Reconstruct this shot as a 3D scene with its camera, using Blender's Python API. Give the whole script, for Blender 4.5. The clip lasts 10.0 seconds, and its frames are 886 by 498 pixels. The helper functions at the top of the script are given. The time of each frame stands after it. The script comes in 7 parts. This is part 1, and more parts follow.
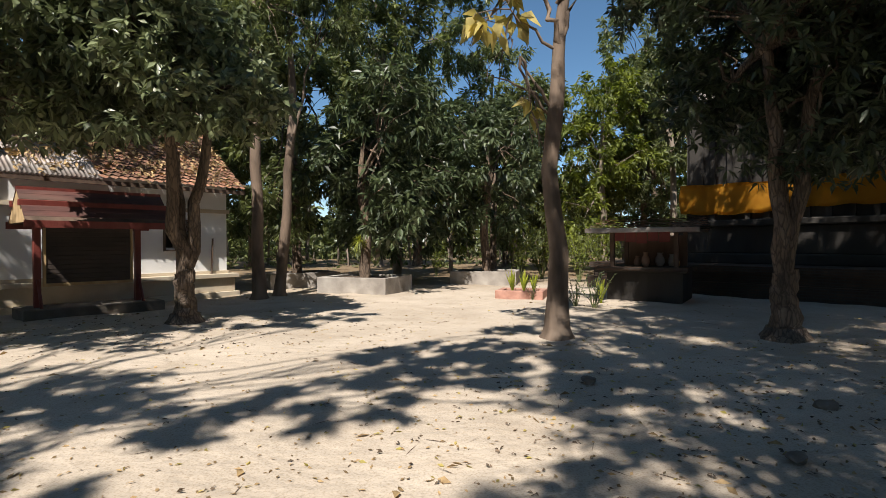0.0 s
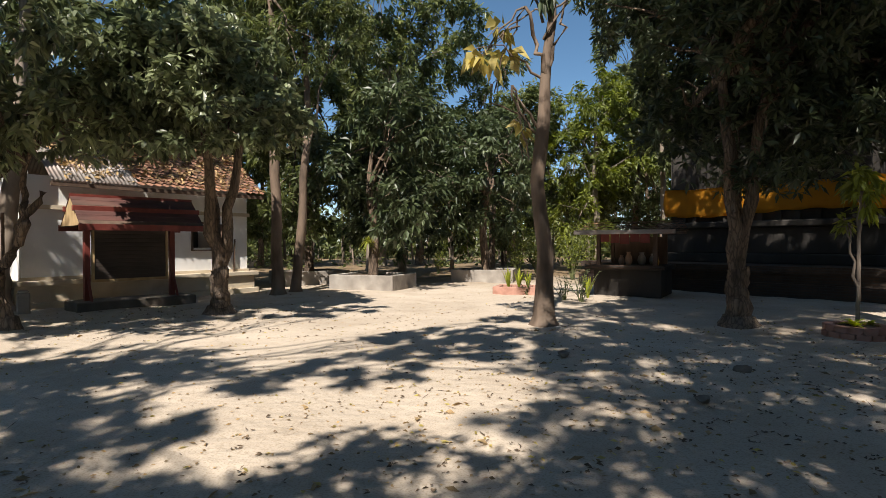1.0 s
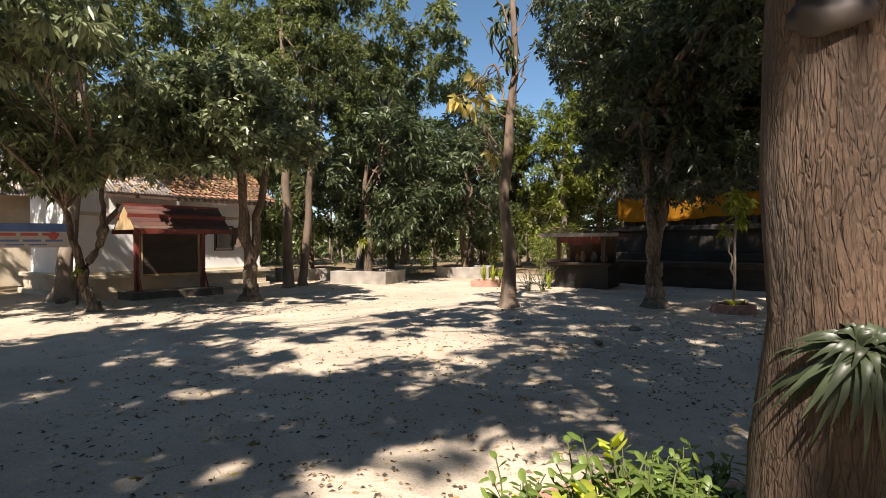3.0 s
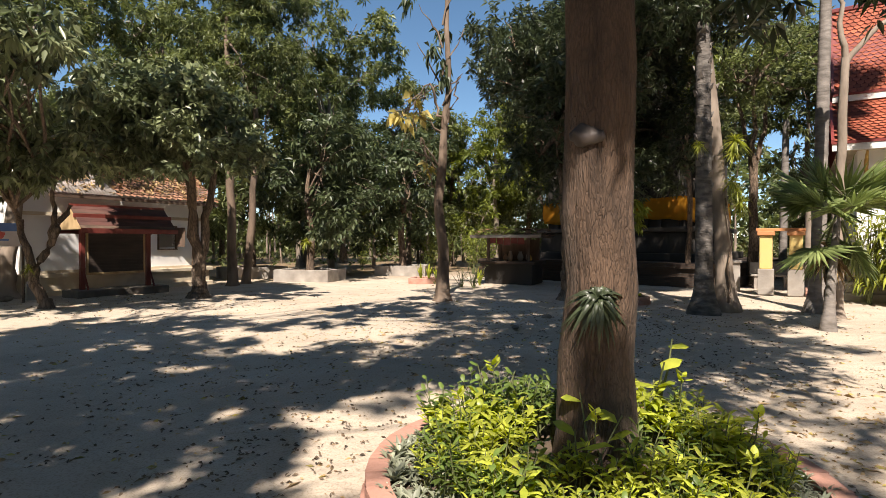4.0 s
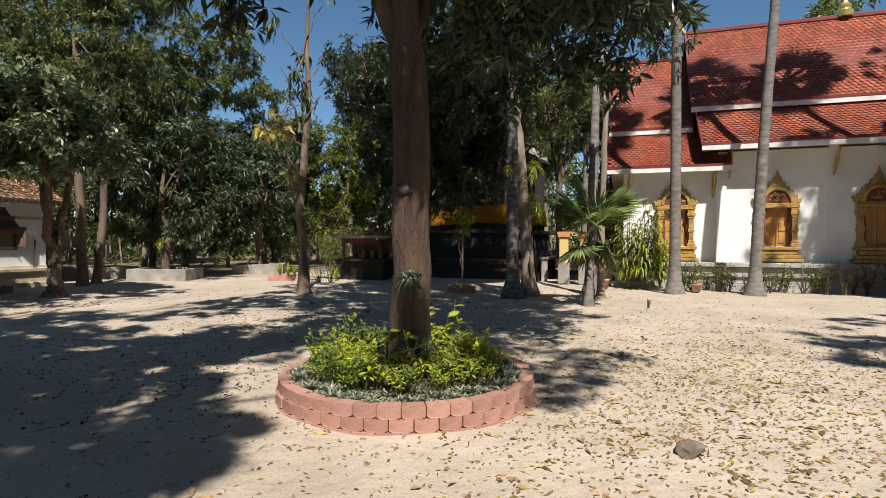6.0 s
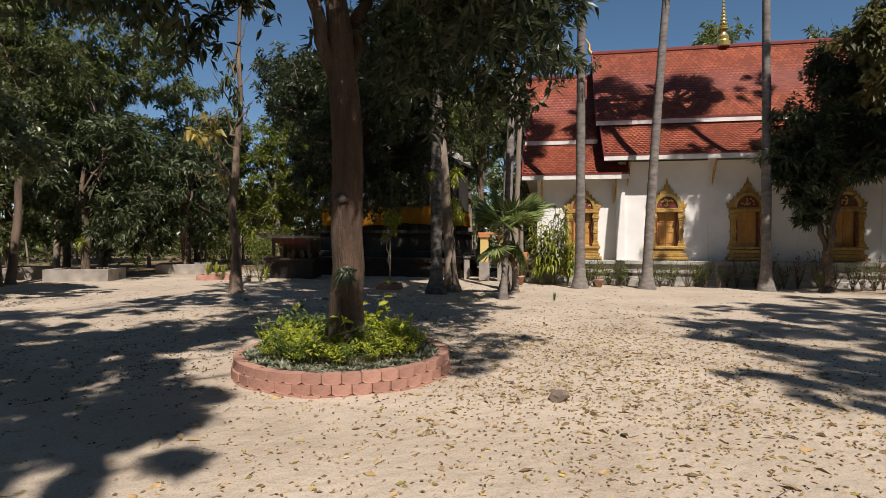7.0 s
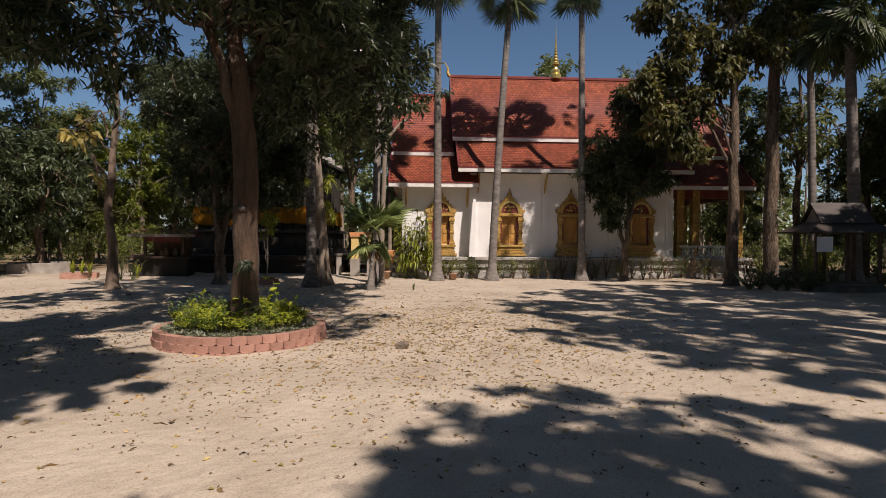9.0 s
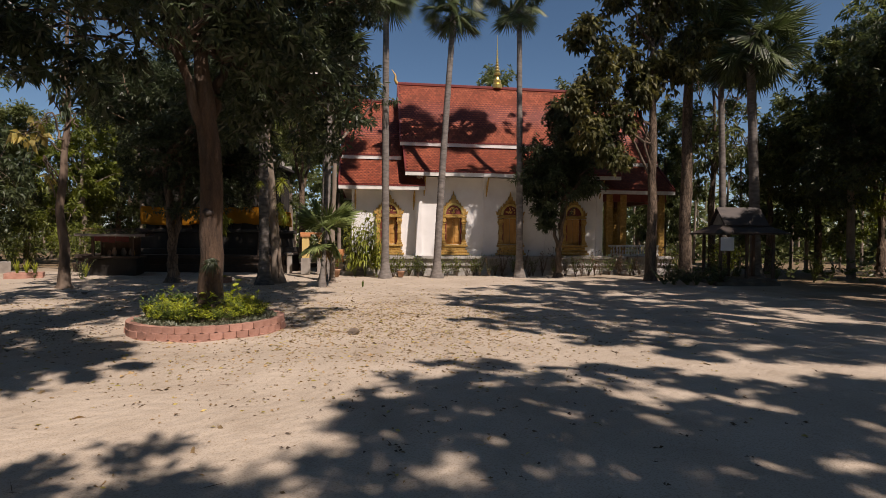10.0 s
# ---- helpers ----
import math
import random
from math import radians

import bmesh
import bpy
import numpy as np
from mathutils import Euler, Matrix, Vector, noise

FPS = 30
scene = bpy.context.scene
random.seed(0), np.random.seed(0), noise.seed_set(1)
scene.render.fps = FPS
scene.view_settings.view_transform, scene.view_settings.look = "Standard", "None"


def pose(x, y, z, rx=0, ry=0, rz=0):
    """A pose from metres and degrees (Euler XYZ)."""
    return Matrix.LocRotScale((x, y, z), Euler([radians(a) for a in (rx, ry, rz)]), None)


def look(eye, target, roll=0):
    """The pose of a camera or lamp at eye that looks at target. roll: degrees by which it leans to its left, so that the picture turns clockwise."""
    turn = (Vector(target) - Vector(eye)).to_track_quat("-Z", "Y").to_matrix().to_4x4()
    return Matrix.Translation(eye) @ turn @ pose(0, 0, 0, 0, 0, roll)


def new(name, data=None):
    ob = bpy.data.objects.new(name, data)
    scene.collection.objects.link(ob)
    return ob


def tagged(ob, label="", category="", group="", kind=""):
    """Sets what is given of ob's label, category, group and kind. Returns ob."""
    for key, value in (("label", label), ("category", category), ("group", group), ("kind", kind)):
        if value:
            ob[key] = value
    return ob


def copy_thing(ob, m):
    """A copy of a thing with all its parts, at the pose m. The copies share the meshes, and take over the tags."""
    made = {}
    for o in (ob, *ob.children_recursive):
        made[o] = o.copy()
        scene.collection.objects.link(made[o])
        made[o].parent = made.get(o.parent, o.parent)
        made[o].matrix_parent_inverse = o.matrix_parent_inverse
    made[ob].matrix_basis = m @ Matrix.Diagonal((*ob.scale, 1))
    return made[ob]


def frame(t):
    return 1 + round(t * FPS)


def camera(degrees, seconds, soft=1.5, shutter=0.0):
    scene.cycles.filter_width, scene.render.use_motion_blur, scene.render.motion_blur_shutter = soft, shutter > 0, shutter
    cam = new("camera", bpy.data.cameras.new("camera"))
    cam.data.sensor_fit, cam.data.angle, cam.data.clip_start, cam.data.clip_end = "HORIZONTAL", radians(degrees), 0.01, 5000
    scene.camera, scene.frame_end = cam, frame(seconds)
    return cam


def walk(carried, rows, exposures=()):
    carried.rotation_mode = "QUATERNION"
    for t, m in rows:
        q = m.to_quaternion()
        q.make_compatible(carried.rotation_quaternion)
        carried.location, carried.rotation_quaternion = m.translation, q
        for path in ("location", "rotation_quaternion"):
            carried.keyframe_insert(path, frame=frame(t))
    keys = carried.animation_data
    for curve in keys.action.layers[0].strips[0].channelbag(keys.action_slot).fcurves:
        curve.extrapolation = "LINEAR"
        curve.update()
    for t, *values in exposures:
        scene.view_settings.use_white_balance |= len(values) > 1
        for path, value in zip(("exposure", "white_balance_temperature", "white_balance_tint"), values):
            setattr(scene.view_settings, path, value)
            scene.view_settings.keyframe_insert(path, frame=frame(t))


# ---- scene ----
cam = camera(78.4, 10.0, soft=0.5)
METRES, EYE, TILT, LEAN, TURN = 13.514, 1.45, 0.0, 0.0, 0.0
ROWS = [
    (0.0, 0.0, 0.0, 0.0, -0.0, -0.64, 0.23),
    (0.5, -0.0019, -0.0495, 0.0009, -0.0, -0.65, 0.23),
    (1.0, -0.0038, -0.105, 0.0014, 0.05, -0.65, 0.22),
    (1.5, -0.0065, -0.1571, 0.0022, 0.05, -0.66, 0.23),
    (2.0, -0.0096, -0.2147, 0.0031, 0.08, -0.65, 0.25),
    (3.5, -0.0216, -0.3733, 0.0046, -4.76, -0.72, 0.11),
    (4.0, -0.0273, -0.4264, 0.0059, -8.59, -0.73, -0.0),
    (4.5, -0.035, -0.4732, 0.0072, -12.52, -0.79, -0.01),
    (5.0, -0.0466, -0.5211, 0.0078, -16.5, -0.8, -0.04),
    (5.5, -0.0599, -0.5636, 0.0087, -20.11, -0.82, -0.07),
    (7.0, -0.117, -0.6872, 0.0112, -31.59, -0.89, -0.16),
    (7.5, -0.1393, -0.7248, 0.0118, -34.83, -0.91, -0.21),
    (8.0, -0.1655, -0.7654, 0.0126, -38.1, -0.94, -0.26),
    (8.5, -0.1922, -0.8043, 0.0132, -41.36, -0.96, -0.31),
    (9.0, -0.2248, -0.8457, 0.0131, -44.96, -0.98, -0.34),
    (9.5, -0.2572, -0.8831, 0.0137, -47.57, -1.0, -0.38),
    (10.0, -0.2946, -0.9214, 0.0153, -50.32, -1.03, -0.39),
]
EXPOSURES = [(0.0, 0.54, 7050, 11), (2.0, 0.76, 7500, 13), (3.5, 0.96, 7600, 15), (4.5, 0.72, 7400, 13), (5.5, 0.50, 6950, 10), (7.0, 0.08, 7300, 15), (8.5, -0.06, 7550, 19), (10.0, -0.12, 7650, 21)]
walk(cam, [(t, pose(0, 0, EYE, TILT, LEAN, TURN) @ pose(METRES * x, METRES * y, METRES * z, 90 + pitch, roll, yaw)) for t, x, y, z, yaw, pitch, roll in ROWS], EXPOSURES)

# ---- light: noon sun from the south, clear sky ----
SUN_WAY = Vector((-0.24, -0.97, 1.29)).normalized()
world = bpy.data.worlds.new("sky")
scene.world = world
world.use_nodes = True
wn = world.node_tree
sky = wn.nodes.new("ShaderNodeTexSky")
sky.sky_type, sky.sun_disc = "NISHITA", False
sky.sun_elevation = math.asin(SUN_WAY.z)
sky.sun_rotation = math.atan2(SUN_WAY.x, SUN_WAY.y)
sky.altitude, sky.air_density, sky.dust_density, sky.ozone_density = 1200, 0.9, 0.5, 4.0
deep = wn.nodes.new("ShaderNodeHueSaturation")
deep.inputs["Saturation"].default_value, deep.inputs["Hue"].default_value = 1.1, 0.492
wn.links.new(sky.outputs[0], deep.inputs["Color"])
wn.links.new(deep.outputs[0], wn.nodes["Background"].inputs[0])
wn.nodes["Background"].inputs[1].default_value = 0.094
sun = new("sun", bpy.data.lights.new("sun", "SUN"))
sun.data.energy, sun.data.angle, sun.data.color = 5.0, radians(0.7), (1.0, 0.992, 0.985)
sun.matrix_basis = look(tuple(SUN_WAY * 60), (0, 0, 0))


# ---- materials ----
def material(name, low, high, scale=4.0, rough=0.8, detail=6.0, bump=0.0, bump_scale=40.0, stains=0.0, stain_color=(0.05, 0.04, 0.03), stain_scale=0.7,
             metal=0.0, island=0.0, vary=0.0, stretch=(1, 1, 1), thin=0.0, bump_far=0.02, ramp=(0.3, 0.7)):
    m = bpy.data.materials.new(name)
    m.use_nodes = True
    t = m.node_tree
    n, link = t.nodes, t.links.new
    b = n["Principled BSDF"]
    b.inputs["Roughness"].default_value, b.inputs["Metallic"].default_value = rough, metal
    co = n.new("ShaderNodeTexCoord")
    mp = n.new("ShaderNodeMapping")
    mp.inputs["Scale"].default_value = stretch
    link(co.outputs["Object"], mp.inputs["Vector"])

    def grain(s, d=detail):
        x = n.new("ShaderNodeTexNoise")
        x.inputs["Scale"].default_value, x.inputs["Detail"].default_value = s, d
        link(mp.outputs[0], x.inputs["Vector"])
        return x.outputs["Fac"]

    r = n.new("ShaderNodeValToRGB")
    r.color_ramp.elements[0].position, r.color_ramp.elements[1].position = ramp
    r.color_ramp.elements[0].color, r.color_ramp.elements[1].color = (*low, 1), (*high, 1)
    link(grain(scale), r.inputs[0])
    col = r.outputs[0]
    if stains:
        s = n.new("ShaderNodeValToRGB")
        s.color_ramp.elements[0].position, s.color_ramp.elements[1].position = 0.48, 0.72
        link(grain(stain_scale, 8.0), s.inputs[0])
        f = n.new("ShaderNodeMath")
        f.operation = "MULTIPLY"
        f.inputs[1].default_value = stains
        link(s.outputs[0], f.inputs[0])
        x = n.new("ShaderNodeMix")
        x.data_type = "RGBA"
        link(f.outputs[0], x.inputs["Factor"])
        link(col, x.inputs["A"])
        x.inputs["B"].default_value = (*stain_color, 1)
        col = x.outputs["Result"]
    for amount, source, out in ((island, "ShaderNodeNewGeometry", "Random Per Island"), (vary, "ShaderNodeObjectInfo", "Random")):
        if amount:
            g = n.new(source)
            h = n.new("ShaderNodeMapRange")
            h.inputs["To Min"].default_value, h.inputs["To Max"].default_value = 1 - amount, 1 + amount
            link(g.outputs[out], h.inputs["Value"])
            v = n.new("ShaderNodeHueSaturation")
            link(h.outputs[0], v.inputs["Value"])
            link(col, v.inputs["Color"])
            col = v.outputs[0]
    link(col, b.inputs["Base Color"])
    if bump:
        k = n.new("ShaderNodeBump")
        k.inputs["Strength"].default_value, k.inputs["Distance"].default_value = bump, bump_far
        link(grain(bump_scale, 8.0), k.inputs["Height"])
        link(k.outputs[0], b.inputs["Normal"])
    if thin:
        d = n.new("ShaderNodeBsdfTranslucent")
        w = n.new("ShaderNodeHueSaturation")
        w.inputs["Value"].default_value, w.inputs["Saturation"].default_value = 1.5, 1.15
        link(col, w.inputs["Color"])
        link(w.outputs[0], d.inputs["Color"])
        x = n.new("ShaderNodeMixShader")
        x.inputs[0].default_value = thin
        link(b.outputs[0], x.inputs[1])
        link(d.outputs[0], x.inputs[2])
        link(x.outputs[0], n["Material Output"].inputs[0])
    return m


def brick_material(name, low, high, joint, width, row, mortar=0.012, rough=0.9, turn=(0, 0, 0), bump=0.6):
    """Masonry laid in courses: the face coordinates come from the object, turned so that its x runs along the wall and its y upwards."""
    m = material(name, low, high, scale=3.0, rough=rough)
    t = m.node_tree
    n, link = t.nodes, t.links.new
    b = n["Principled BSDF"]
    co, mp, br, mx, k = (n.new("ShaderNode" + x) for x in ("TexCoord", "Mapping", "TexBrick", "Mix", "Bump"))
    mp.inputs["Rotation"].default_value = [radians(a) for a in turn]
    link(co.outputs["Object"], mp.inputs[0])
    link(mp.outputs[0], br.inputs["Vector"])
    br.inputs["Scale"].default_value, br.inputs["Brick Width"].default_value, br.inputs["Row Height"].default_value = 1.0, width, row
    br.inputs["Mortar Size"].default_value, br.inputs["Color1"].default_value, br.inputs["Color2"].default_value = mortar, (1, 1, 1, 1), (0.6, 0.6, 0.6, 1)
    br.inputs["Mortar"].default_value = (0, 0, 0, 1)
    mx.data_type, mx.blend_type = "RGBA", "MULTIPLY"
    mx.inputs["Factor"].default_value = 0.5
    old = b.inputs["Base Color"].links[0].from_socket
    link(old, mx.inputs["A"])
    link(br.outputs["Color"], mx.inputs["B"])
    jo = n.new("ShaderNodeMix")
    jo.data_type = "RGBA"
    link(br.outputs["Fac"], jo.inputs["Factor"])
    link(mx.outputs["Result"], jo.inputs["A"])
    jo.inputs["B"].default_value = (*joint, 1)
    link(jo.outputs["Result"], b.inputs["Base Color"])
    k.inputs["Strength"].default_value, k.inputs["Distance"].default_value, k.invert = bump, 0.01, True
    link(br.outputs["Fac"], k.inputs["Height"])
    link(k.outputs[0], b.inputs["Normal"])
    return m


def ground_material():
    """Pale trodden sand, greyer and browner in patches, with leaf mould under the woods."""
    m = material("sand", (0.422, 0.350, 0.272), (0.553, 0.466, 0.371), scale=0.5, rough=0.95, detail=8, bump=0.75, bump_scale=6.0, bump_far=0.05,
                 stains=0.45, stain_color=(0.328, 0.256, 0.186), stain_scale=1.3)
    t = m.node_tree
    n, link = t.nodes, t.links.new
    b = n["Principled BSDF"]
    co, sp, ma, no, ad, mr, mx = (n.new("ShaderNode" + x) for x in ("TexCoord", "SeparateXYZ", "Math", "TexNoise", "Math", "MapRange", "Mix"))
    ln = n.new("ShaderNodeVectorMath")
    ln.operation = "DISTANCE"
    ln.inputs[1].default_value = (2.5, 1.0, 0)
    link(co.outputs["Object"], ln.inputs[0])
    no.inputs["Scale"].default_value, no.inputs["Detail"].default_value = 0.35, 6
    link(co.outputs["Object"], no.inputs["Vector"])
    ma.operation, ma.inputs[1].default_value = "MULTIPLY", 9.0
    link(no.outputs["Fac"], ma.inputs[0])
    link(ln.outputs["Value"], ad.inputs[0])
    link(ma.outputs[0], ad.inputs[1])
    mr.inputs["From Min"].default_value, mr.inputs["From Max"].default_value = 20.0, 26.0
    link(ad.outputs[0], mr.inputs["Value"])
    mould = n.new("ShaderNodeValToRGB")
    mould.color_ramp.elements[0].color, mould.color_ramp.elements[1].color = (0.105, 0.070, 0.040, 1), (0.315, 0.220, 0.123, 1)
    fine = n.new("ShaderNodeTexNoise")
    fine.inputs["Scale"].default_value, fine.inputs["Detail"].default_value = 6.0, 8
    link(co.outputs["Object"], fine.inputs["Vector"])
    link(fine.outputs["Fac"], mould.inputs[0])
    mx.data_type = "RGBA"
    link(mr.outputs[0], mx.inputs["Factor"])
    link(b.inputs["Base Color"].links[0].from_socket, mx.inputs["A"])
    link(mould.outputs[0], mx.inputs["B"])
    speck = n.new("ShaderNodeTexNoise")
    speck.inputs["Scale"].default_value, speck.inputs["Detail"].default_value = 60.0, 4
    link(co.outputs["Object"], speck.inputs["Vector"])
    sr = n.new("ShaderNodeValToRGB")
    sr.color_ramp.elements[0].position, sr.color_ramp.elements[1].position = 0.36, 0.5
    sr.color_ramp.elements[0].color, sr.color_ramp.elements[1].color = (0.735, 0.700, 0.650, 1), (1, 1, 1, 1)
    link(speck.outputs["Fac"], sr.inputs[0])
    mu = n.new("ShaderNodeMix")
    mu.data_type, mu.blend_type = "RGBA", "MULTIPLY"
    mu.inputs["Factor"].default_value = 0.8
    link(mx.outputs["Result"], mu.inputs["A"])
    link(sr.outputs[0], mu.inputs["B"])
    link(mu.outputs["Result"], b.inputs["Base Color"])
    return m


SAND = ground_material()
BARK = material("bark", (0.10, 0.07, 0.05), (0.27, 0.19, 0.13), scale=5, rough=0.95, bump=1.0, bump_scale=16, bump_far=0.04, stretch=(1, 1, 0.25), stains=0.35, stain_color=(0.25, 0.24, 0.22))
BARK_RED = material("furrowed_bark", (0.048, 0.030, 0.020), (0.155, 0.094, 0.060), scale=7, rough=0.95, bump=1.0, bump_scale=24, bump_far=0.05, stretch=(1, 1, 0.22), stains=0.55, stain_color=(0.26, 0.21, 0.17), stain_scale=2.2)
BARK_PALE = material("pale_bark", (0.15, 0.115, 0.085), (0.36, 0.29, 0.23), scale=4, rough=0.9, bump=0.6, bump_scale=14, bump_far=0.02, stretch=(1, 1, 0.4), stains=0.5, stain_color=(0.16, 0.12, 0.09), stain_scale=2.0)
BARK_TEAK = material("teak_bark", (0.075, 0.052, 0.036), (0.22, 0.155, 0.11), scale=4, rough=0.9, bump=0.7, bump_scale=16, bump_far=0.02, stretch=(1, 1, 0.3), stains=0.5, stain_color=(0.27, 0.21, 0.16), stain_scale=1.6)
BARK_PALM = material("palm_bark", (0.12, 0.105, 0.092), (0.26, 0.23, 0.205), scale=5, rough=0.95, bump=0.7, bump_scale=14, bump_far=0.02, stretch=(0.8, 0.8, 2.0), stains=0.4, stain_color=(0.11, 0.10, 0.09), stain_scale=1.2)


def furrow(m, scale=22.0, stretch=0.2, depth=0.03, dark=0.35):
    """Cuts bark into upright plates with dark cracks between."""
    t = m.node_tree
    n, link = t.nodes, t.links.new
    b = n["Principled BSDF"]
    co, mp, no, ad, vo, rp, mx, bu = (n.new("ShaderNode" + x) for x in ("TexCoord", "Mapping", "TexNoise", "VectorMath", "TexVoronoi", "ValToRGB", "Mix", "Bump"))
    mp.inputs["Scale"].default_value = (1, 1, stretch)
    link(co.outputs["Object"], mp.inputs[0])
    no.inputs["Scale"].default_value, no.inputs["Detail"].default_value = 6.0, 4
    link(mp.outputs[0], no.inputs["Vector"])
    ad.operation = "MULTIPLY_ADD"
    ad.inputs[1].default_value = (0.16, 0.16, 0.16)
    link(no.outputs["Color"], ad.inputs[0])
    link(mp.outputs[0], ad.inputs[2])
    vo.feature = "DISTANCE_TO_EDGE"
    vo.inputs["Scale"].default_value = scale
    link(ad.outputs[0], vo.inputs["Vector"])
    rp.color_ramp.elements[0].position, rp.color_ramp.elements[1].position = 0.02, 0.16
    rp.color_ramp.elements[0].color = (dark, dark, dark, 1)
    link(vo.outputs["Distance"], rp.inputs[0])
    mx.data_type, mx.blend_type = "RGBA", "MULTIPLY"
    mx.inputs["Factor"].default_value = 1.0
    link(b.inputs["Base Color"].links[0].from_socket, mx.inputs["A"])
    link(rp.outputs[0], mx.inputs["B"])
    link(mx.outputs["Result"], b.inputs["Base Color"])
    bu.inputs["Strength"].default_value, bu.inputs["Distance"].default_value = 1.0, depth
    link(rp.outputs[0], bu.inputs["Height"])
    link(b.inputs["Normal"].links[0].from_socket, bu.inputs["Normal"])
    link(bu.outputs[0], b.inputs["Normal"])


furrow(BARK_RED, 58.0, 0.2, 0.012, 0.74)
furrow(BARK, 16.0, 0.25, 0.02, 0.5)
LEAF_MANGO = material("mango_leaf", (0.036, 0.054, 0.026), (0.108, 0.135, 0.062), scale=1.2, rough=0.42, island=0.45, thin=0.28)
LEAF_WOOD = material("wood_leaf", (0.056, 0.075, 0.029), (0.19, 0.212, 0.08), scale=0.6, rough=0.42, island=0.5, thin=0.38, vary=0.2)
# lighter copy of the mango leaf: sunshine put into the colour
LEAF_MANGO_LIT = material("sunlit_mango_leaf", (0.070, 0.092, 0.046), (0.31, 0.34, 0.18), scale=0.8, rough=0.36, island=0.5, thin=0.25)
LEAF_LIGHT = material("light_leaf", (0.088, 0.115, 0.021), (0.195, 0.22, 0.044), scale=0.7, rough=0.5, island=0.45, thin=0.4, vary=0.15)
LEAF_YELLOW = material("yellowing_leaf", (0.28, 0.24, 0.055), (0.58, 0.47, 0.19), scale=2.0, rough=0.55, island=0.4, thin=0.4)
LEAF_TEAK = material("teak_leaf", (0.055, 0.064, 0.024), (0.165, 0.150, 0.055), scale=0.8, rough=0.6, island=0.55, thin=0.35)
LEAF_LIME = material("lime_leaf", (0.235, 0.29, 0.035), (0.57, 0.59, 0.10), scale=6, rough=0.4, island=0.4, thin=0.4)
LEAF_SHRUB = material("shrub_leaf", (0.065, 0.111, 0.026), (0.156, 0.208, 0.046), scale=5, rough=0.45, island=0.4, thin=0.3, vary=0.2)
BARK_PALM_DARK = material("dark_palm_bark", (0.045, 0.039, 0.034), (0.17, 0.15, 0.132), scale=5, rough=0.95, bump=0.9, bump_scale=12, bump_far=0.03, stretch=(0.8, 0.8, 2.0), stains=0.4, stain_color=(0.24, 0.22, 0.20), stain_scale=3.0)
LEAF_FERN = material("hanging_fern_leaf", (0.022, 0.032, 0.016), (0.085, 0.105, 0.055), scale=8, rough=0.4, island=0.4, thin=0.2)
LEAF_DARK_DRY = material("rotten_leaf", (0.06, 0.042, 0.028), (0.20, 0.14, 0.09), scale=10, rough=0.9, island=0.5)
# darker copy of the mango leaf, standing in for deep crown shade
LEAF_MANGO_MID = material("shaded_mango_leaf", (0.030, 0.045, 0.022), (0.090, 0.110, 0.054), scale=1.2, rough=0.38, island=0.45, thin=0.28)
LEAF_CORN = material("dracaena_leaf", (0.16, 0.19, 0.03), (0.36, 0.38, 0.075), scale=4, rough=0.4, island=0.4, thin=0.35)
LEAF_CROTON = material("croton_leaf", (0.07, 0.05, 0.03), (0.22, 0.12, 0.07), scale=5, rough=0.4, island=0.5, thin=0.25, vary=0.2)
LEAF_GREY = material("rosette_leaf", (0.17, 0.19, 0.13), (0.36, 0.37, 0.27), scale=8, rough=0.5, island=0.35, thin=0.15)
# tall palms: colour darkened for backlit undersides; the fan palm's stays bright
LEAF_PALM_BACKLIT = material("palm_leaf", (0.05, 0.072, 0.025), (0.11, 0.14, 0.055), scale=3, rough=0.45, island=0.35, thin=0.2)
LEAF_FAN = material("fan_palm_leaf", (0.115, 0.165, 0.05), (0.25, 0.30, 0.115), scale=3, rough=0.45, island=0.35, thin=0.25)
LEAF_DRY = material("dry_leaf", (0.17, 0.11, 0.055), (0.45, 0.31, 0.15), scale=12, rough=0.8, island=0.6, thin=0.1)
STEM = material("green_stem", (0.07, 0.09, 0.03), (0.16, 0.17, 0.07), scale=8, rough=0.7)
WHITE_WALL = material("lime_washed_wall", (0.77, 0.76, 0.74), (0.88, 0.87, 0.85), scale=1.0, rough=0.9, bump=0.15, bump_scale=30, stains=0.28, stain_color=(0.50, 0.46, 0.40), stain_scale=0.9)
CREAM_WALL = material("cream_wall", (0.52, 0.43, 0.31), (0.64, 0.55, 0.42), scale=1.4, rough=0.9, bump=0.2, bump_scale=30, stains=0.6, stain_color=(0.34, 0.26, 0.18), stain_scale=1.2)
FASCIA = material("white_fascia", (0.68, 0.66, 0.62), (0.82, 0.80, 0.76), scale=3, rough=0.6, stains=0.35, stain_color=(0.4, 0.35, 0.3), stain_scale=2)
TILE_RED = material("red_roof_tile", (0.27, 0.058, 0.028), (0.385, 0.10, 0.05), scale=1.2, rough=0.8, island=0.28, stains=0.5, stain_color=(0.19, 0.05, 0.03), stain_scale=0.5)
RED_PAINT = material("dark_red_paint", (0.16, 0.022, 0.020), (0.23, 0.04, 0.03), scale=3, rough=0.5, stains=0.3, stain_color=(0.08, 0.03, 0.025))
DULL_RED = material("faded_dark_red_board", (0.055, 0.022, 0.018), (0.13, 0.05, 0.04), scale=5, rough=0.75, bump=0.3, bump_scale=20, stretch=(0.3, 1, 1), stains=0.5, stain_color=(0.16, 0.11, 0.08), stain_scale=2)
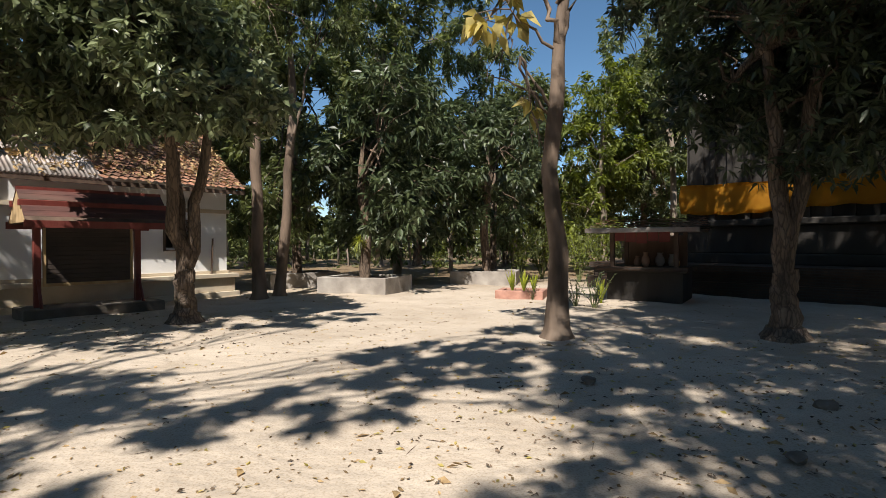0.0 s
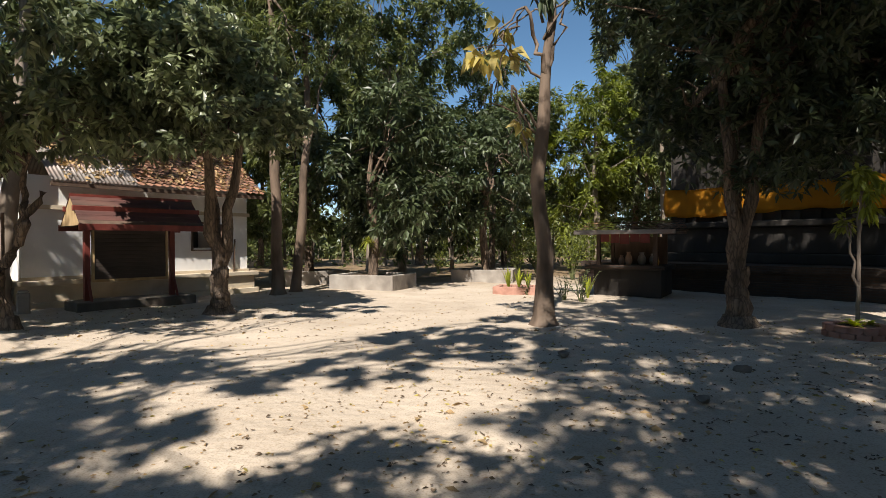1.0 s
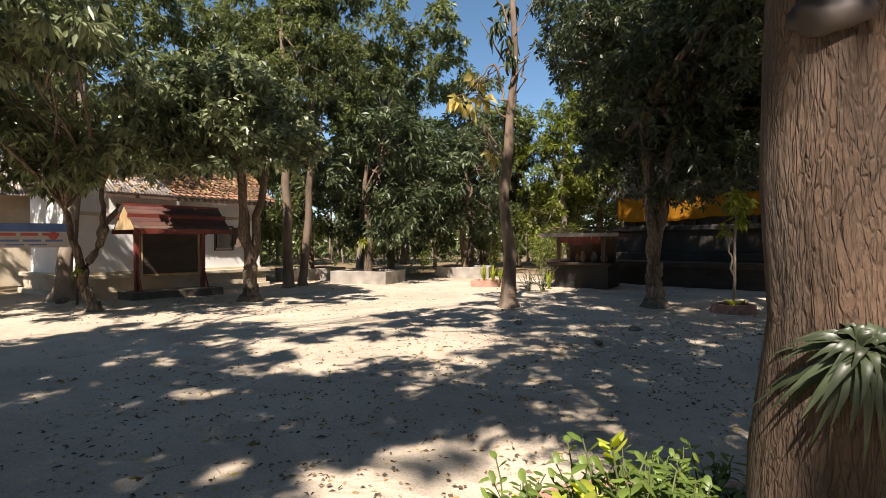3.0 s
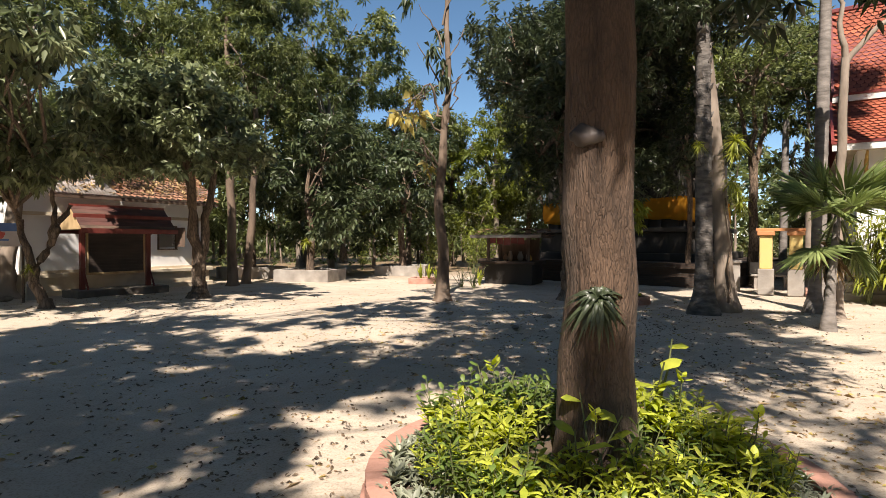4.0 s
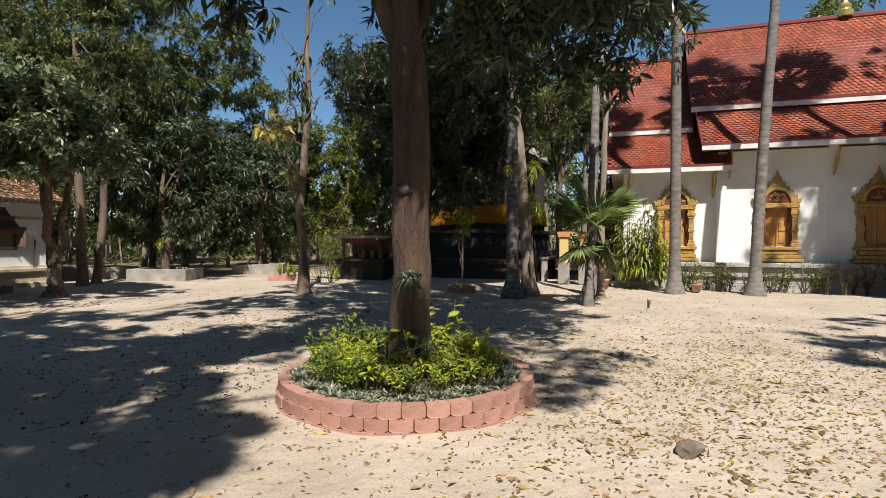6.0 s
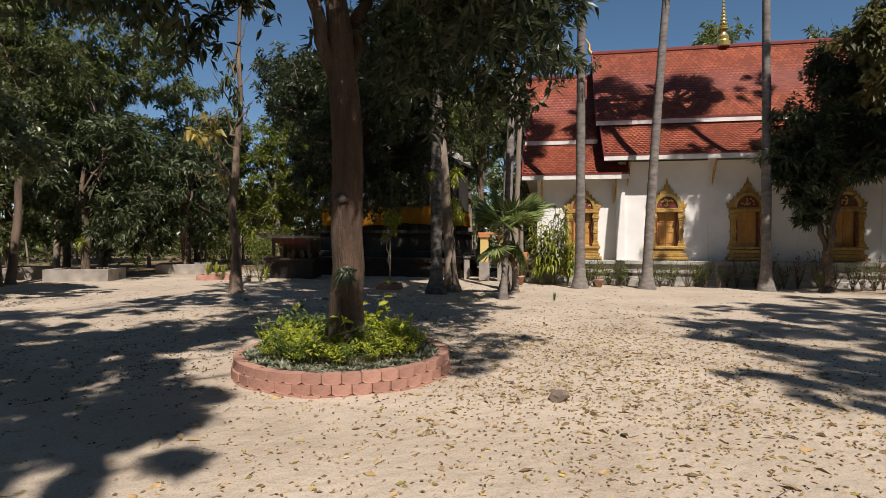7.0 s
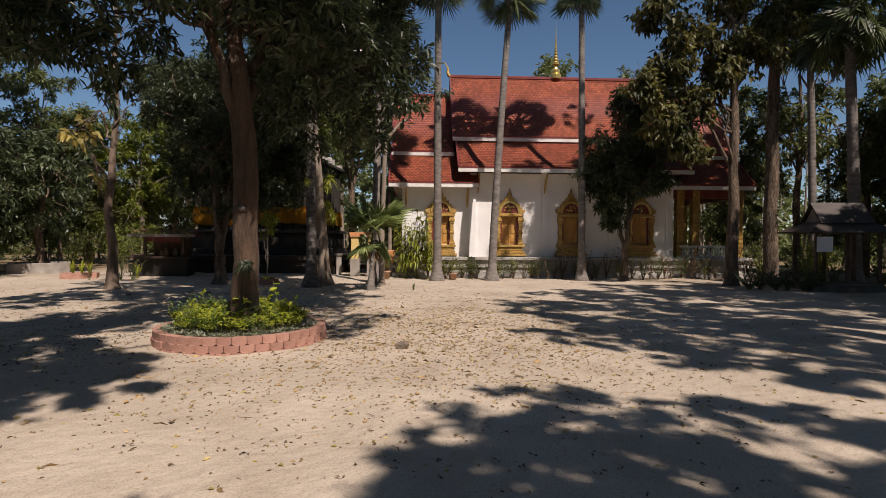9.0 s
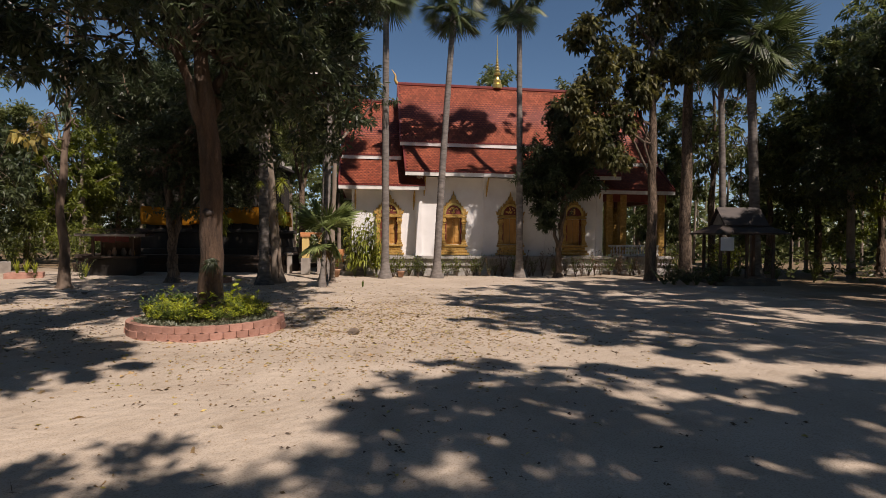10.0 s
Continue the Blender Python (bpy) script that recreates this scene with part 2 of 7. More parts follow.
RED_WOOD = material("red_painted_wood", (0.13, 0.022, 0.018), (0.22, 0.045, 0.032), scale=4, rough=0.55, bump=0.3, bump_scale=20, stretch=(1, 1, 0.3), stains=0.3, stain_color=(0.10, 0.06, 0.05), stain_scale=2)
GOLD = material("old_gold_paint", (0.42, 0.24, 0.06), (0.62, 0.40, 0.13), scale=8, rough=0.42, metal=0.35, bump=0.8, bump_scale=26, bump_far=0.02, stains=0.5, stain_color=(0.20, 0.09, 0.03), stain_scale=5)
GOLD_BRIGHT = material("gilding", (0.70, 0.50, 0.14), (0.85, 0.65, 0.25), scale=6, rough=0.3, metal=0.7)
SHUTTER = material("ochre_shutter", (0.42, 0.20, 0.045), (0.58, 0.31, 0.09), scale=7, rough=0.5, stretch=(1, 1, 0.25), bump=0.2, bump_scale=30)
STONE_GREY = material("weathered_plinth", (0.30, 0.28, 0.25), (0.55, 0.52, 0.48), scale=1.4, rough=0.9, bump=0.4, bump_scale=14, stains=0.6, stain_color=(0.15, 0.13, 0.11), stain_scale=1.2)
CEMENT = material("weathered_cement", (0.26, 0.23, 0.20), (0.45, 0.41, 0.36), scale=2, rough=0.95, bump=0.4, bump_scale=18, stains=0.6, stain_color=(0.11, 0.09, 0.075), stain_scale=1.3)
# stupa and altar: sooty masonry, darkened further to carry the trees' deep shade
STUPA_BRICK = brick_material("old_shaded_brick", (0.04, 0.026, 0.019), (0.09, 0.055, 0.038), (0.05, 0.042, 0.035), 0.30, 0.075, turn=(90, 0, 0))
STUPA_BODY = material("sooty_shaded_render", (0.018, 0.0155, 0.0135), (0.055, 0.048, 0.041), scale=1.0, rough=0.95, bump=0.8, bump_scale=8, stains=0.8, stain_color=(0.045, 0.04, 0.035), stain_scale=0.8, stretch=(1, 1, 0.35))
CLOTH = material("saffron_cloth", (0.46, 0.20, 0.009), (0.56, 0.27, 0.015), scale=2, rough=0.75, bump=0.3, bump_scale=6, thin=0.15)
BLOCK = material("terracotta_block", (0.33, 0.165, 0.12), (0.46, 0.25, 0.19), scale=7, rough=0.85, bump=0.35, bump_scale=30, stains=0.35, stain_color=(0.26, 0.13, 0.095), stain_scale=4, vary=0.14)
SOIL = material("dark_soil", (0.05, 0.035, 0.025), (0.13, 0.09, 0.06), scale=8, rough=1.0, bump=0.8, bump_scale=20)
DARK_CEMENT = material("dark_mossy_cement", (0.095, 0.08, 0.066), (0.20, 0.17, 0.14), scale=2, rough=0.95, bump=0.5, bump_scale=16, stains=0.6, stain_color=(0.05, 0.043, 0.035), stain_scale=1.5)
TIN = material("rusty_corrugated_iron", (0.22, 0.19, 0.17), (0.42, 0.38, 0.35), scale=1.5, rough=0.6, metal=0.3, stains=0.8, stain_color=(0.20, 0.085, 0.045), stain_scale=1.0)
OLD_TILE = material("old_clay_tile", (0.17, 0.075, 0.045), (0.36, 0.19, 0.12), scale=4, rough=0.9, island=0.5, stains=0.6, stain_color=(0.09, 0.065, 0.05), stain_scale=1.0)
DARK_BOARD = material("dark_slatted_board", (0.035, 0.026, 0.022), (0.075, 0.055, 0.045), scale=5, rough=0.6, stretch=(0.3, 1, 1))
DARK_WOOD = material("dark_timber", (0.07, 0.045, 0.03), (0.16, 0.10, 0.07), scale=4, rough=0.8, stretch=(1, 1, 0.3), bump=0.3, bump_scale=20)
LIGHT_WOOD = material("bare_timber", (0.38, 0.25, 0.12), (0.56, 0.40, 0.22), scale=6, rough=0.8, stretch=(1, 1, 0.3))
ORANGE_PAINT = material("orange_render", (0.50, 0.20, 0.08), (0.60, 0.28, 0.12), scale=2, rough=0.85, stains=0.4, stain_color=(0.30, 0.13, 0.07), stain_scale=2)
YELLOW_PAINT = material("yellow_render", (0.62, 0.45, 0.16), (0.70, 0.53, 0.22), scale=2, rough=0.85, stains=0.3, stain_color=(0.4, 0.28, 0.12), stain_scale=2)
BLACK = material("dim_interior", (0.03, 0.025, 0.02), (0.06, 0.05, 0.04), scale=2, rough=0.9)
ROCK = material("brown_rock", (0.11, 0.085, 0.066), (0.25, 0.195, 0.15), scale=6, rough=0.95, bump=0.8, bump_scale=14)
POT = material("clay_pot", (0.36, 0.20, 0.12), (0.48, 0.29, 0.19), scale=6, rough=0.85)
BANNER = material("faded_vinyl", (0.34, 0.30, 0.30), (0.50, 0.46, 0.44), scale=2, rough=0.5)
PRINT_RED = material("red_print", (0.40, 0.06, 0.05), (0.48, 0.09, 0.07), scale=3, rough=0.5)
PRINT_BLUE = material("blue_print", (0.05, 0.11, 0.28), (0.09, 0.17, 0.36), scale=3, rough=0.5)


# ---- shape helpers ----
def empty(name, m=None, label="", category="", group="", kind=""):
    ob = new(name)
    ob.empty_display_size = 0.2
    if m is not None:
        ob.matrix_basis = m
    return tagged(ob, label, category, group, kind)


def part(name, bm, mat, parent=None, label="", smooth=False, m=None):
    """Links a bmesh, or a ready mesh, as one mesh object under a thing or a part."""
    if isinstance(bm, bpy.types.Mesh):
        me = bm
    else:
        me = bpy.data.meshes.new(name)
        bm.to_mesh(me)
        bm.free()
    if not me.materials:
        me.materials.append(mat)
    if smooth:
        me.polygons.foreach_set("use_smooth", [True] * len(me.polygons))
    ob = new(name, me)
    ob.parent = parent
    if m is not None:
        ob.matrix_basis = m
    return tagged(ob, label)


def arrays(name, verts, faces, mat, smooth=False):
    """A mesh from numpy arrays of points and of equal-sized faces."""
    verts, faces = np.asarray(verts, np.float32), np.asarray(faces, np.int32)
    me = bpy.data.meshes.new(name)
    size = faces.shape[1]
    me.vertices.add(len(verts))
    me.vertices.foreach_set("co", verts.ravel())
    me.loops.add(faces.size)
    me.loops.foreach_set("vertex_index", faces.ravel())
    me.polygons.add(len(faces))
    me.polygons.foreach_set("loop_start", np.arange(0, faces.size, size, dtype=np.int32))
    me.update(calc_edges=True)
    if smooth:
        me.polygons.foreach_set("use_smooth", np.ones(len(faces), bool))
    me.materials.append(mat)
    return me


def box(bm, x0, x1, y0, y1, z0, z1, bevel=0.0):
    vs = [bm.verts.new((x, y, z)) for z in (z0, z1) for y in (y0, y1) for x in (x0, x1)]
    fs = [bm.faces.new([vs[i] for i in q]) for q in ((0, 2, 3, 1), (4, 5, 7, 6), (0, 1, 5, 4), (2, 6, 7, 3), (0, 4, 6, 2), (1, 3, 7, 5))]
    if bevel:
        es = list({e for f in fs for e in f.edges})
        bmesh.ops.bevel(bm, geom=es, offset=bevel, segments=1, affect="EDGES")
    return bm


def stepped(*rows, lip=0.0):
    """One solid of stacked mouldings: rows of x0, x1, y0, y1, z0, z1 from the bottom up."""
    bm = bmesh.new()
    rings = []
    for x0, x1, y0, y1, z0, z1 in rows:
        for z, k in ((z0, lip), (z0 + lip, 0), (z1 - lip, 0), (z1, lip)) if lip else ((z0, 0), (z1, 0)):
            rings.append([bm.verts.new(c) for c in ((x0 + k, y0 + k, z), (x1 - k, y0 + k, z), (x1 - k, y1 - k, z), (x0 + k, y1 - k, z))])
    for a, b in zip(rings, rings[1:]):
        for i in range(4):
            bm.faces.new((a[i], a[(i + 1) % 4], b[(i + 1) % 4], b[i]))
    bm.faces.new(rings[0][::-1])
    bm.faces.new(rings[-1])
    return bm


def boxes(*rows, bevel=0.0):
    bm = bmesh.new()
    for r in rows:
        box(bm, *r, bevel=bevel)
    return bm


def extruded(points, y0, y1):
    """A polygon in the x-z plane given a thickness along y."""
    bm = bmesh.new()
    a = [bm.verts.new((x, y0, z)) for x, z in points]
    b = [bm.verts.new((x, y1, z)) for x, z in points]
    bm.faces.new(a)
    bm.faces.new(b[::-1])
    for i in range(len(a)):
        j = (i + 1) % len(a)
        bm.faces.new((a[j], a[i], b[i], b[j]))
    bmesh.ops.recalc_face_normals(bm, faces=bm.faces)
    return bm


def lathe(profile, n=16, center=(0, 0), squash=1.0):
    bm = bmesh.new()
    rings = [[bm.verts.new((center[0] + r * math.cos(math.tau * i / n), center[1] + squash * r * math.sin(math.tau * i / n), z)) for i in range(n)] for r, z in profile]
    for a, b in zip(rings, rings[1:]):
        for i in range(n):
            bm.faces.new((a[i], a[(i + 1) % n], b[(i + 1) % n], b[i]))
    bm.faces.new(rings[0][::-1])
    bm.faces.new(rings[-1])
    return bm


def tube(points, radii, n=10, rough=0.0, seed=0, flare=0.0):
    """Points and quads of a bark tube along a bent line."""
    rng = np.random.default_rng(seed)
    p, r = np.asarray(points, float), np.asarray(radii, float)
    way = np.gradient(p, axis=0)
    way /= np.linalg.norm(way, axis=1)[:, None] + 1e-9
    ref = np.where(np.abs(way[:, 2:3]) > 0.9, [[1.0, 0, 0]], [[0, 0, 1.0]])
    a = np.cross(way, ref)
    a /= np.linalg.norm(a, axis=1)[:, None]
    b = np.cross(way, a)
    ang = np.arange(n) * math.tau / n
    along = np.concatenate([[0], np.cumsum(np.linalg.norm(np.diff(p, axis=0), axis=1))])[:, None]
    wob = 1 + rough * (1.4 * np.sin(ang * 3 + rng.uniform(0, 6) + along * 0.5) + np.sin(ang * 5 + rng.uniform(0, 6) - along * 0.8) + 0.9 * np.sin(ang * 2 + rng.uniform(0, 6) + along * 2.1) + 0.6 * np.sin(along * 3.3 + rng.uniform(0, 6)))
    v = p[:, None] + (r[:, None] * wob)[..., None] * (np.cos(ang)[None, :, None] * a[:, None] + np.sin(ang)[None, :, None] * b[:, None])
    i, j = np.meshgrid(np.arange(len(p) - 1), np.arange(n), indexing="ij")
    q = np.stack([i * n + j, i * n + (j + 1) % n, (i + 1) * n + (j + 1) % n, (i + 1) * n + j], -1).reshape(-1, 4)
    return v.reshape(-1, 3), q


def joined(pieces):
    vs, fs, k = [], [], 0
    for v, f in pieces:
        vs.append(v)
        fs.append(f + k)
        k += len(v)
    return np.concatenate(vs), np.concatenate(fs)


def bend(a, b, n=7, sag=0.0, jitter=0.0, rng=None):
    s = np.linspace(0, 1, n)[:, None]
    p = np.asarray(a, float) * (1 - s) + np.asarray(b, float) * s
    p[:, 2] += sag * np.sin(s[:, 0] * math.pi)
    if jitter and rng is not None:
        p[1:-1] += rng.normal(0, jitter, (n - 2, 3))
    return p


def unit(v):
    return v / (np.linalg.norm(v, axis=-1, keepdims=True) + 1e-9)


def leaves(rng, at, way, per, length, width, spread=(35, 105), droop=0.35, fold=0.25):
    """Tufts of folded lance-shaped leaves, two triangles each, round the given points."""
    k = len(at) * per
    p, d = np.repeat(at, per, 0), np.repeat(way, per, 0)
    side = unit(np.cross(d, rng.normal(0, 1, (k, 3))))
    ang = np.radians(rng.uniform(*spread, k))[:, None]
    out = unit(np.cos(ang) * d + np.sin(ang) * side)
    out[:, 2] -= droop * rng.uniform(0.3, 1.6, k)
    out = unit(out)
    flat = unit(np.cross(out, rng.normal(0, 0.6, (k, 3)) + [0, 0, 1.0]))
    nor = np.cross(flat, out)
    ln = (length * rng.uniform(0.65, 1.25, k))[:, None]
    wd = (width * rng.uniform(0.7, 1.2, k))[:, None] * 0.5
    base = p + out * ln * 0.12
    mid = base + out * ln * 0.45
    tip = base + out * ln - [0, 0, 1] * (ln * droop * 0.4)
    v = np.stack([base, mid + flat * wd + nor * wd * fold, tip, mid - flat * wd + nor * wd * fold], 1).reshape(-1, 3)
    i = np.arange(k)[:, None] * 4
    return v, np.concatenate([i + [0, 1, 2], i + [0, 2, 3]], 1).reshape(-1, 3)


def crown_points(rng, lobes, count, inner=0.55, clump=9, size=0.15):
    """Points and outward ways near the skins of a heap of lobes."""
    lob = np.array(lobes, float)
    area = lob[:, 3] * lob[:, 4] + lob[:, 3] * lob[:, 5] + lob[:, 4] * lob[:, 5]
    k = max(count // clump, 1)
    pick = rng.choice(len(lob), k, p=area / area.sum())
    d = unit(rng.normal(0, 1, (k, 3)))
    c, r = lob[pick, :3], lob[pick, 3:]
    p = c + d * r * (inner + (1 - inner) * rng.uniform(0, 1, k)[:, None] ** 0.5)
    p, d, r = (np.repeat(x, clump, 0) for x in (p, d, r))
    p = p + rng.normal(0, size, p.shape) * np.minimum(1.0, r / 0.8)
    d = unit(d + rng.normal(0, 0.5, d.shape))
    return p, unit(d / r * r.mean() + [0, 0, 0.15])


def heap(rng, center, radius, height, n=9, flat=0.75):
    """Lobes of an uneven crown round a centre."""
    out = []
    for i in range(n):
        a, s = math.tau * i / n * 2.4 + rng.uniform(-0.5, 0.5), rng.uniform(0.35, 0.8)
        r = radius * rng.uniform(0.36, 0.55)
        out.append((center[0] + math.cos(a) * radius * s * 0.85, center[1] + math.sin(a) * radius * s * 0.85, center[2] + height * rng.uniform(-0.42, 0.42), r, r, r * flat * rng.uniform(0.8, 1.15)))
    out.append((*center, radius * 0.55, radius * 0.55, height * 0.42))
    return out


def tree(x, y, lobes, stem, radii, leaf, bark, label, tufts=2500, per=8, length=0.2, width=0.055, droop=0.35, seed=1, name="tree", forks=(), limb=0.4, inner=0.5, group="", rough=0.05, category="tree", sides=12, boughs=None):
    """A tree at (x, y): a bent stem, limbs to its lobes, and a crown of leaf tufts. Lobes, stem and forks are relative to its foot."""
    rng = np.random.default_rng(seed)
    top = empty(name, pose(x, y, 0), label, category, group)
    s = np.asarray(stem, float)
    t = np.linspace(0, 1, 14)
    k = np.linspace(0, 1, len(s))
    line = np.stack([np.interp(t, k, s[:, i]) for i in range(3)], 1)
    rad = np.interp(t, np.linspace(0, 1, len(radii)), radii)
    line[2:-1, :2] += rng.normal(0, min(0.02, radii[0] * 0.15), (11, 2))
    low = line[0].copy()
    low[2] = -0.15
    flat = line[0] * [1, 1, 0]
    foot = np.array([low] + [flat + [0, 0, h] for h in (0.0, 0.07, 0.16)])
    line = np.concatenate([foot, line[1:]])
    rad = np.concatenate([rad[0] * np.array([1.75, 1.5, 1.25, 1.1]), rad[1:]])
    pieces = [tube(line, rad, sides, rough, seed)]
    er = rad[-1]
    for f in forks:
        pieces.append(tube(bend(f[0], f[1], 9, 0.0, 0.04, rng), np.linspace(f[2], f[3], 9), 9, rough, seed + 5))
    for i, lo in enumerate(boughs or lobes):
        a = line[rng.integers(9, len(line))] if not forks else np.asarray(forks[i % len(forks)][1], float)
        b = np.array(lo[:3])
        reach = min(1.0, float(np.linalg.norm(b - a)) / 3)
        pieces.append(tube(bend(a, b, 7, 0.25 * reach, 0.08 * reach, rng), np.linspace(er * limb * 1.6 + 0.015, 0.012, 7), 6, 0.03, seed + i))
        for _ in range(3):
            c = b + unit(rng.normal(0, 1, 3)) * np.array(lo[3:]) * 0.85
            pieces.append(tube(bend(b * 0.7 + a * 0.3, c, 5, 0.1, 0.05, rng), np.linspace(er * limb * 0.6 + 0.008, 0.006, 5), 5, 0.0, i))
    v, f = joined(pieces)
    part("trunk", arrays("trunk", v, f, bark, True), bark, top)
    at, way = crown_points(rng, lobes, tufts, inner)
    v, f = leaves(rng, at, way, per, length, width, droop=droop)
    part("crown", arrays("crown", v, f, leaf), leaf, top)
    return top


# ---- ground ----
def ground_height(x, y):
    h = 0.02 * np.sin(x * 0.9 + 1.0) * np.cos(y * 0.7) + 0.012 * np.sin(x * 2.3 + y * 1.7) + 0.008 * np.sin(x * 5.1 - y * 4.3)
    return h * np.clip(1.6 - np.hypot(x - 3, y) / 30, 0.3, 1) - 0.01


def ground():
    s = np.concatenate([-np.geomspace(400, 28, 14), np.linspace(-26, 26, 260), np.geomspace(28, 400, 14)])
    gx, gy = np.meshgrid(s + 3, s + 3, indexing="ij")
    z = ground_height(gx, gy)
    n = len(s)
    i, j = np.meshgrid(np.arange(n - 1), np.arange(n - 1), indexing="ij")
    q = np.stack([i * n + j, (i + 1) * n + j, (i + 1) * n + j + 1, i * n + j + 1], -1).reshape(-1, 4)
    tagged(part("ground", arrays("ground", np.stack([gx, gy, z], -1).reshape(-1, 3), q, SAND, True), SAND), "pale trodden sand yard with scattered fallen leaves", "ground", kind="structure")


ground()


# ---- temple hall ----
HALL = pose(14.0, 4.65, 0, 0, 0, -42)


def tiles(x0, x1, y0, z0, y1, z1, mat, name, wide=0.17, row=0.15, sag=0.06, seed=3):
    """A pitched plane of pointed scale tiles from the eave (y0, z0) up to (y1, z1), hollowed slightly."""
    rng = np.random.default_rng(seed)
    run = math.hypot(y1 - y0, z1 - z0)
    rows, cols = int(run / row) + 1, int((x1 - x0) / wide)
    wide = (x1 - x0) / cols
    ay, az = (y1 - y0) / run, (z1 - z0) / run
    ny, nz = -az, ay
    if nz < 0:
        ny, nz = -ny, -nz
    i, j = np.meshgrid(np.arange(rows), np.arange(-1, cols), indexing="ij")
    i, j = i.ravel(), j.ravel()
    x = x0 + (j + 0.5 * (i % 2)) * wide
    keep = (x > x0 - 0.02) & (x + wide < x1 + wide * 0.55)
    i, x = i[keep], x[keep]
    s = i * (run / rows)
    k = len(s)
    lift = 0.042 + rng.uniform(-0.004, 0.004, k)

    def at(dx, ds, up):
        ss = np.clip(s + ds, -0.05, run)
        h = up - sag * np.sin(np.pi * ss / run)
        return np.stack([np.clip(x + dx * wide, x0, x1), y0 + ay * ss + ny * h, z0 + az * ss + nz * h], -1)

    g = row * 1.0
    v = np.stack([at(0.5, -0.35 * g, lift), at(0.03, 0.2 * g, lift * 0.85), at(0.03, 1.15 * g, lift * 0), at(0.97, 1.15 * g, lift * 0), at(0.97, 0.2 * g, lift * 0.85)], 1).reshape(-1, 3)
    f = np.arange(k)[:, None] * 5 + [0, 1, 2]
    f = np.concatenate([f, np.arange(k)[:, None] * 5 + [0, 2, 3], np.arange(k)[:, None] * 5 + [0, 3, 4]], 1).reshape(-1, 3)
    return arrays(name, v, f, mat)


def roof_tier(parent, x0, x1, e_w, e_z, r_w, r_z, width, seed, mat=TILE_RED, fascia=True):
    """Both slopes of one tier, with deck, tiles, a painted eave line and a white board."""
    bm = bmesh.new()
    for flip in (0, 1):
        a, b = (e_w, r_w) if not flip else (width - e_w, width - r_w)
        d = 0.10
        vs = [bm.verts.new(c) for c in ((x0, a, e_z), (x1, a, e_z), (x1, b, r_z), (x0, b, r_z), (x0, a, e_z - d), (x1, a, e_z - d), (x1, b, r_z - d), (x0, b, r_z - d))]
        for q in ((0, 1, 2, 3), (7, 6, 5, 4), (0, 4, 5, 1), (1, 5, 6, 2), (2, 6, 7, 3), (3, 7, 4, 0)):
            bm.faces.new([vs[i] for i in q])
    bmesh.ops.translate(bm, vec=(0, 0, -0.07), verts=bm.verts)
    bmesh.ops.recalc_face_normals(bm, faces=bm.faces)
    bmesh.ops.remove_doubles(bm, verts=bm.verts, dist=1e-5)
    tier = part("roof", bm, RED_PAINT, parent, "red clay roof tier with white eave boards")
    for flip in (0, 1):
        a, b = (e_w, r_w) if not flip else (width - e_w, width - r_w)
        t = part("roof_tiles", tiles(x0, x1, a, e_z, b, r_z, mat, "roof_tiles", seed=seed + flip), mat, tier)
        tagged(t, kind="stuff")
        if fascia:
            o = -1 if not flip else 1
            y = sorted((a - 0.03 * o, a + 0.04 * o))
            part("eave_board", boxes((x0 - 0.05, x1 + 0.05, y[0], y[1], e_z - 0.24, e_z - 0.07)), FASCIA, tier, "white painted eave board")
            part("eave_rail", boxes((x0 - 0.05, x1 + 0.05, y[0] - 0.02, y[1] + 0.02, e_z - 0.068, e_z + 0.0)), RED_PAINT, tier)
    for x in (x0, x1):
        o = -1 if x == x0 else 1
        for flip in (0, 1):
            a, b = (e_w, r_w) if not flip else (width - e_w, width - r_w)
            pts = [(a, e_z - 0.16), (b, r_z - 0.14), (b, r_z + 0.09), (a, e_z + 0.07)]
            bm = bmesh.new()
            xa, xb = (x - 0.07, x - 0.001) if o < 0 else (x + 0.001, x + 0.07)
            va = [bm.verts.new((xa, p[0], p[1])) for p in pts]
            vb = [bm.verts.new((xb, p[0], p[1])) for p in pts]
            bm.faces.new(va)
            bm.faces.new(vb[::-1])
            for i in range(4):
                bm.faces.new((va[(i + 1) % 4], va[i], vb[i], vb[(i + 1) % 4]))
            bmesh.ops.recalc_face_normals(bm, faces=bm.faces)
            part("bargeboard", bm, RED_PAINT, tier)
    return tier


def wall_grid(x0, x1, y0, y1, z0, z1, openings):
    """A wall along x with real openings (x0, x1, z0, z1)."""
    bm = bmesh.new()
    x = x0
    for a, b, c, d in sorted(openings):
        box(bm, x, a, y0, y1, z0, z1)
        box(bm, a, b, y0, y1, z0, c)
        box(bm, a, b, y0, y1, d, z1)
        x = b
    box(bm, x, x1, y0, y1, z0, z1)
    bmesh.ops.remove_doubles(bm, verts=bm.verts, dist=1e-5)
    return bm


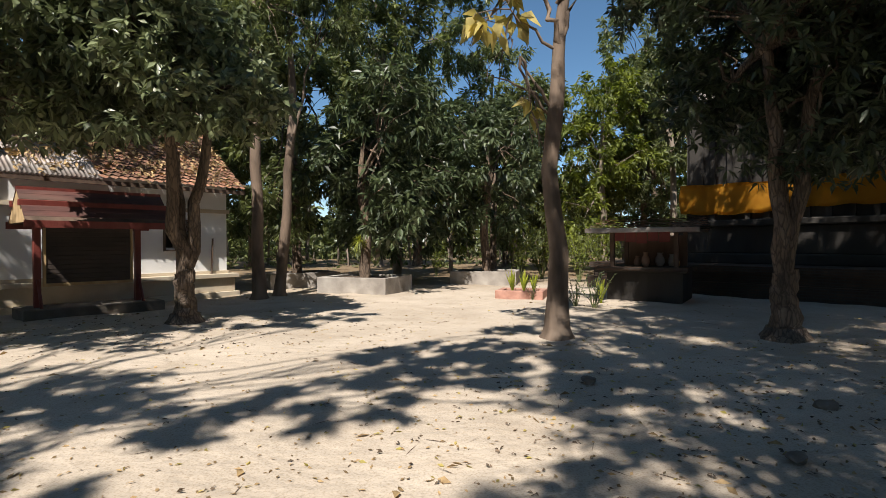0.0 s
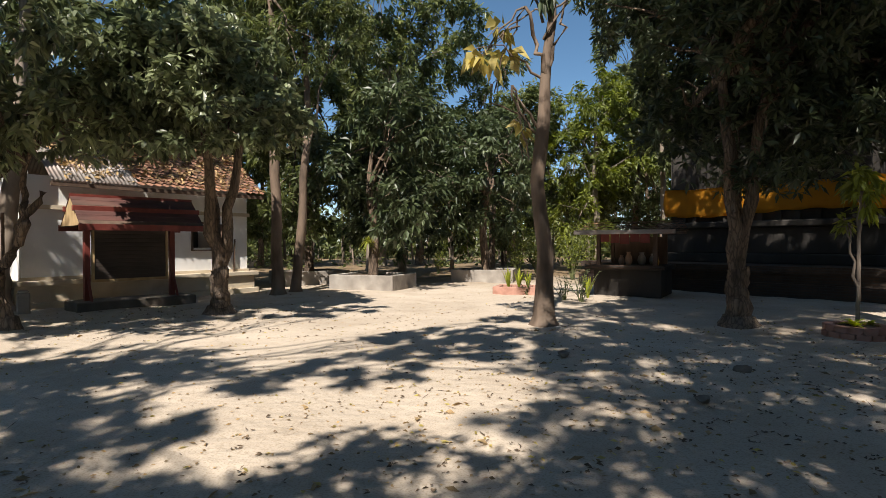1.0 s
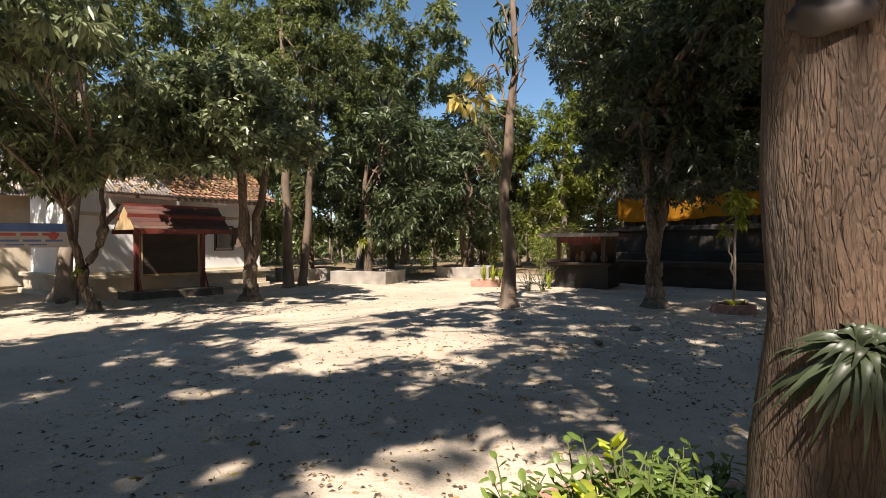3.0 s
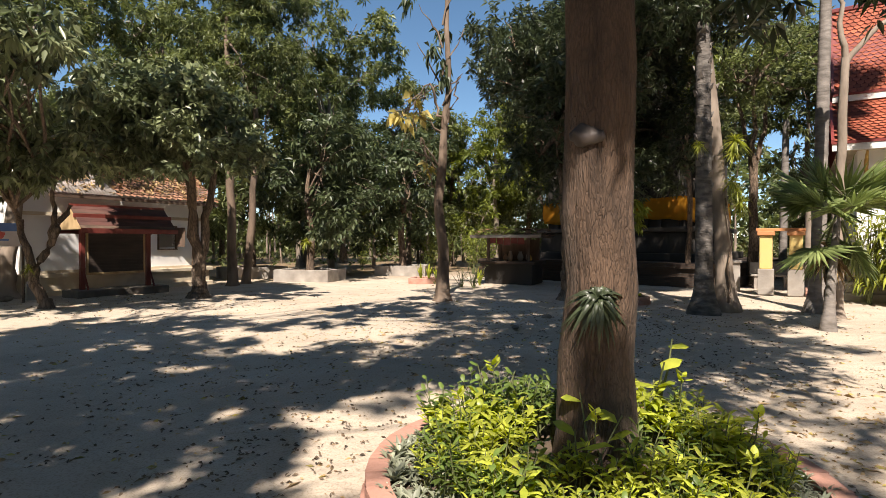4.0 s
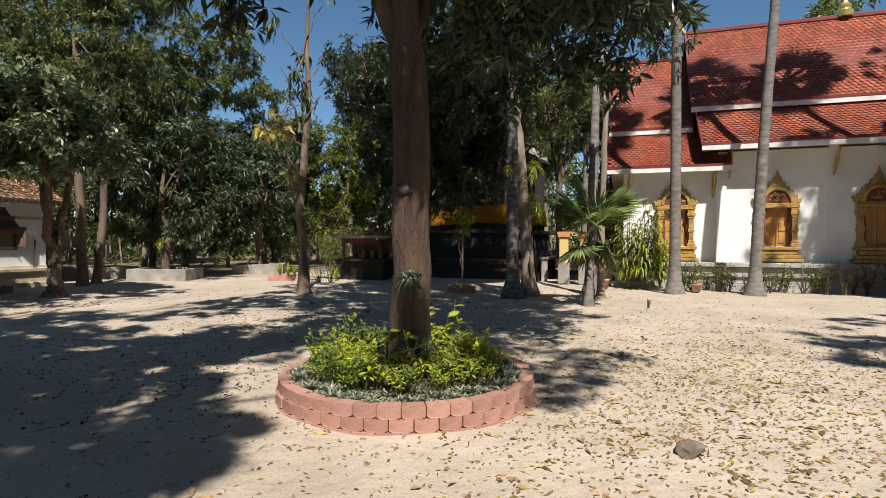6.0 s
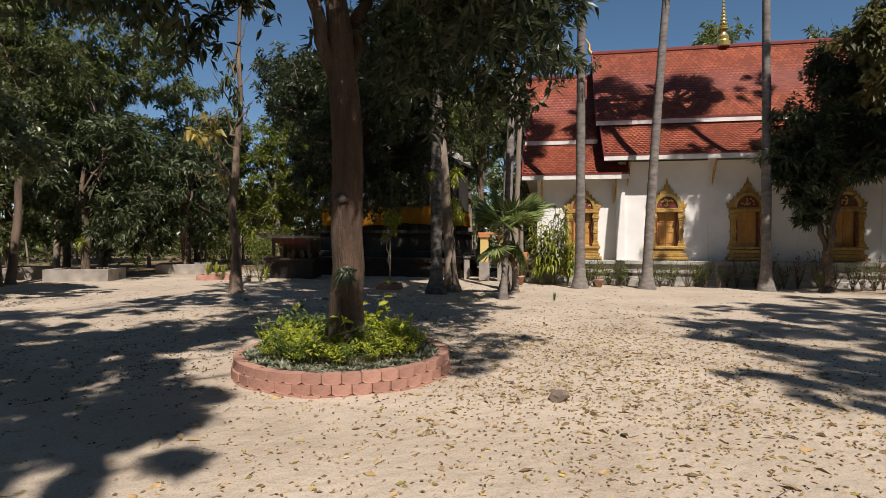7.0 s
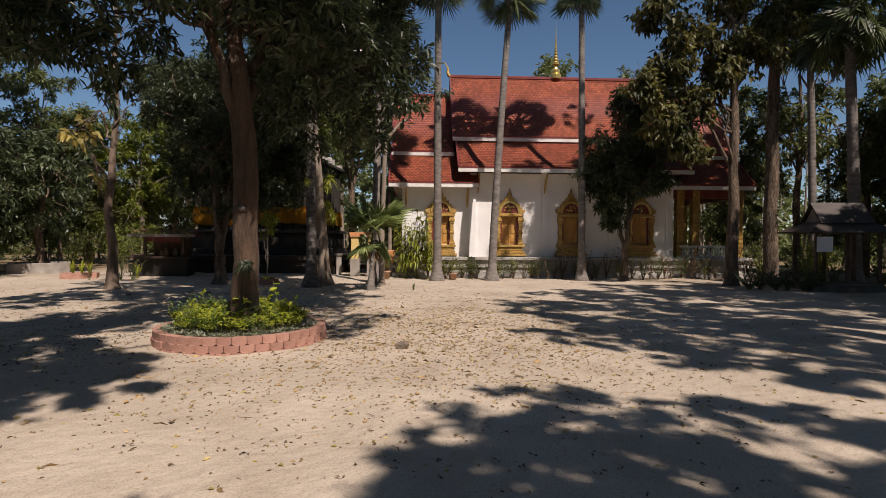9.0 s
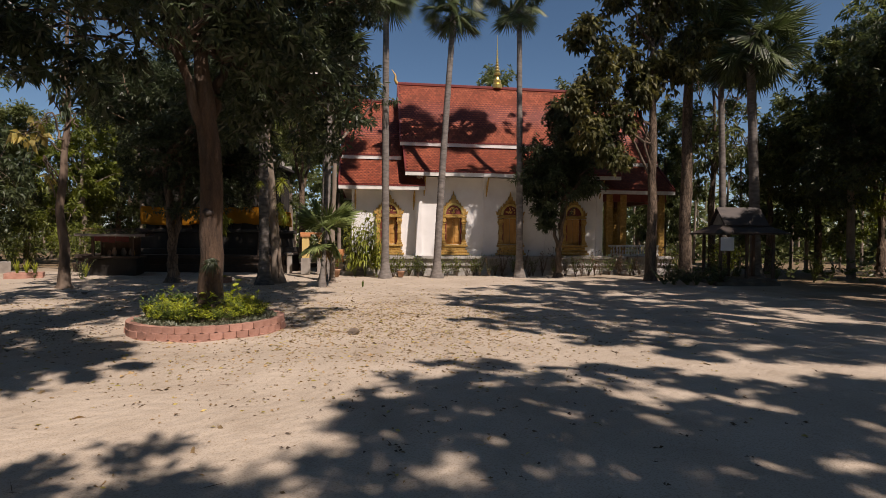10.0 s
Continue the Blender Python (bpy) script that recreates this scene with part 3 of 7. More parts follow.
def gilded_window(parent, x, y, sill=1.42, head=2.68):
    """A shuttered window in a carved gilt frame with a flame-edged pointed gable."""
    w = part("window", boxes((x - 0.72, x + 0.72, y - 0.30, y, sill - 0.50, sill - 0.40), (x - 0.64, x + 0.64, y - 0.27, y, sill - 0.39, sill - 0.27),
                             (x - 0.56, x + 0.56, y - 0.22, y, sill - 0.26, sill - 0.12), (x - 0.66, x + 0.66, y - 0.28, y, sill - 0.11, sill - 0.01), bevel=0.012), GOLD, parent, "carved gilt window with closed ochre shutters")
    for s in (-1, 1):
        c = x + s * 0.49
        z, prof = sill, []
        for hw, h in ((0.13, 0.09), (0.10, 0.10), (0.075, 0.30), (0.10, 0.08), (0.085, 0.12), (0.075, 0.26), (0.10, 0.09), (0.13, 0.10), (0.11, 0.10)):
            prof += [(hw * 1.414, z + 0.006), (hw * 1.414, z + h - 0.006)]
            z += h
        bm = lathe(prof, 4)
        bmesh.ops.rotate(bm, verts=bm.verts, cent=(0, 0, 0), matrix=Matrix.Rotation(math.pi / 4, 3, "Z"))
        bmesh.ops.translate(bm, verts=bm.verts, vec=(c, y - 0.10, 0))
        part("pillar", bm, GOLD, w)
        part("jamb", boxes((x + s * 0.33, x + s * 0.385, y - 0.06, y + 0.16, sill, head + 0.05)), RED_PAINT, w, "red painted window jamb")
    part("lintel", boxes((x - 0.62, x + 0.62, y - 0.20, y, head, head + 0.09), (x - 0.56, x + 0.56, y - 0.16, y, head + 0.092, head + 0.15), bevel=0.01), GOLD, w)
    for s in (-1, 1):
        bm = boxes((min(0.008 * s, 0.325 * s) + x, max(0.008 * s, 0.325 * s) + x, y + 0.05, y + 0.09, sill + 0.005, head - 0.005), bevel=0.005)
        for zz in (sill + 0.10, sill + 0.50, sill + 0.90):
            box(bm, x + min(s * 0.07, s * 0.27), x + max(s * 0.07, s * 0.27), y + 0.03, y + 0.049, zz, zz + 0.28, bevel=0.008)
        part("shutter", bm, SHUTTER, w, "ochre wooden shutter")
    # the gable: pointed, with small flames along both slopes
    half = [(0.66, 0.15), (0.72, 0.34), (0.60, 0.28), (0.58, 0.44), (0.50, 0.40), (0.46, 0.58), (0.38, 0.54), (0.34, 0.72), (0.26, 0.68), (0.21, 0.86), (0.14, 0.84), (0.09, 1.04), (0.05, 1.02), (0.0, 1.28)]
    pts = [(x + a, head + b) for a, b in half] + [(x - a, head + b) for a, b in half[-2::-1]]
    part("gable", extruded(pts, y - 0.10, y - 0.002), GOLD, w)
    arch = [(0.40 * math.cos(t), 0.17 + 0.44 * math.sin(t) ** 0.9) for t in np.linspace(0.0, math.pi / 2, 8)]
    pts = [(x + a, head + b) for a, b in arch] + [(x - a, head + b) for a, b in arch[-2::-1]]
    part("tympanum", extruded(pts, y - 0.115, y - 0.101), RED_WOOD, w, "shadowed carved tympanum")
    bm = bmesh.new()
    outer = [(0.47 * math.cos(t), 0.16 + 0.53 * math.sin(t)) for t in np.linspace(0, math.pi, 17)]
    inner = [(0.38 * math.cos(t), 0.16 + 0.43 * math.sin(t)) for t in np.linspace(0, math.pi, 17)]
    ra = [[bm.verts.new((x + a, yy, head + b)) for a, b in row] for row, yy in ((outer, y - 0.10), (outer, y - 0.17), (inner, y - 0.17), (inner, y - 0.10))]
    for p, q in zip(ra, ra[1:]):
        for i in range(16):
            bm.faces.new((p[i], p[i + 1], q[i + 1], q[i]))
    bmesh.ops.recalc_face_normals(bm, faces=bm.faces)
    part("arch", bm, GOLD_BRIGHT, w)
    bm = bmesh.new()
    rng = random.Random(int(x * 100))
    for k in range(16):
        a, r = rng.uniform(0.2, 2.9), rng.uniform(0.03, 0.30)
        cx, cz = x + r * math.cos(a), head + 0.22 + r * math.sin(a)
        box(bm, cx - 0.03, cx + 0.03, y - 0.135, y - 0.116, cz - 0.03, cz + 0.03, bevel=0.008)
    tagged(part("carving", bm, GOLD_BRIGHT, w), kind="stuff")
    return w


def temple_hall():
    hall = empty("temple_hall", HALL, "white temple hall with tiered red tile roof and gilt windows", "temple")
    width = 7.66
    # plinth in moulded steps
    part("plinth", stepped((-2.9, 13.35, 0.10, 7.2, -0.1, 0.20), (-2.75, 13.2, 0.25, 7.05, 0.20, 0.42), (-2.85, 13.3, 0.16, 7.15, 0.42, 0.50), (-2.7, 13.15, 0.32, 7.0, 0.50, 0.74), (-2.85, 13.3, 0.18, 7.1, 0.74, 0.88), lip=0.015), STONE_GREY, hall, "weathered moulded plinth")
    wins = (2.30, 5.08, 8.27)
    part("wall", wall_grid(0.55, 9.75, 0.80, 1.05, 0.88, 4.6, [(x - 0.33, x + 0.33, 1.42, 2.68) for x in wins]), WHITE_WALL, hall, "whitewashed wall")
    part("wall", wall_grid(-2.47, 0.55, 0.97, 1.20, 0.88, 4.3, [(-0.75 - 0.33, -0.75 + 0.33, 1.42, 2.68)]), WHITE_WALL, hall)
    for row in ((-2.47, -2.22, 1.20, 6.2, 0.88, 4.3), (0.55, 9.75, 6.16, 6.41, 0.88, 4.9), (-2.22, 0.55, 6.0, 6.2, 0.88, 4.3), (9.50, 9.75, 1.05, 6.16, 0.88, 5.3), (0.55, 0.80, 1.05, 6.16, 0.88, 5.3)):
        part("wall", boxes(row), WHITE_WALL, hall)
    part("pilaster", boxes((0.50, 0.80, 0.72, 0.80, 0.88, 4.35)), WHITE_WALL, hall)
    part("pilaster", boxes((9.45, 9.78, 0.72, 0.80, 0.88, 4.35)), WHITE_WALL, hall)
    for a in (3.88, 6.95):
        part("pilaster", boxes((a - 0.13, a + 0.13, 0.74, 0.80, 0.88, 4.7)), WHITE_WALL, hall)
    # gable fills
    for x, top, low in ((0.3, 9.4, 5.9), (9.9, 9.4, 5.9), (-2.3, 8.4, 5.3), (12.6, 8.4, 5.3)):
        pts = [(3.83, top), (1.9, low), (5.76, low)]
        bm = bmesh.new()
        va = [bm.verts.new((x - 0.05, *p)) for p in pts]
        vb = [bm.verts.new((x + 0.05, *p)) for p in pts]
        bm.faces.new(va)
        bm.faces.new(vb[::-1])
        for i in range(3):
            bm.faces.new((va[(i + 1) % 3], va[i], vb[i], vb[(i + 1) % 3]))
        bmesh.ops.recalc_face_normals(bm, faces=bm.faces)
        part("gable", bm, RED_PAINT, hall)
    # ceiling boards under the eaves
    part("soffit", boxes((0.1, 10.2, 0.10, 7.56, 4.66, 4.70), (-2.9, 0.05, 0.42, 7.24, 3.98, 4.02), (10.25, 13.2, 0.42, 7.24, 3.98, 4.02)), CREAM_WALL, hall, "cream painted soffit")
    roof_tier(hall, 0.0, 10.3, 0.0, 4.80, 1.85, 6.32, width, 11)
    roof_tier(hall, -0.15, 10.45, 1.60, 6.42, 3.83, 9.72, width, 21)
    roof_tier(hall, -3.0, 0.83, 0.30, 4.16, 2.05, 5.60, width, 31)
    roof_tier(hall, -2.95, -0.16, 1.90, 5.76, 3.83, 8.76, width, 41)
    roof_tier(hall, 9.45, 13.3, 0.30, 4.16, 2.05, 5.60, width, 51)
    roof_tier(hall, 10.46, 13.25, 1.90, 5.76, 3.83, 8.76, width, 61)
    part("ridge_cap", boxes((-0.2, 10.5, 3.74, 3.92, 9.68, 9.84), (-3.0, -0.22, 3.75, 3.91, 8.72, 8.87), (10.52, 13.3, 3.75, 3.91, 8.72, 8.87), bevel=0.03), RED_PAINT, hall)
    for x, z, o in ((-0.2, 9.75, -1), (10.5, 9.75, 1), (-3.0, 8.8, -1), (13.3, 8.8, 1)):
        part("finial", arrays("finial", *tube([(x, 3.83, z), (x + o * 0.12, 3.83, z + 0.18), (x + o * 0.10, 3.83, z + 0.42), (x + o * 0.3, 3.83, z + 0.75)], (0.09, 0.08, 0.05, 0.01), 7), GOLD, True), GOLD, hall)
    # eave brackets
    for x, y, z in ((0.9, 0.80, 4.55), (3.88, 0.74, 4.55), (6.95, 0.74, 4.55), (9.6, 0.72, 4.55), (-2.3, 0.97, 3.9), (0.42, 0.97, 3.9)):
        part("bracket", arrays("bracket", *tube([(x, y, z - 0.85), (x, y - 0.12, z - 0.6), (x, y - 0.30, z - 0.25), (x, y - 0.55, z)], (0.02, 0.045, 0.05, 0.03), 6), GOLD, True), GOLD, hall)
    for x in wins:
        gilded_window(hall, x, 0.80)
    gilded_window(hall, -0.75, 0.97)
    # the many-tiered spire on the ridge
    prof = [(0.26, 9.75), (0.28, 9.95), (0.20, 10.02), (0.22, 10.15), (0.13, 10.25), (0.09, 10.36), (0.07, 10.44), (0.20, 10.46), (0.20, 10.50)]
    z, r = 10.52, 0.18
    for _ in range(9):
        prof += [(r * 0.55, z), (r, z + 0.015), (r, z + 0.06), (r * 0.55, z + 0.09)]
        z, r = z + 0.15, r * 0.83
    prof += [(0.02, z), (0.012, z + 0.5), (0.003, z + 0.75)]
    part("spire", lathe(prof, 14, (5.13, 3.83)), GOLD_BRIGHT, hall, "tiered gilt roof spire")
    # open porch with gilt columns and balustrade
    for x in (10.22, 10.95, 13.0):
        for y in (1.05, 6.2):
            bm = boxes((x - 0.17, x + 0.17, y - 0.17, y + 0.17, 0.88, 3.95), bevel=0.02)
            for k in range(14):
                z = 1.15 + k * 0.19
                box(bm, x - 0.12, x + 0.12, y - 0.20, y - 0.171, z, z + 0.13, bevel=0.02)
            part("column", bm, GOLD, hall, "carved gilt square column")
    part("handrail", boxes((10.15, 12.85, 0.80, 1.00, 1.34, 1.43), bevel=0.015), WHITE_WALL, hall)
    part("kerb", boxes((10.15, 12.85, 0.82, 0.98, 0.88, 0.97)), WHITE_WALL, hall)
    bal = lathe([(0.045, 0.97), (0.05, 1.0), (0.025, 1.03), (0.06, 1.12), (0.055, 1.18), (0.025, 1.28), (0.05, 1.31), (0.045, 1.34)], 8)
    me = bpy.data.meshes.new("baluster")
    bal.to_mesh(me)
    bal.free()
    me.materials.append(WHITE_WALL)
    for k in range(17):
        part("baluster", me, WHITE_WALL, hall, m=pose(10.32 + k * 0.155, 0.90, 0))
    part("beam", boxes((9.76, 13.25, 0.90, 1.20, 3.60, 3.97), (12.9, 13.25, 1.21, 6.2, 3.60, 3.97)), RED_WOOD, hall)
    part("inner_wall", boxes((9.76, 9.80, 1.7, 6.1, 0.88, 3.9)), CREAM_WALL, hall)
    part("porch_floor", boxes((9.76, 13.2, 0.5, 6.9, 0.88, 0.884)), STONE_GREY, hall)
    # brick steps and orange newels at the end
    part("stair", boxes(*[(-3.6 - 0.0, -2.92, 0.9 + 0.0, 2.4, 0.17 * k, 0.17 * (k + 1) - 0.004) if k == 0 else (-3.6 + 0.12 * k, -2.92, 0.9, 2.4, 0.17 * k, 0.17 * (k + 1) - 0.004) for k in range(5)]), BLOCK, hall, "red brick steps")
    n = part("newel", boxes((-3.08, -2.82, 0.55, 0.81, 0.0, 0.58), bevel=0.02), CEMENT, hall, "grey cement newel with an orange top")
    part("cap", boxes((-3.10, -2.80, 0.53, 0.83, 0.582, 1.15), bevel=0.02), ORANGE_PAINT, n, "orange rendered cap")
    return hall


temple_hall()


# ---- old brick stupa wrapped in a saffron cloth ----
def stupa():
    m = pose(12.15, 17.45, 0, 0, 0, -51)
    s = empty("stupa", m, "old dark brick stupa wrapped with a saffron cloth band", "stupa")
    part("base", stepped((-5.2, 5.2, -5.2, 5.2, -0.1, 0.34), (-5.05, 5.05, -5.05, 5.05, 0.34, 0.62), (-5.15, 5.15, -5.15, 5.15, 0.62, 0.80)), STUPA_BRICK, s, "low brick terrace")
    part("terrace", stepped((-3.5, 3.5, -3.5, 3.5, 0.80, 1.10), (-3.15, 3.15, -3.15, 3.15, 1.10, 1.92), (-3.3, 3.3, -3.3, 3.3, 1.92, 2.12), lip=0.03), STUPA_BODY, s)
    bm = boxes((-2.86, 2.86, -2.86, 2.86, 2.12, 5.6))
    for side in range(4):
        for k in range(11):
            c = -2.6 + k * 0.52
            w = 0.075 if 0 < k < 10 else 0.22
            x = boxes((c - w, c + w, -2.98, -2.861, 2.12, 5.6))
            bmesh.ops.rotate(x, verts=x.verts, cent=(0, 0, 0), matrix=Matrix.Rotation(side * math.pi / 2, 3, "Z"))
            me = bpy.data.meshes.new("pilaster")
            x.to_mesh(me)
            x.free()
            part("pilaster", me, STUPA_BODY, s)
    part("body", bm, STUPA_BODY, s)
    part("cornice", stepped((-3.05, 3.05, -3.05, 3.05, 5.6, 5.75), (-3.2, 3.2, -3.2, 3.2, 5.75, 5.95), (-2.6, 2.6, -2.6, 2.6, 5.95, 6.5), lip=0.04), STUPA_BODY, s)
    rng = random.Random(31)
    for k in range(26):
        side, f, h = k % 4, rng.uniform(-2.5, 2.9), rng.uniform(0.18, 0.42)
        w = rng.uniform(0.16, 0.34)
        x = boxes((-w, w, -0.2, 0.2, 0, h), bevel=0.05)
        for v in x.verts:
            v.co += Vector((rng.uniform(-0.05, 0.05), rng.uniform(-0.05, 0.05), rng.uniform(-0.05, 0.05)))
        part("coping_stone", x, STONE_GREY, s, "broken pale coping stone", m=Matrix.Rotation(side * math.pi / 2, 4, "Z") @ pose(f, -2.95 + rng.uniform(0, 0.25), 5.94, 0, 0, rng.uniform(-12, 12)))
    part("bell", lathe([(2.3, 6.5), (2.35, 6.8), (2.0, 7.2), (1.7, 8.2), (1.2, 9.2), (0.8, 9.6), (0.9, 9.8), (0.5, 10.4), (0.25, 11.8), (0.05, 13.0)], 20), STUPA_BODY, s)
    # the cloth: a slack band round all four sides
    n, h = 160, 3.03
    ring = []
    for i in range(n):
        a = 4 * i / n
        side, f = int(a), a - int(a)
        p = Vector((-h + 2 * h * f, -h, 0))
        p.rotate(Euler((0, 0, side * math.pi / 2)))
        ring.append((p, f))
    bm = bmesh.new()
    grid = []
    for zf in np.linspace(0, 1, 7):
        line = []
        for i, (p, f) in enumerate(ring):
            o = 1 + 0.012 * math.sin(i * 0.9 + zf * 2) + 0.008 * math.sin(i * 2.7 + zf * 4) + 0.01
            top = 3.28 - 0.05 * math.sin(f * math.pi) + 0.015 * math.sin(i * 0.7)
            low = 2.36 - 0.07 * math.sin(f * math.pi * 2) + 0.02 * math.sin(i * 1.1)
            line.append(bm.verts.new((p.x * o, p.y * o, low + (top - low) * zf)))
        grid.append(line)
    for a, b in zip(grid, grid[1:]):
        for i in range(n):
            bm.faces.new((a[i], a[(i + 1) % n], b[(i + 1) % n], b[i]))
    bmesh.ops.solidify(bm, geom=bm.faces[:], thickness=0.008)
    tagged(part("cloth_band", bm, CLOTH, None, "saffron cloth band tied round the stupa", True, m), category="cloth")


stupa()


# ---- covered altar beside the stupa ----
def altar():
    a = empty("altar_shelter", pose(4.05, 13.5, 0, 0, 0, -32), "low tiled shelter over a dark masonry altar", "shelter")
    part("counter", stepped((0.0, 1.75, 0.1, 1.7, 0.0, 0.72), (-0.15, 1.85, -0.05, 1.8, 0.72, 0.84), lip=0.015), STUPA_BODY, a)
    for x in (0.12, 1.6):
        for y in (0.15, 1.6):
            part("post", boxes((x - 0.05, x + 0.05, y - 0.05, y + 0.05, 0.84, 1.72)), DARK_WOOD, a)
    roof = part("roof", boxes((-0.35, 2.1, -0.25, 2.0, 1.70, 1.76)), DARK_WOOD, a)
    part("eave_board", boxes((-0.42, 2.17, -0.37, -0.33, 1.68, 1.79), bevel=0.006), TIN, roof, "grey weathered eave board")
    part("eave_board", boxes((-0.42, -0.38, -0.33, 2.1, 1.68, 1.79), bevel=0.006), TIN, roof)
    for i in range(5):
        part("valance", boxes((0.2 + 0.26 * i, 0.44 + 0.26 * i, 0.05 + 0.012 * (i % 2), 0.062 + 0.012 * (i % 2), 1.48 - 0.03 * (i % 3), 1.70)), RED_PAINT, a, "dark red cloth hung under the roof")
    part("back_panel", boxes((0.2, 1.55, 1.55, 1.60, 0.84, 1.62)), DARK_WOOD, a)
    part("ledge", boxes((-0.2, 1.9, -0.12, -0.052, 0.76, 0.86), bevel=0.012), STUPA_BRICK, a, "worn brick ledge")
    for o, (y0, y1) in enumerate(((-0.35, 0.95), (2.15, 0.95))):
        part("roof_tiles", tiles(-0.4, 2.15, y0, 1.74, y1, 2.04, OLD_TILE, "roof_tiles", 0.2, 0.18, 0.0, 77 + o), OLD_TILE, roof)
    for k, (x, y, r, h) in enumerate(((0.6, 0.7, 0.09, 0.26), (1.1, 0.9, 0.12, 0.34), (1.55, 0.6, 0.07, 0.22), (0.85, 0.45, 0.10, 0.36), (1.35, 1.1, 0.1, 0.3))):
        v = part("urn", lathe([(r * 0.6, 0), (r, h * 0.3), (r * 0.9, h * 0.6), (r * 0.45, h * 0.85), (r * 0.6, h)], 12), (POT, CEMENT, GOLD)[k % 3], None, "small offering urn on the altar", True)
        v.matrix_basis = a.matrix_basis @ pose(x, y, 0.842)
        tagged(v, category="urn", group="offerings on the altar")


altar()


# ---- white house ----
HOUSE = pose(-9.0, 11.0, 0, 0, 0, 51)


def corrugated(x0, x1, y0, z0, y1, z1, pitch=0.09, depth=0.02):
    n = int((x1 - x0) / pitch * 4)
    xs = np.linspace(x0, x1, n)
    up = depth * np.sin(xs / pitch * math.tau)
    ln = math.hypot(y1 - y0, z1 - z0)
    ny, nz = -(z1 - z0) / ln, abs(y1 - y0) / ln
    rows = []
    for s, off in ((0, 0), (1, 0), (1, -0.006), (0, -0.006)):
        rows.append(np.stack([xs, y0 + (y1 - y0) * s + ny * (up + off), z0 + (z1 - z0) * s + nz * (up + off)], -1))
    v = np.concatenate(rows)
    i = np.arange(n - 1)
    q = np.concatenate([np.stack([a * n + i, a * n + i + 1, b * n + i + 1, b * n + i], -1) for a, b in ((0, 1), (1, 2), (2, 3), (3, 0))])
    return arrays("sheet", v, q, TIN, True)


def house():
    h = empty("house", HOUSE, "whitewashed single-storey house with a rusty tin and tile roof", "house")
    part("wall", wall_grid(-0.45, 5.25, 0.60, 0.80, 0.62, 3.1, [(3.55, 4.15, 1.35, 2.05)]), WHITE_WALL, h, "whitewashed wall")
    for row in ((-0.45, -0.25, 0.80, 4.4, 0.62, 3.3), (5.05, 5.25, 0.80, 4.4, 0.62, 3.3), (-0.45, 5.25, 4.4, 4.6, 0.62, 3.1)):
        part("wall", boxes(row), WHITE_WALL, h)
    part("plinth", stepped((-0.75, 5.5, 0.34, 4.8, -0.1, 0.12), (-0.62, 5.4, 0.44, 4.7, 0.12, 0.50), (-0.72, 5.5, 0.36, 4.8, 0.50, 0.62), lip=0.012), CREAM_WALL, h, "stained cream plinth with a ledge")
    part("cornice", boxes((-0.5, 5.3, 0.52, 0.60, 2.30, 2.40)), CREAM_WALL, h)
    part("cornice", boxes((-0.48, 5.28, 0.55, 0.60, 0.622, 0.70)), CREAM_WALL, h)
    w = part("window", boxes((3.50, 3.55, 0.56, 0.70, 1.30, 2.10), (4.15, 4.20, 0.56, 0.70, 1.30, 2.10), (3.55, 4.15, 0.56, 0.70, 2.05, 2.10), (3.50, 4.20, 0.52, 0.70, 1.26, 1.30)), DARK_WOOD, h, "small open wooden window")
    sh = boxes((0, 0.3, -0.015, 0.015, 1.36, 2.04), bevel=0.004)
    part("shutter", sh, DARK_WOOD, w, m=pose(4.16, 0.54, 0, 0, 0, -55))
    # near-black panel stands in for the unlit room behind the window
    part("interior", boxes((3.5, 4.2, 1.6, 1.7, 0.7, 2.6)), BLACK, h)
    part("gable", extruded([(0.6, 3.1), (4.6, 3.1), (2.6, 4.75)], 0, 0.12), WHITE_WALL, h, m=pose(-0.33, 0, 0, 0, 0, 90))
    part("gable", extruded([(0.6, 3.1), (4.6, 3.1), (2.6, 4.75)], 0, 0.12), WHITE_WALL, h, m=pose(5.25, 0, 0, 0, 0, 90))
    roof = part("roof", boxes((0.0, 5.5, 2.5, 2.7, 4.92, 5.02)), TIN, h, "rusty corrugated iron and old clay tile roof strewn with dry leaves")
    part("sheet", corrugated(0.0, 1.9, 0.0, 2.96, 1.5, 3.98), TIN, roof)
    part("sheet", corrugated(0.0, 5.5, 5.2, 2.96, 2.6, 4.96), TIN, roof)
    part("roof_tiles", tiles(1.85, 5.5, 0.0, 2.96, 1.55, 4.12, OLD_TILE, "roof_tiles", 0.2, 0.17, 0.02, 91), OLD_TILE, roof)
    part("roof_tiles", tiles(0.0, 5.5, 1.45, 3.98, 2.6, 4.96, OLD_TILE, "roof_tiles", 0.2, 0.17, 0.02, 92), OLD_TILE, roof)
    part("rafter", boxes((0.0, 5.5, 0.02, 0.10, 2.82, 2.92)), DARK_WOOD, roof, "dark timber eave board")
    rng = np.random.default_rng(8)
    k = 900
    s, x = rng.uniform(0, 1, k) ** 0.8, rng.uniform(0.1, 5.4, k)
    at = np.stack([x, 2.6 * s, 3.01 + 2.0 * s], -1)
    v, f = leaves(rng, at, np.tile([[0, -0.6, 0.8]], (k, 1)), 2, 0.17, 0.07, (70, 100), 0.1)
    lit = part("dry_leaves", arrays("dry_leaves", v, f, LEAF_DRY), LEAF_DRY, roof)
    tagged(lit, kind="stuff")
    part("drain_pipe", arrays("drain_pipe", *tube([(4.72, 0.50, 0.1), (4.75, 0.50, 0.7), (4.80, 0.52, 1.6)], (0.025, 0.025, 0.025), 6), DARK_WOOD), DARK_WOOD, h)
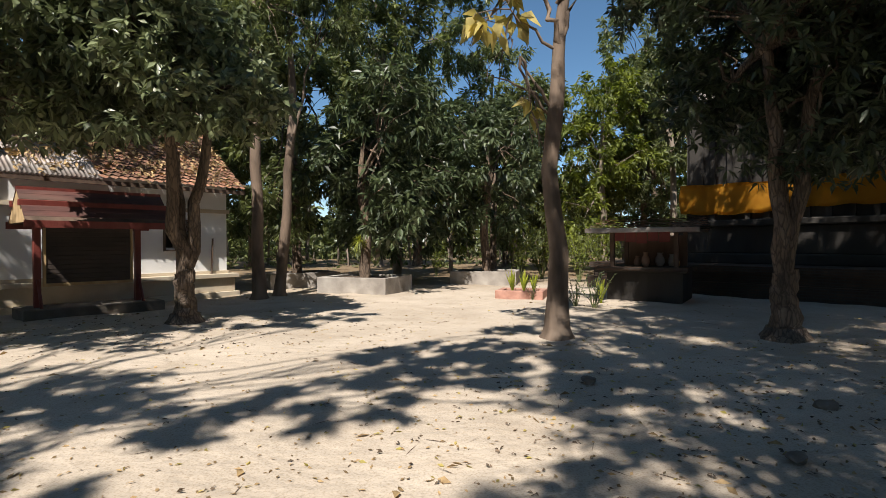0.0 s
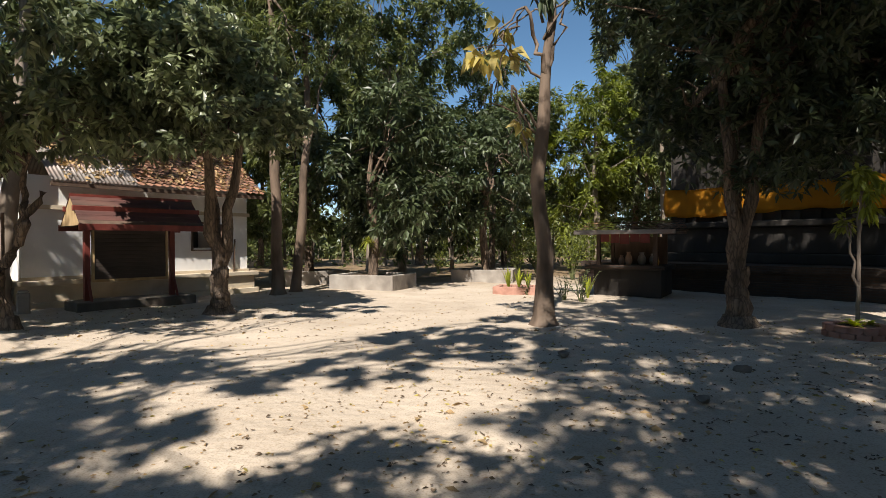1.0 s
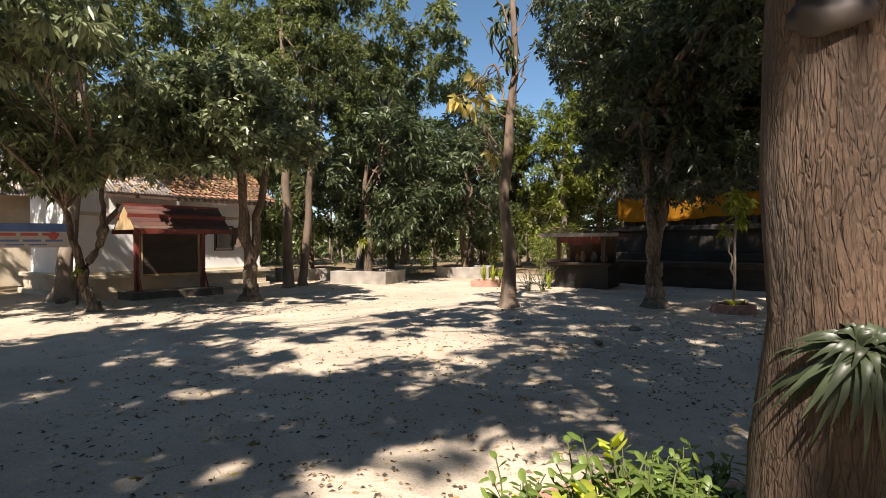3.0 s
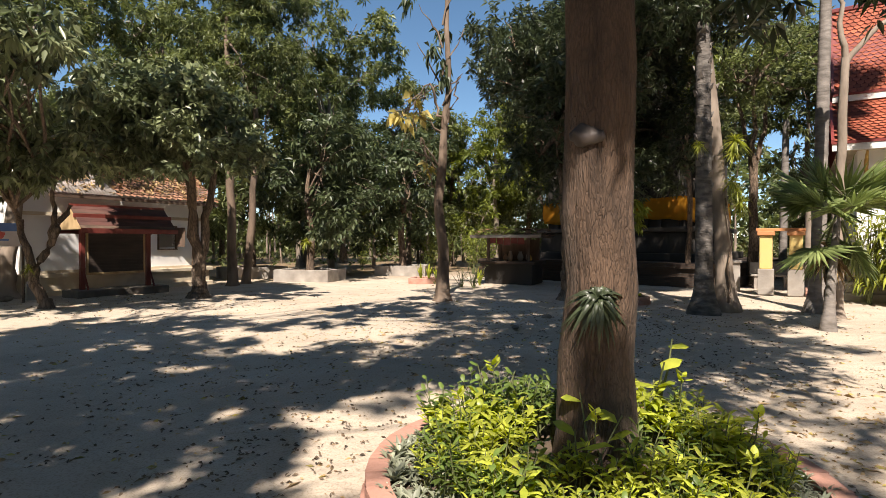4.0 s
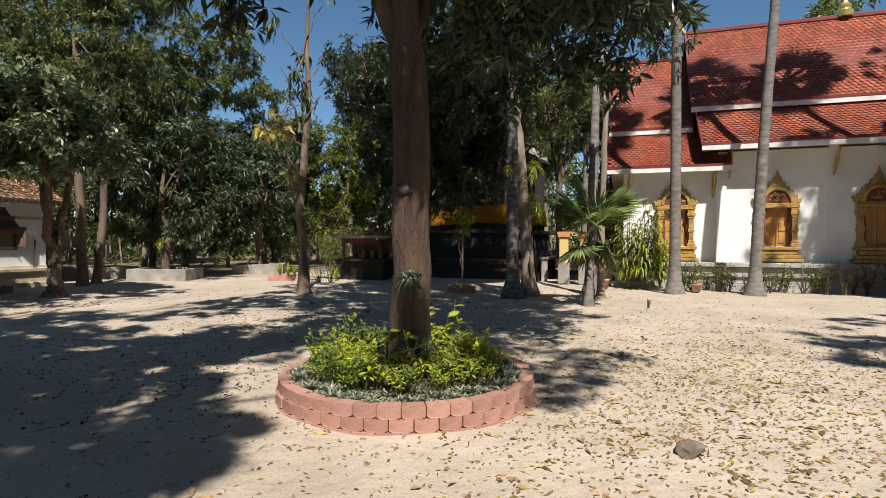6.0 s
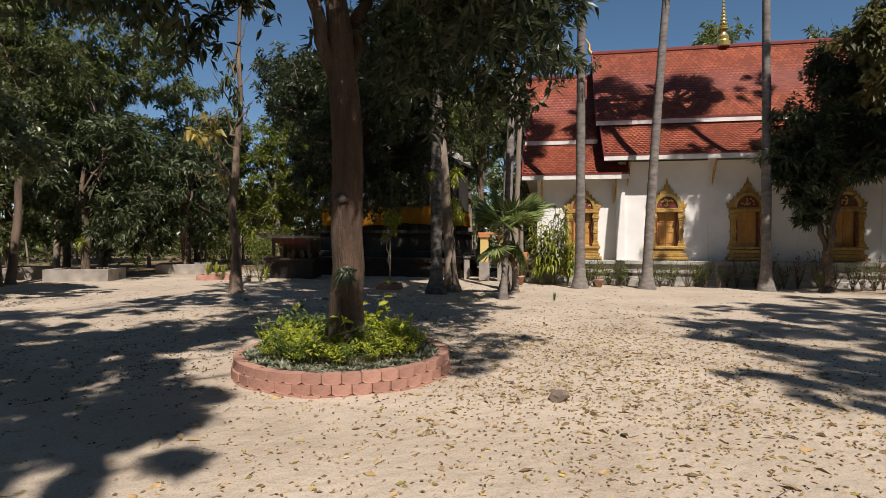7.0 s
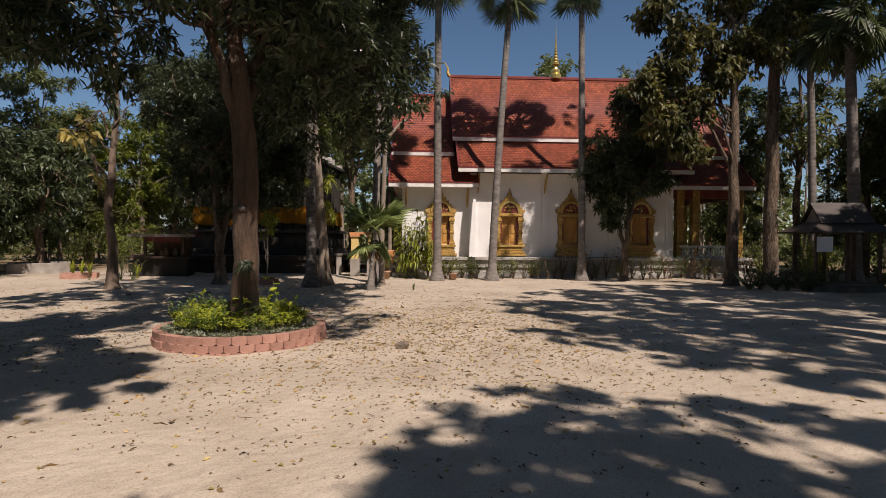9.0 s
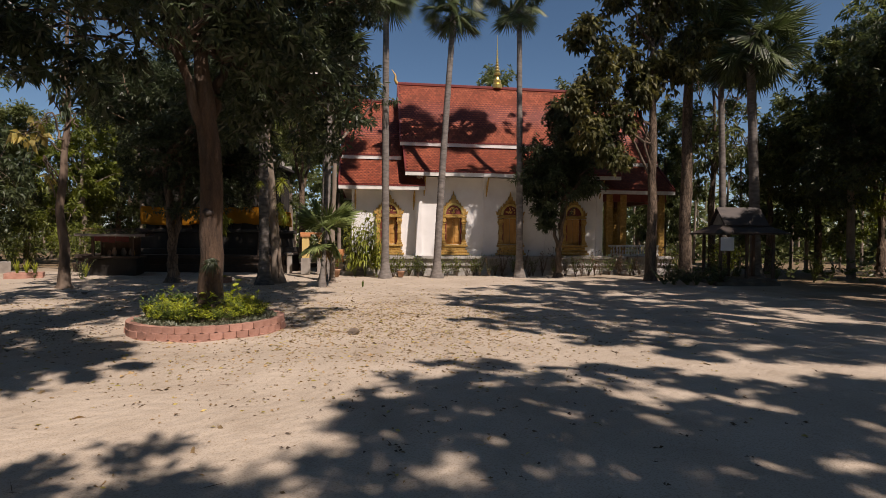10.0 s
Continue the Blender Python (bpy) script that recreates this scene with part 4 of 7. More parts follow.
    # farther house behind
    b = empty("far_house", pose(-17.5, 13.5, 0, 0, 0, 40), "small far house with a grey corrugated roof", "house")
    for row in ((0, 6, 0, 0.2, 0, 3.4), (0, 0.2, 0.2, 5, 0, 3.4), (5.8, 6, 0.2, 5, 0, 3.4), (0.2, 5.8, 4.8, 5, 0, 3.4)):
        part("wall", boxes(row), CREAM_WALL, b)
    part("roof", corrugated(-0.6, 6.6, -0.8, 3.2, 2.5, 5.0), TIN, b)
    part("roof", corrugated(-0.6, 6.6, 5.8, 3.2, 2.5, 5.0), TIN, b)
    part("gable", extruded([(0, 3.4), (5, 3.4), (2.5, 4.8)], 0, 0.1), CREAM_WALL, b, m=pose(0.15, 0, 0, 0, 0, 90))
    part("gable", extruded([(0, 3.4), (5, 3.4), (2.5, 4.8)], 0, 0.1), CREAM_WALL, b, m=pose(6.0, 0, 0, 0, 0, 90))


house()


# ---- roofed notice board ----
def notice_board():
    b = empty("notice_board", pose(-8.12, 10.85, 0, 0, 0, 49), "red timber notice board with a small pitched roof", "notice board")
    for x in (0.0, 1.86):
        part("post", boxes((x - 0.06, x + 0.06, -0.06, 0.06, 0.19, 2.25), bevel=0.008), RED_WOOD, b)
        part("foot", arrays("foot", *tube([(x, -0.34, 0.19), (x, -0.06, 0.75)], (0.03, 0.03), 6), RED_WOOD), RED_WOOD, b)
    f = part("frame", boxes((0.10, 1.76, -0.03, 0.03, 0.60, 0.66), (0.10, 1.76, -0.03, 0.03, 1.80, 1.85), (0.10, 0.15, -0.03, 0.03, 0.66, 1.80), (1.71, 1.76, -0.03, 0.03, 0.66, 1.80)), LIGHT_WOOD, b, "pale timber frame")
    part("backing", boxes((0.15, 1.71, 0.021, 0.035, 0.66, 1.80)), DARK_BOARD, f)
    for k in range(12):
        z = 0.665 + k * 0.0945
        part("slat", boxes((0.152, 1.708, -0.012 - 0.004 * (k % 2), 0.02, z, z + 0.088), bevel=0.006), DARK_BOARD, f)
    r = part("roof", boxes((-0.32, 2.36, -0.03, 0.03, 2.50, 2.60)), RED_WOOD, b, "red boarded roof with a bare timber end")
    for o in (-1, 1):
        for k in range(6):
            y0, z0 = o * (0.72 - k * 0.12), 1.86 + k * 0.115
            y1, z1 = o * (0.72 - (k + 1) * 0.12 - 0.02), 1.86 + (k + 1) * 0.115 + 0.012
            bm = bmesh.new()
            vs = [bm.verts.new(c) for c in ((-0.32, y0, z0), (2.36, y0, z0), (2.36, y1, z1), (-0.32, y1, z1), (-0.32, y0, z0 + 0.022), (2.36, y0, z0 + 0.022), (2.36, y1, z1 + 0.022), (-0.32, y1, z1 + 0.022))]
            for q in ((0, 1, 2, 3), (7, 6, 5, 4), (0, 4, 5, 1), (1, 5, 6, 2), (2, 6, 7, 3), (3, 7, 4, 0)):
                bm.faces.new([vs[i] for i in q])
            bmesh.ops.recalc_face_normals(bm, faces=bm.faces)
            part("plank", bm, DULL_RED if k % 3 else DARK_WOOD, r)
        part("purlin", boxes((-0.36, 2.40, min(o * 0.30, o * 0.37), max(o * 0.30, o * 0.37), 2.20, 2.32), bevel=0.008), RED_WOOD, r)
        part("eave_board", boxes((-0.35, 2.39, o * 0.74 - 0.015, o * 0.74 + 0.015, 1.77, 1.91)), RED_WOOD, r)
    part("end_board", extruded([(-0.70, 1.88), (0.70, 1.88), (0.0, 2.52)], 0, 0.03), LIGHT_WOOD, r, m=pose(-0.28, 0, 0, 0, 0, 90))
    part("end_board", extruded([(-0.70, 1.88), (0.70, 1.88), (0.0, 2.52)], 0, 0.03), LIGHT_WOOD, r, m=pose(2.35, 0, 0, 0, 0, 90))
    part("slab", boxes((-0.32, 2.26, -0.48, 0.48, -0.05, 0.19), bevel=0.02), DARK_CEMENT, b, "dark weathered cement slab")


notice_board()


def banner_sign():
    b = empty("banner_sign", pose(-8.81, 9.3, 0, 0, 0, 25), "faded printed banner on thin posts, unreadable", "sign")
    part("sheet", boxes((-3.3, 0, -0.01, 0.01, 1.42, 2.0)), BANNER, b)
    part("stripe", boxes((-3.3, 0, -0.014, -0.011, 1.80, 2.0)), PRINT_BLUE, b)
    rng = random.Random(4)
    for z, h in ((1.70, 0.07), (1.56, 0.05), (1.47, 0.03)):
        x = -3.1
        while x < -0.5:
            w = rng.uniform(0.12, 0.4)
            part("text_bar", boxes((x, x + w, -0.014, -0.011, z, z + h)), PRINT_RED if h > 0.06 else PRINT_BLUE, b)
            x += w + 0.08
    part("emblem", lathe([(0.10, 0), (0.10, 0.003)], 16), PRINT_RED, b, m=pose(-0.42, -0.0145, 1.70, 90, 0, 0))
    for x in (-3.35, 0.04):
        part("post", arrays("post", *tube([(x, 0.03, 0), (x, 0.03, 2.1)], (0.03, 0.03), 7), DARK_WOOD), DARK_WOOD, b)


banner_sign()


# ---- ring planter of terracotta blocks ----
CENTRE, RING = (0.98, -2.72), 1.33


def ring_planter(cx, cy, radius, count, courses, size, label, low=-0.06, first=0):
    p = empty("ring_planter", pose(cx, cy, 0), label, "planter")
    h = size
    step = math.tau / count
    half = radius * math.tan(step / 2) * 0.985
    depth = 0.13
    bm = bmesh.new()
    # a block with a slightly bowed front whose lower corners are cut away
    outline = [(-0.66, 0.0), (0.66, 0.0), (1.0, 0.15), (1.0, 0.93), (0.97, 0.985), (-0.97, 0.985), (-1.0, 0.93), (-1.0, 0.15)]
    ring = [[bm.verts.new((x * half * k * (1 - y / radius), y - 0.018 * (1 - x * x) * (y < 0.02), z * h)) for x, z in outline] for y, k in ((0.0, 0.975), (0.012, 1.0), (depth, 1.0))]
    for p0, p1 in zip(ring, ring[1:]):
        for i in range(8):
            bm.faces.new((p0[i], p1[i], p1[(i + 1) % 8], p0[(i + 1) % 8]))
    bm.faces.new(ring[0])
    bm.faces.new(ring[-1][::-1])
    bmesh.ops.recalc_face_normals(bm, faces=bm.faces)
    me = bpy.data.meshes.new("block")
    bm.to_mesh(me)
    bm.free()
    me.materials.append(BLOCK)
    rng = random.Random(count)
    for c in range(courses):
        for k in range(count):
            a = (k + 0.5 * (c % 2)) * step
            r = radius + 0.018 * (courses - 1 - c) + rng.uniform(-0.008, 0.008)
            part("block", me, BLOCK, p, m=pose(math.sin(a) * r, -math.cos(a) * r, low + c * h, rng.uniform(-1, 1), rng.uniform(-1, 1), math.degrees(a) + rng.uniform(-1.2, 1.2)))
    top = low + courses * h
    part("soil", lathe([(radius - depth, 0.0), (radius - depth, top - 0.05), (radius * 0.5, top), (0.05, top + 0.03)], 28), SOIL, p, "dark garden soil")
    return p, top


ring_planter(CENTRE[0], CENTRE[1], RING, 40, 3, 0.108, "round planter of stacked terracotta blocks", low=-0.115)
ring_planter(6.34, 6.98, 0.42, 14, 2, 0.10, "small round planter of terracotta blocks", low=-0.02)


def brick_bed(x, y, turn, sx, sy, h, mat, name, label):
    p = empty(name, pose(x, y, 0, 0, 0, turn), label, "planter")
    part("wall", boxes((-sx, sx, -sy, -sy + 0.14, -0.05, h), (-sx, sx, sy - 0.14, sy, -0.05, h), (-sx, -sx + 0.14, -sy + 0.14, sy - 0.14, -0.05, h), (sx - 0.14, sx, -sy + 0.14, sy - 0.14, -0.05, h), bevel=0.012), mat, p)
    part("soil", boxes((-sx + 0.13, sx - 0.13, -sy + 0.13, sy - 0.13, 0, h - 0.06)), SOIL, p)
    return p


brick_bed(-2.35, 16.5, -20, 1.12, 0.95, 0.46, CEMENT, "cement_planter", "weathered square cement tree planter")
brick_bed(-5.0, 18.6, 35, 1.2, 0.9, 0.48, CEMENT, "cement_planter", "weathered square cement tree planter")
brick_bed(1.55, 19.6, -12, 1.15, 0.95, 0.46, CEMENT, "cement_planter", "shaded square cement tree planter")
brick_bed(2.1, 14.5, -18, 0.62, 0.5, 0.20, BLOCK, "brick_planter", "low terracotta planter with upright striped plants")


# ---- trees ----
def mango(x, y, fork, spread, crown_z, crown_h, radius, label, seed, tufts=3200, stem_r=0.19, lean=(0, 0), n=10, leaf=LEAF_MANGO, bark=BARK, length=0.24, width=0.07, lobes=None, per=8, name="mango_tree", group="", inner=0.5, boughs=None):
    """A broad dark-leaved tree that forks low."""
    rng = np.random.default_rng(seed)
    top = (lean[0], lean[1], fork)
    lobes = lobes or heap(rng, (lean[0] * 1.3, lean[1] * 1.3, crown_z), radius, crown_h, n)
    forks = []
    for k in range(3):
        a = math.tau * k / 3 + seed
        forks.append(((top[0], top[1], fork * 0.92), (top[0] + spread * math.cos(a), top[1] + spread * math.sin(a), crown_z - crown_h * 0.25), stem_r * 0.62, stem_r * 0.35))
    return tree(x, y, lobes, [(0, 0, 0), (lean[0] * 0.4, lean[1] * 0.4, fork * 0.5), top], (stem_r * 1.15, stem_r * 0.95, stem_r * 0.9), leaf, bark, label, int(tufts * 1.2), per, length * 0.84, width * 0.9, 0.25, seed, name, forks, 0.05 if boughs else 0.3, inner, group=group, boughs=boughs)


# the tree in the ring planter
tree(CENTRE[0] + 0.01, CENTRE[1] - 0.05,
     [(-2.1, 0.3, 4.8, 1.4, 1.4, 1.0), (1.9, 0.2, 4.5, 1.5, 1.5, 1.1), (1.7, 1.8, 5.4, 1.5, 1.4, 1.1), (0.6, -1.0, 5.1, 1.0, 1.0, 0.7), (1.7, 1.2, 6.6, 1.7, 1.7, 1.3),
      (1.0, -0.9, 7.4, 1.2, 1.2, 1.0), (0.0, -1.6, 5.6, 1.1, 1.1, 0.7), (2.7, -0.2, 4.9, 1.0, 1.0, 0.8), (3.4, 1.6, 5.8, 1.4, 1.4, 1.0), (-2.9, 0.1, 4.9, 0.9, 0.9, 0.6), (-0.7, -0.5, 5.9, 1.4, 1.4, 1.0), (2.4, 0.6, 8.2, 1.6, 1.6, 1.2), (1.4, 1.8, 9.2, 1.6, 1.6, 1.1), (4.2, 0.8, 8.0, 1.2, 1.2, 0.8),
      (3.6, 2.6, 7.4, 1.6, 1.6, 1.0), (4.3, 2.4, 6.4, 1.0, 1.0, 0.7), (2.6, 2.8, 9.6, 1.5, 1.5, 1.0), (4.6, 1.8, 8.6, 1.5, 1.5, 1.0),
      # high and outlying lobes, added above the view to shade the sand
      (1.0, 2.3, 11.2, 1.3, 1.3, 0.9), (-0.1, -6.0, 8.0, 1.25, 0.8, 0.5), (2.4, 3.0, 11.6, 1.5, 1.5, 0.9), (3.9, 2.6, 10.8, 1.4, 1.4, 0.9), (2.0, 2.8, 12.8, 1.5, 1.5, 0.9), (3.2, 4.4, 12.8, 1.4, 1.4, 0.9),
      (1.8, -4.2, 10.0, 0.7, 0.7, 0.5), (2.5, -3.4, 10.0, 0.75, 0.75, 0.5), (3.4, -3.5, 10.1, 0.55, 0.55, 0.4), (3.0, -2.3, 10.0, 0.8, 0.8, 0.5), (1.8, -2.5, 9.9, 0.7, 0.7, 0.5), (1.1, -3.5, 10.0, 0.7, 0.7, 0.5),
      (0.9, -4.2, 8.0, 0.8, 0.8, 0.5), (1.2, -5.4, 8.0, 0.65, 0.65, 0.4), (0.5, -3.6, 8.1, 0.7, 0.7, 0.5), (0.6, -6.2, 8.0, 0.5, 0.5, 0.35),
      (-1.1, 2.6, 7.2, 0.63, 0.63, 0.42), (-0.5, 2.8, 7.6, 0.70, 0.70, 0.45), (-0.8, 3.7, 7.4, 0.70, 0.70, 0.45), (0.0, 2.1, 7.0, 0.63, 0.63, 0.42), (-0.8, 1.5, 7.3, 0.56, 0.56, 0.36), (-1.0, 0.7, 7.1, 0.63, 0.63, 0.42), (-0.3, 0.6, 7.5, 0.63, 0.63, 0.42), (-0.6, 0.3, 7.0, 0.63, 0.63, 0.42), (0.1, 3.6, 7.8, 0.70, 0.70, 0.45), (-0.2, 4.8, 7.2, 0.70, 0.70, 0.45), (0.3, 2.8, 7.4, 0.63, 0.63, 0.42), (-1.4, 0.3, 7.2, 0.49, 0.49, 0.31), (0.6, 4.7, 7.6, 0.70, 0.70, 0.45),
      (-0.5, 5.0, 9.0, 0.70, 0.70, 0.49), (0.5, 5.4, 9.3, 0.75, 0.75, 0.52), (0.3, 4.5, 8.8, 0.65, 0.65, 0.45), (1.4, 6.0, 9.4, 0.80, 0.80, 0.56), (0.5, 6.6, 9.6, 0.80, 0.80, 0.56), (2.0, 5.2, 9.0, 0.80, 0.80, 0.56), (-0.4, 6.2, 9.2, 0.65, 0.65, 0.45), (2.6, 6.2, 9.5, 0.80, 0.80, 0.56), (-1.0, 7.0, 9.6, 0.60, 0.60, 0.42), (1.8, 7.4, 9.8, 0.80, 0.80, 0.56), (0.9, 3.4, 8.0, 0.60, 0.60, 0.42), (1.5, 2.7, 7.6, 0.60, 0.60, 0.42), (1.0, 1.6, 7.4, 0.60, 0.60, 0.42)],
     [(0, 0, 0), (0.0, 0.0, 1.1), (0.0, 0.01, 2.2), (-0.02, 0.04, 3.3), (-0.08, 0.1, 4.4), (-0.14, 0.2, 5.6)], (0.25, 0.202, 0.197, 0.192, 0.15, 0.08), LEAF_MANGO_MID, BARK_RED, "broad mango tree with furrowed reddish bark growing in a ring planter",
     11600, 8, 0.20, 0.058, 0.3, 11, "mango_tree", [((-0.04, 0.05, 3.5), (-0.55, 0.2, 5.0), 0.11, 0.07), ((-0.02, 0.05, 3.2), (0.42, 0.3, 5.0), 0.12, 0.07), ((-0.1, 0.12, 4.5), (0.05, 0.4, 6.2), 0.10, 0.06)], 0.16, rough=0.016, sides=30)
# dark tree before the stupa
# its highest southern lobes are added above the view to shade the stupa
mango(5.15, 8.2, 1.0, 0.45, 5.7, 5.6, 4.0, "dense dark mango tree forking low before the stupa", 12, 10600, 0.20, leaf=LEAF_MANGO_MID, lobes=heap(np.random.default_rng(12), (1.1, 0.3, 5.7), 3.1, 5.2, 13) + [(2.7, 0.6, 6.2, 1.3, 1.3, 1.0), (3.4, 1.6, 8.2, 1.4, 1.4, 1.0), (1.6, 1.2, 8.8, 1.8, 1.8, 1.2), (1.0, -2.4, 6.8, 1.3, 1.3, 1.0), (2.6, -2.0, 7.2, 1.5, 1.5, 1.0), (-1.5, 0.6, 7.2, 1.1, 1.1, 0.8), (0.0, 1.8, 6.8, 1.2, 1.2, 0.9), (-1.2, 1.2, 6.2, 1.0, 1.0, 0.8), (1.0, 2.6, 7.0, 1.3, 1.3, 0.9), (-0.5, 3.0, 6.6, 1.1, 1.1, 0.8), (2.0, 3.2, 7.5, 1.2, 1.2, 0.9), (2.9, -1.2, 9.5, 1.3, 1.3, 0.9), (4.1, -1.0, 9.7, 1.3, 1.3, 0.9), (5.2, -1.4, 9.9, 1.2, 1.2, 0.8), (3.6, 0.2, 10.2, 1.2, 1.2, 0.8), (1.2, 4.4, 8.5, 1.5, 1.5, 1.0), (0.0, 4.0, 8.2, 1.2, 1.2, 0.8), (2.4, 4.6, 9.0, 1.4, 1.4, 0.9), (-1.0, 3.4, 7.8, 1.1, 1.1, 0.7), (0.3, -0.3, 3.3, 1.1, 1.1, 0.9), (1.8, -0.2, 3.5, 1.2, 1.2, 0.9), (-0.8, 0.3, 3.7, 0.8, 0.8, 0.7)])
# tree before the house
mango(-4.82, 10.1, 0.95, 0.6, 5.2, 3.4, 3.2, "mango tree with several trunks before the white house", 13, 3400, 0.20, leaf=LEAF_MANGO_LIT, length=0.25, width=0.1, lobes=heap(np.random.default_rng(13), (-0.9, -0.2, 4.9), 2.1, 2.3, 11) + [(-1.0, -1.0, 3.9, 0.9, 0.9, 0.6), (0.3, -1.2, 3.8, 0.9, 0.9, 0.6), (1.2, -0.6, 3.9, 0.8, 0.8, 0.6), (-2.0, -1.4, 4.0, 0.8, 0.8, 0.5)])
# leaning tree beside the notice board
# its far southern lobes are added out of view to shade the ground
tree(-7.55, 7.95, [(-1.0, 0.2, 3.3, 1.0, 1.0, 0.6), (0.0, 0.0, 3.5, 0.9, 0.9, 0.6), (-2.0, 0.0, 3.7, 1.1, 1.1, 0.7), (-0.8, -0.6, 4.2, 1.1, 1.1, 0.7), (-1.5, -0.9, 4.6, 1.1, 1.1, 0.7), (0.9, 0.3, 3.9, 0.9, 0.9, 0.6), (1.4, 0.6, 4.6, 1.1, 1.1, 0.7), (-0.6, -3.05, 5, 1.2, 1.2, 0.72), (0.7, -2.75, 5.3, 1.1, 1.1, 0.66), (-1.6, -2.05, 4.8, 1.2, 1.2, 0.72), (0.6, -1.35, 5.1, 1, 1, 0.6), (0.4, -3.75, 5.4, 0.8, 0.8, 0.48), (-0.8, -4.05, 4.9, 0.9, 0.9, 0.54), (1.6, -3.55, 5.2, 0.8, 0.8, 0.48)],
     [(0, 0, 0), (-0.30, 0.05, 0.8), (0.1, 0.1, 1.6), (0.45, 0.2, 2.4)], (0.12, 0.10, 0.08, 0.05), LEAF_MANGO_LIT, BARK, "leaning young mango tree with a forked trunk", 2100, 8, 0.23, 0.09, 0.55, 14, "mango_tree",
     [((-0.25, 0.05, 0.8), (-0.75, 0.2, 2.3), 0.09, 0.05), ((0.1, 0.1, 1.6), (0.0, 0.4, 2.9), 0.07, 0.04)])
# slender forest trees by the path
tree(-4.85, 14.3, [(0.2, 0.3, 8.5, 1.6, 1.6, 1.4), (-0.6, 0.5, 10.0, 1.7, 1.7, 1.6), (0.7, 0.6, 11.2, 1.5, 1.5, 1.4), (0.6, -0.5, 7.2, 1.1, 1.1, 0.9)], [(0, 0, 0), (-0.05, 0, 3), (-0.15, 0.1, 6), (-0.2, 0.2, 9.5)], (0.17, 0.14, 0.125, 0.06), LEAF_WOOD, BARK_TEAK, "tall slender tree with a grey straight trunk", 1800, 8, 0.2, 0.055, 0.4, 15, "forest_tree")
tree(-4.55, 15.1, [(0.3, 0.3, 9.5, 1.6, 1.6, 1.4), (1.2, 0.2, 8.0, 1.2, 1.2, 1.0), (0.5, 0.8, 11.0, 1.6, 1.6, 1.4)], [(0, 0, 0), (0.2, 0, 2.5), (0.35, 0.1, 5), (0.3, 0.2, 9)], (0.155, 0.125, 0.11, 0.05), LEAF_WOOD, BARK_TEAK, "tall slender tree with a grey straight trunk", 1500, 8, 0.2, 0.055, 0.4, 16, "forest_tree")
# the slim tree in the middle with a few big yellow leaves
teak = tree(1.75, 8.35, [(-0.9, -0.2, 4.1, 0.28, 0.22, 0.45), (-0.35, -0.2, 3.45, 0.14, 0.14, 0.3), (-0.85, -0.3, 5.0, 0.3, 0.3, 0.4), (-1.2, -0.3, 4.6, 0.4, 0.3, 0.3), (-0.3, -0.2, 2.9, 0.15, 0.15, 0.3)],
     [(0, 0, 0), (0.02, 0, 1.2), (-0.10, 0, 2.4), (-0.02, 0, 3.5), (0.10, 0, 4.6), (0.16, 0.05, 5.6), (0.10, 0.1, 7.4), (0.2, 0.1, 9.6)], (0.18, 0.145, 0.13, 0.115, 0.095, 0.08, 0.06, 0.03), LEAF_YELLOW, BARK_TEAK, "slim pale-barked teak tree with a few large yellowing leaves", 60, 1, 0.27, 0.20, 0.9, 17, "teak_tree",
     [((0.08, 0, 4.4), (-0.35, -0.2, 5.6), 0.05, 0.025), ((0.0, 0, 3.4), (-0.6, -0.3, 4.2), 0.035, 0.012), ((0.1, 0, 4.6), (0.5, 0.1, 5.9), 0.04, 0.015)], 0.12)
rng = np.random.default_rng(170)
at, way = crown_points(rng, [(-0.15, -0.1, 6.3, 0.45, 0.45, 0.5), (0.3, 0.1, 7.4, 0.6, 0.6, 0.6), (-0.4, 0.1, 8.2, 0.7, 0.7, 0.6), (0.5, 0, 9.0, 0.8, 0.8, 0.6), (0.5, 0.1, 5.9, 0.3, 0.3, 0.4), (-0.1, 0.1, 9.9, 0.8, 0.8, 0.6)], 130, 0.1)
v, f = leaves(rng, at, way, 4, 0.26, 0.09, droop=1.3)
part("dark_foliage", arrays("dark_foliage", v, f, LEAF_MANGO), LEAF_MANGO, teak, "drooping dark green leaves")
rng = np.random.default_rng(171)
twigs = [tube(bend((0.0, 0, z), (dx, dy, z + up), 6, 0.1, 0.05, rng), np.linspace(0.03, 0.008, 6), 5) for z, dx, dy, up in ((5.4, -0.7, -0.3, 1.2), (5.9, 0.6, 0.1, 1.3), (6.6, -0.6, 0.2, 1.2), (7.2, 0.6, 0.0, 1.5), (3.3, -1.0, -0.3, 0.6), (4.4, -1.0, -0.3, 0.5), (5.1, 0.5, -0.2, 0.8))]
for tw in twigs:
    part("branch", arrays("branch", *tw, BARK_TEAK, True), BARK_TEAK, teak)
# pale forked tree in the yard
tree(9.2, 3.95, [(1.9, -0.6, 7.4, 0.7, 0.7, 0.5), (-0.4, 0.5, 8.2, 0.8, 0.8, 0.6)], [(0, 0, 0), (0.0, 0, 1.0), (0.08, 0.05, 2.8), (0.25, 0.1, 5.3)], (0.11, 0.10, 0.085, 0.075), LEAF_MANGO, BARK_PALE, "slender pale tree with a forked bare trunk", 130, 6, 0.2, 0.06, 0.5, 18, "forked_tree",
     [((0.25, 0.1, 5.2), (1.3, -0.3, 6.5), 0.06, 0.035), ((0.25, 0.1, 5.2), (0.1, 0.3, 7.4), 0.06, 0.03)], 0.25)
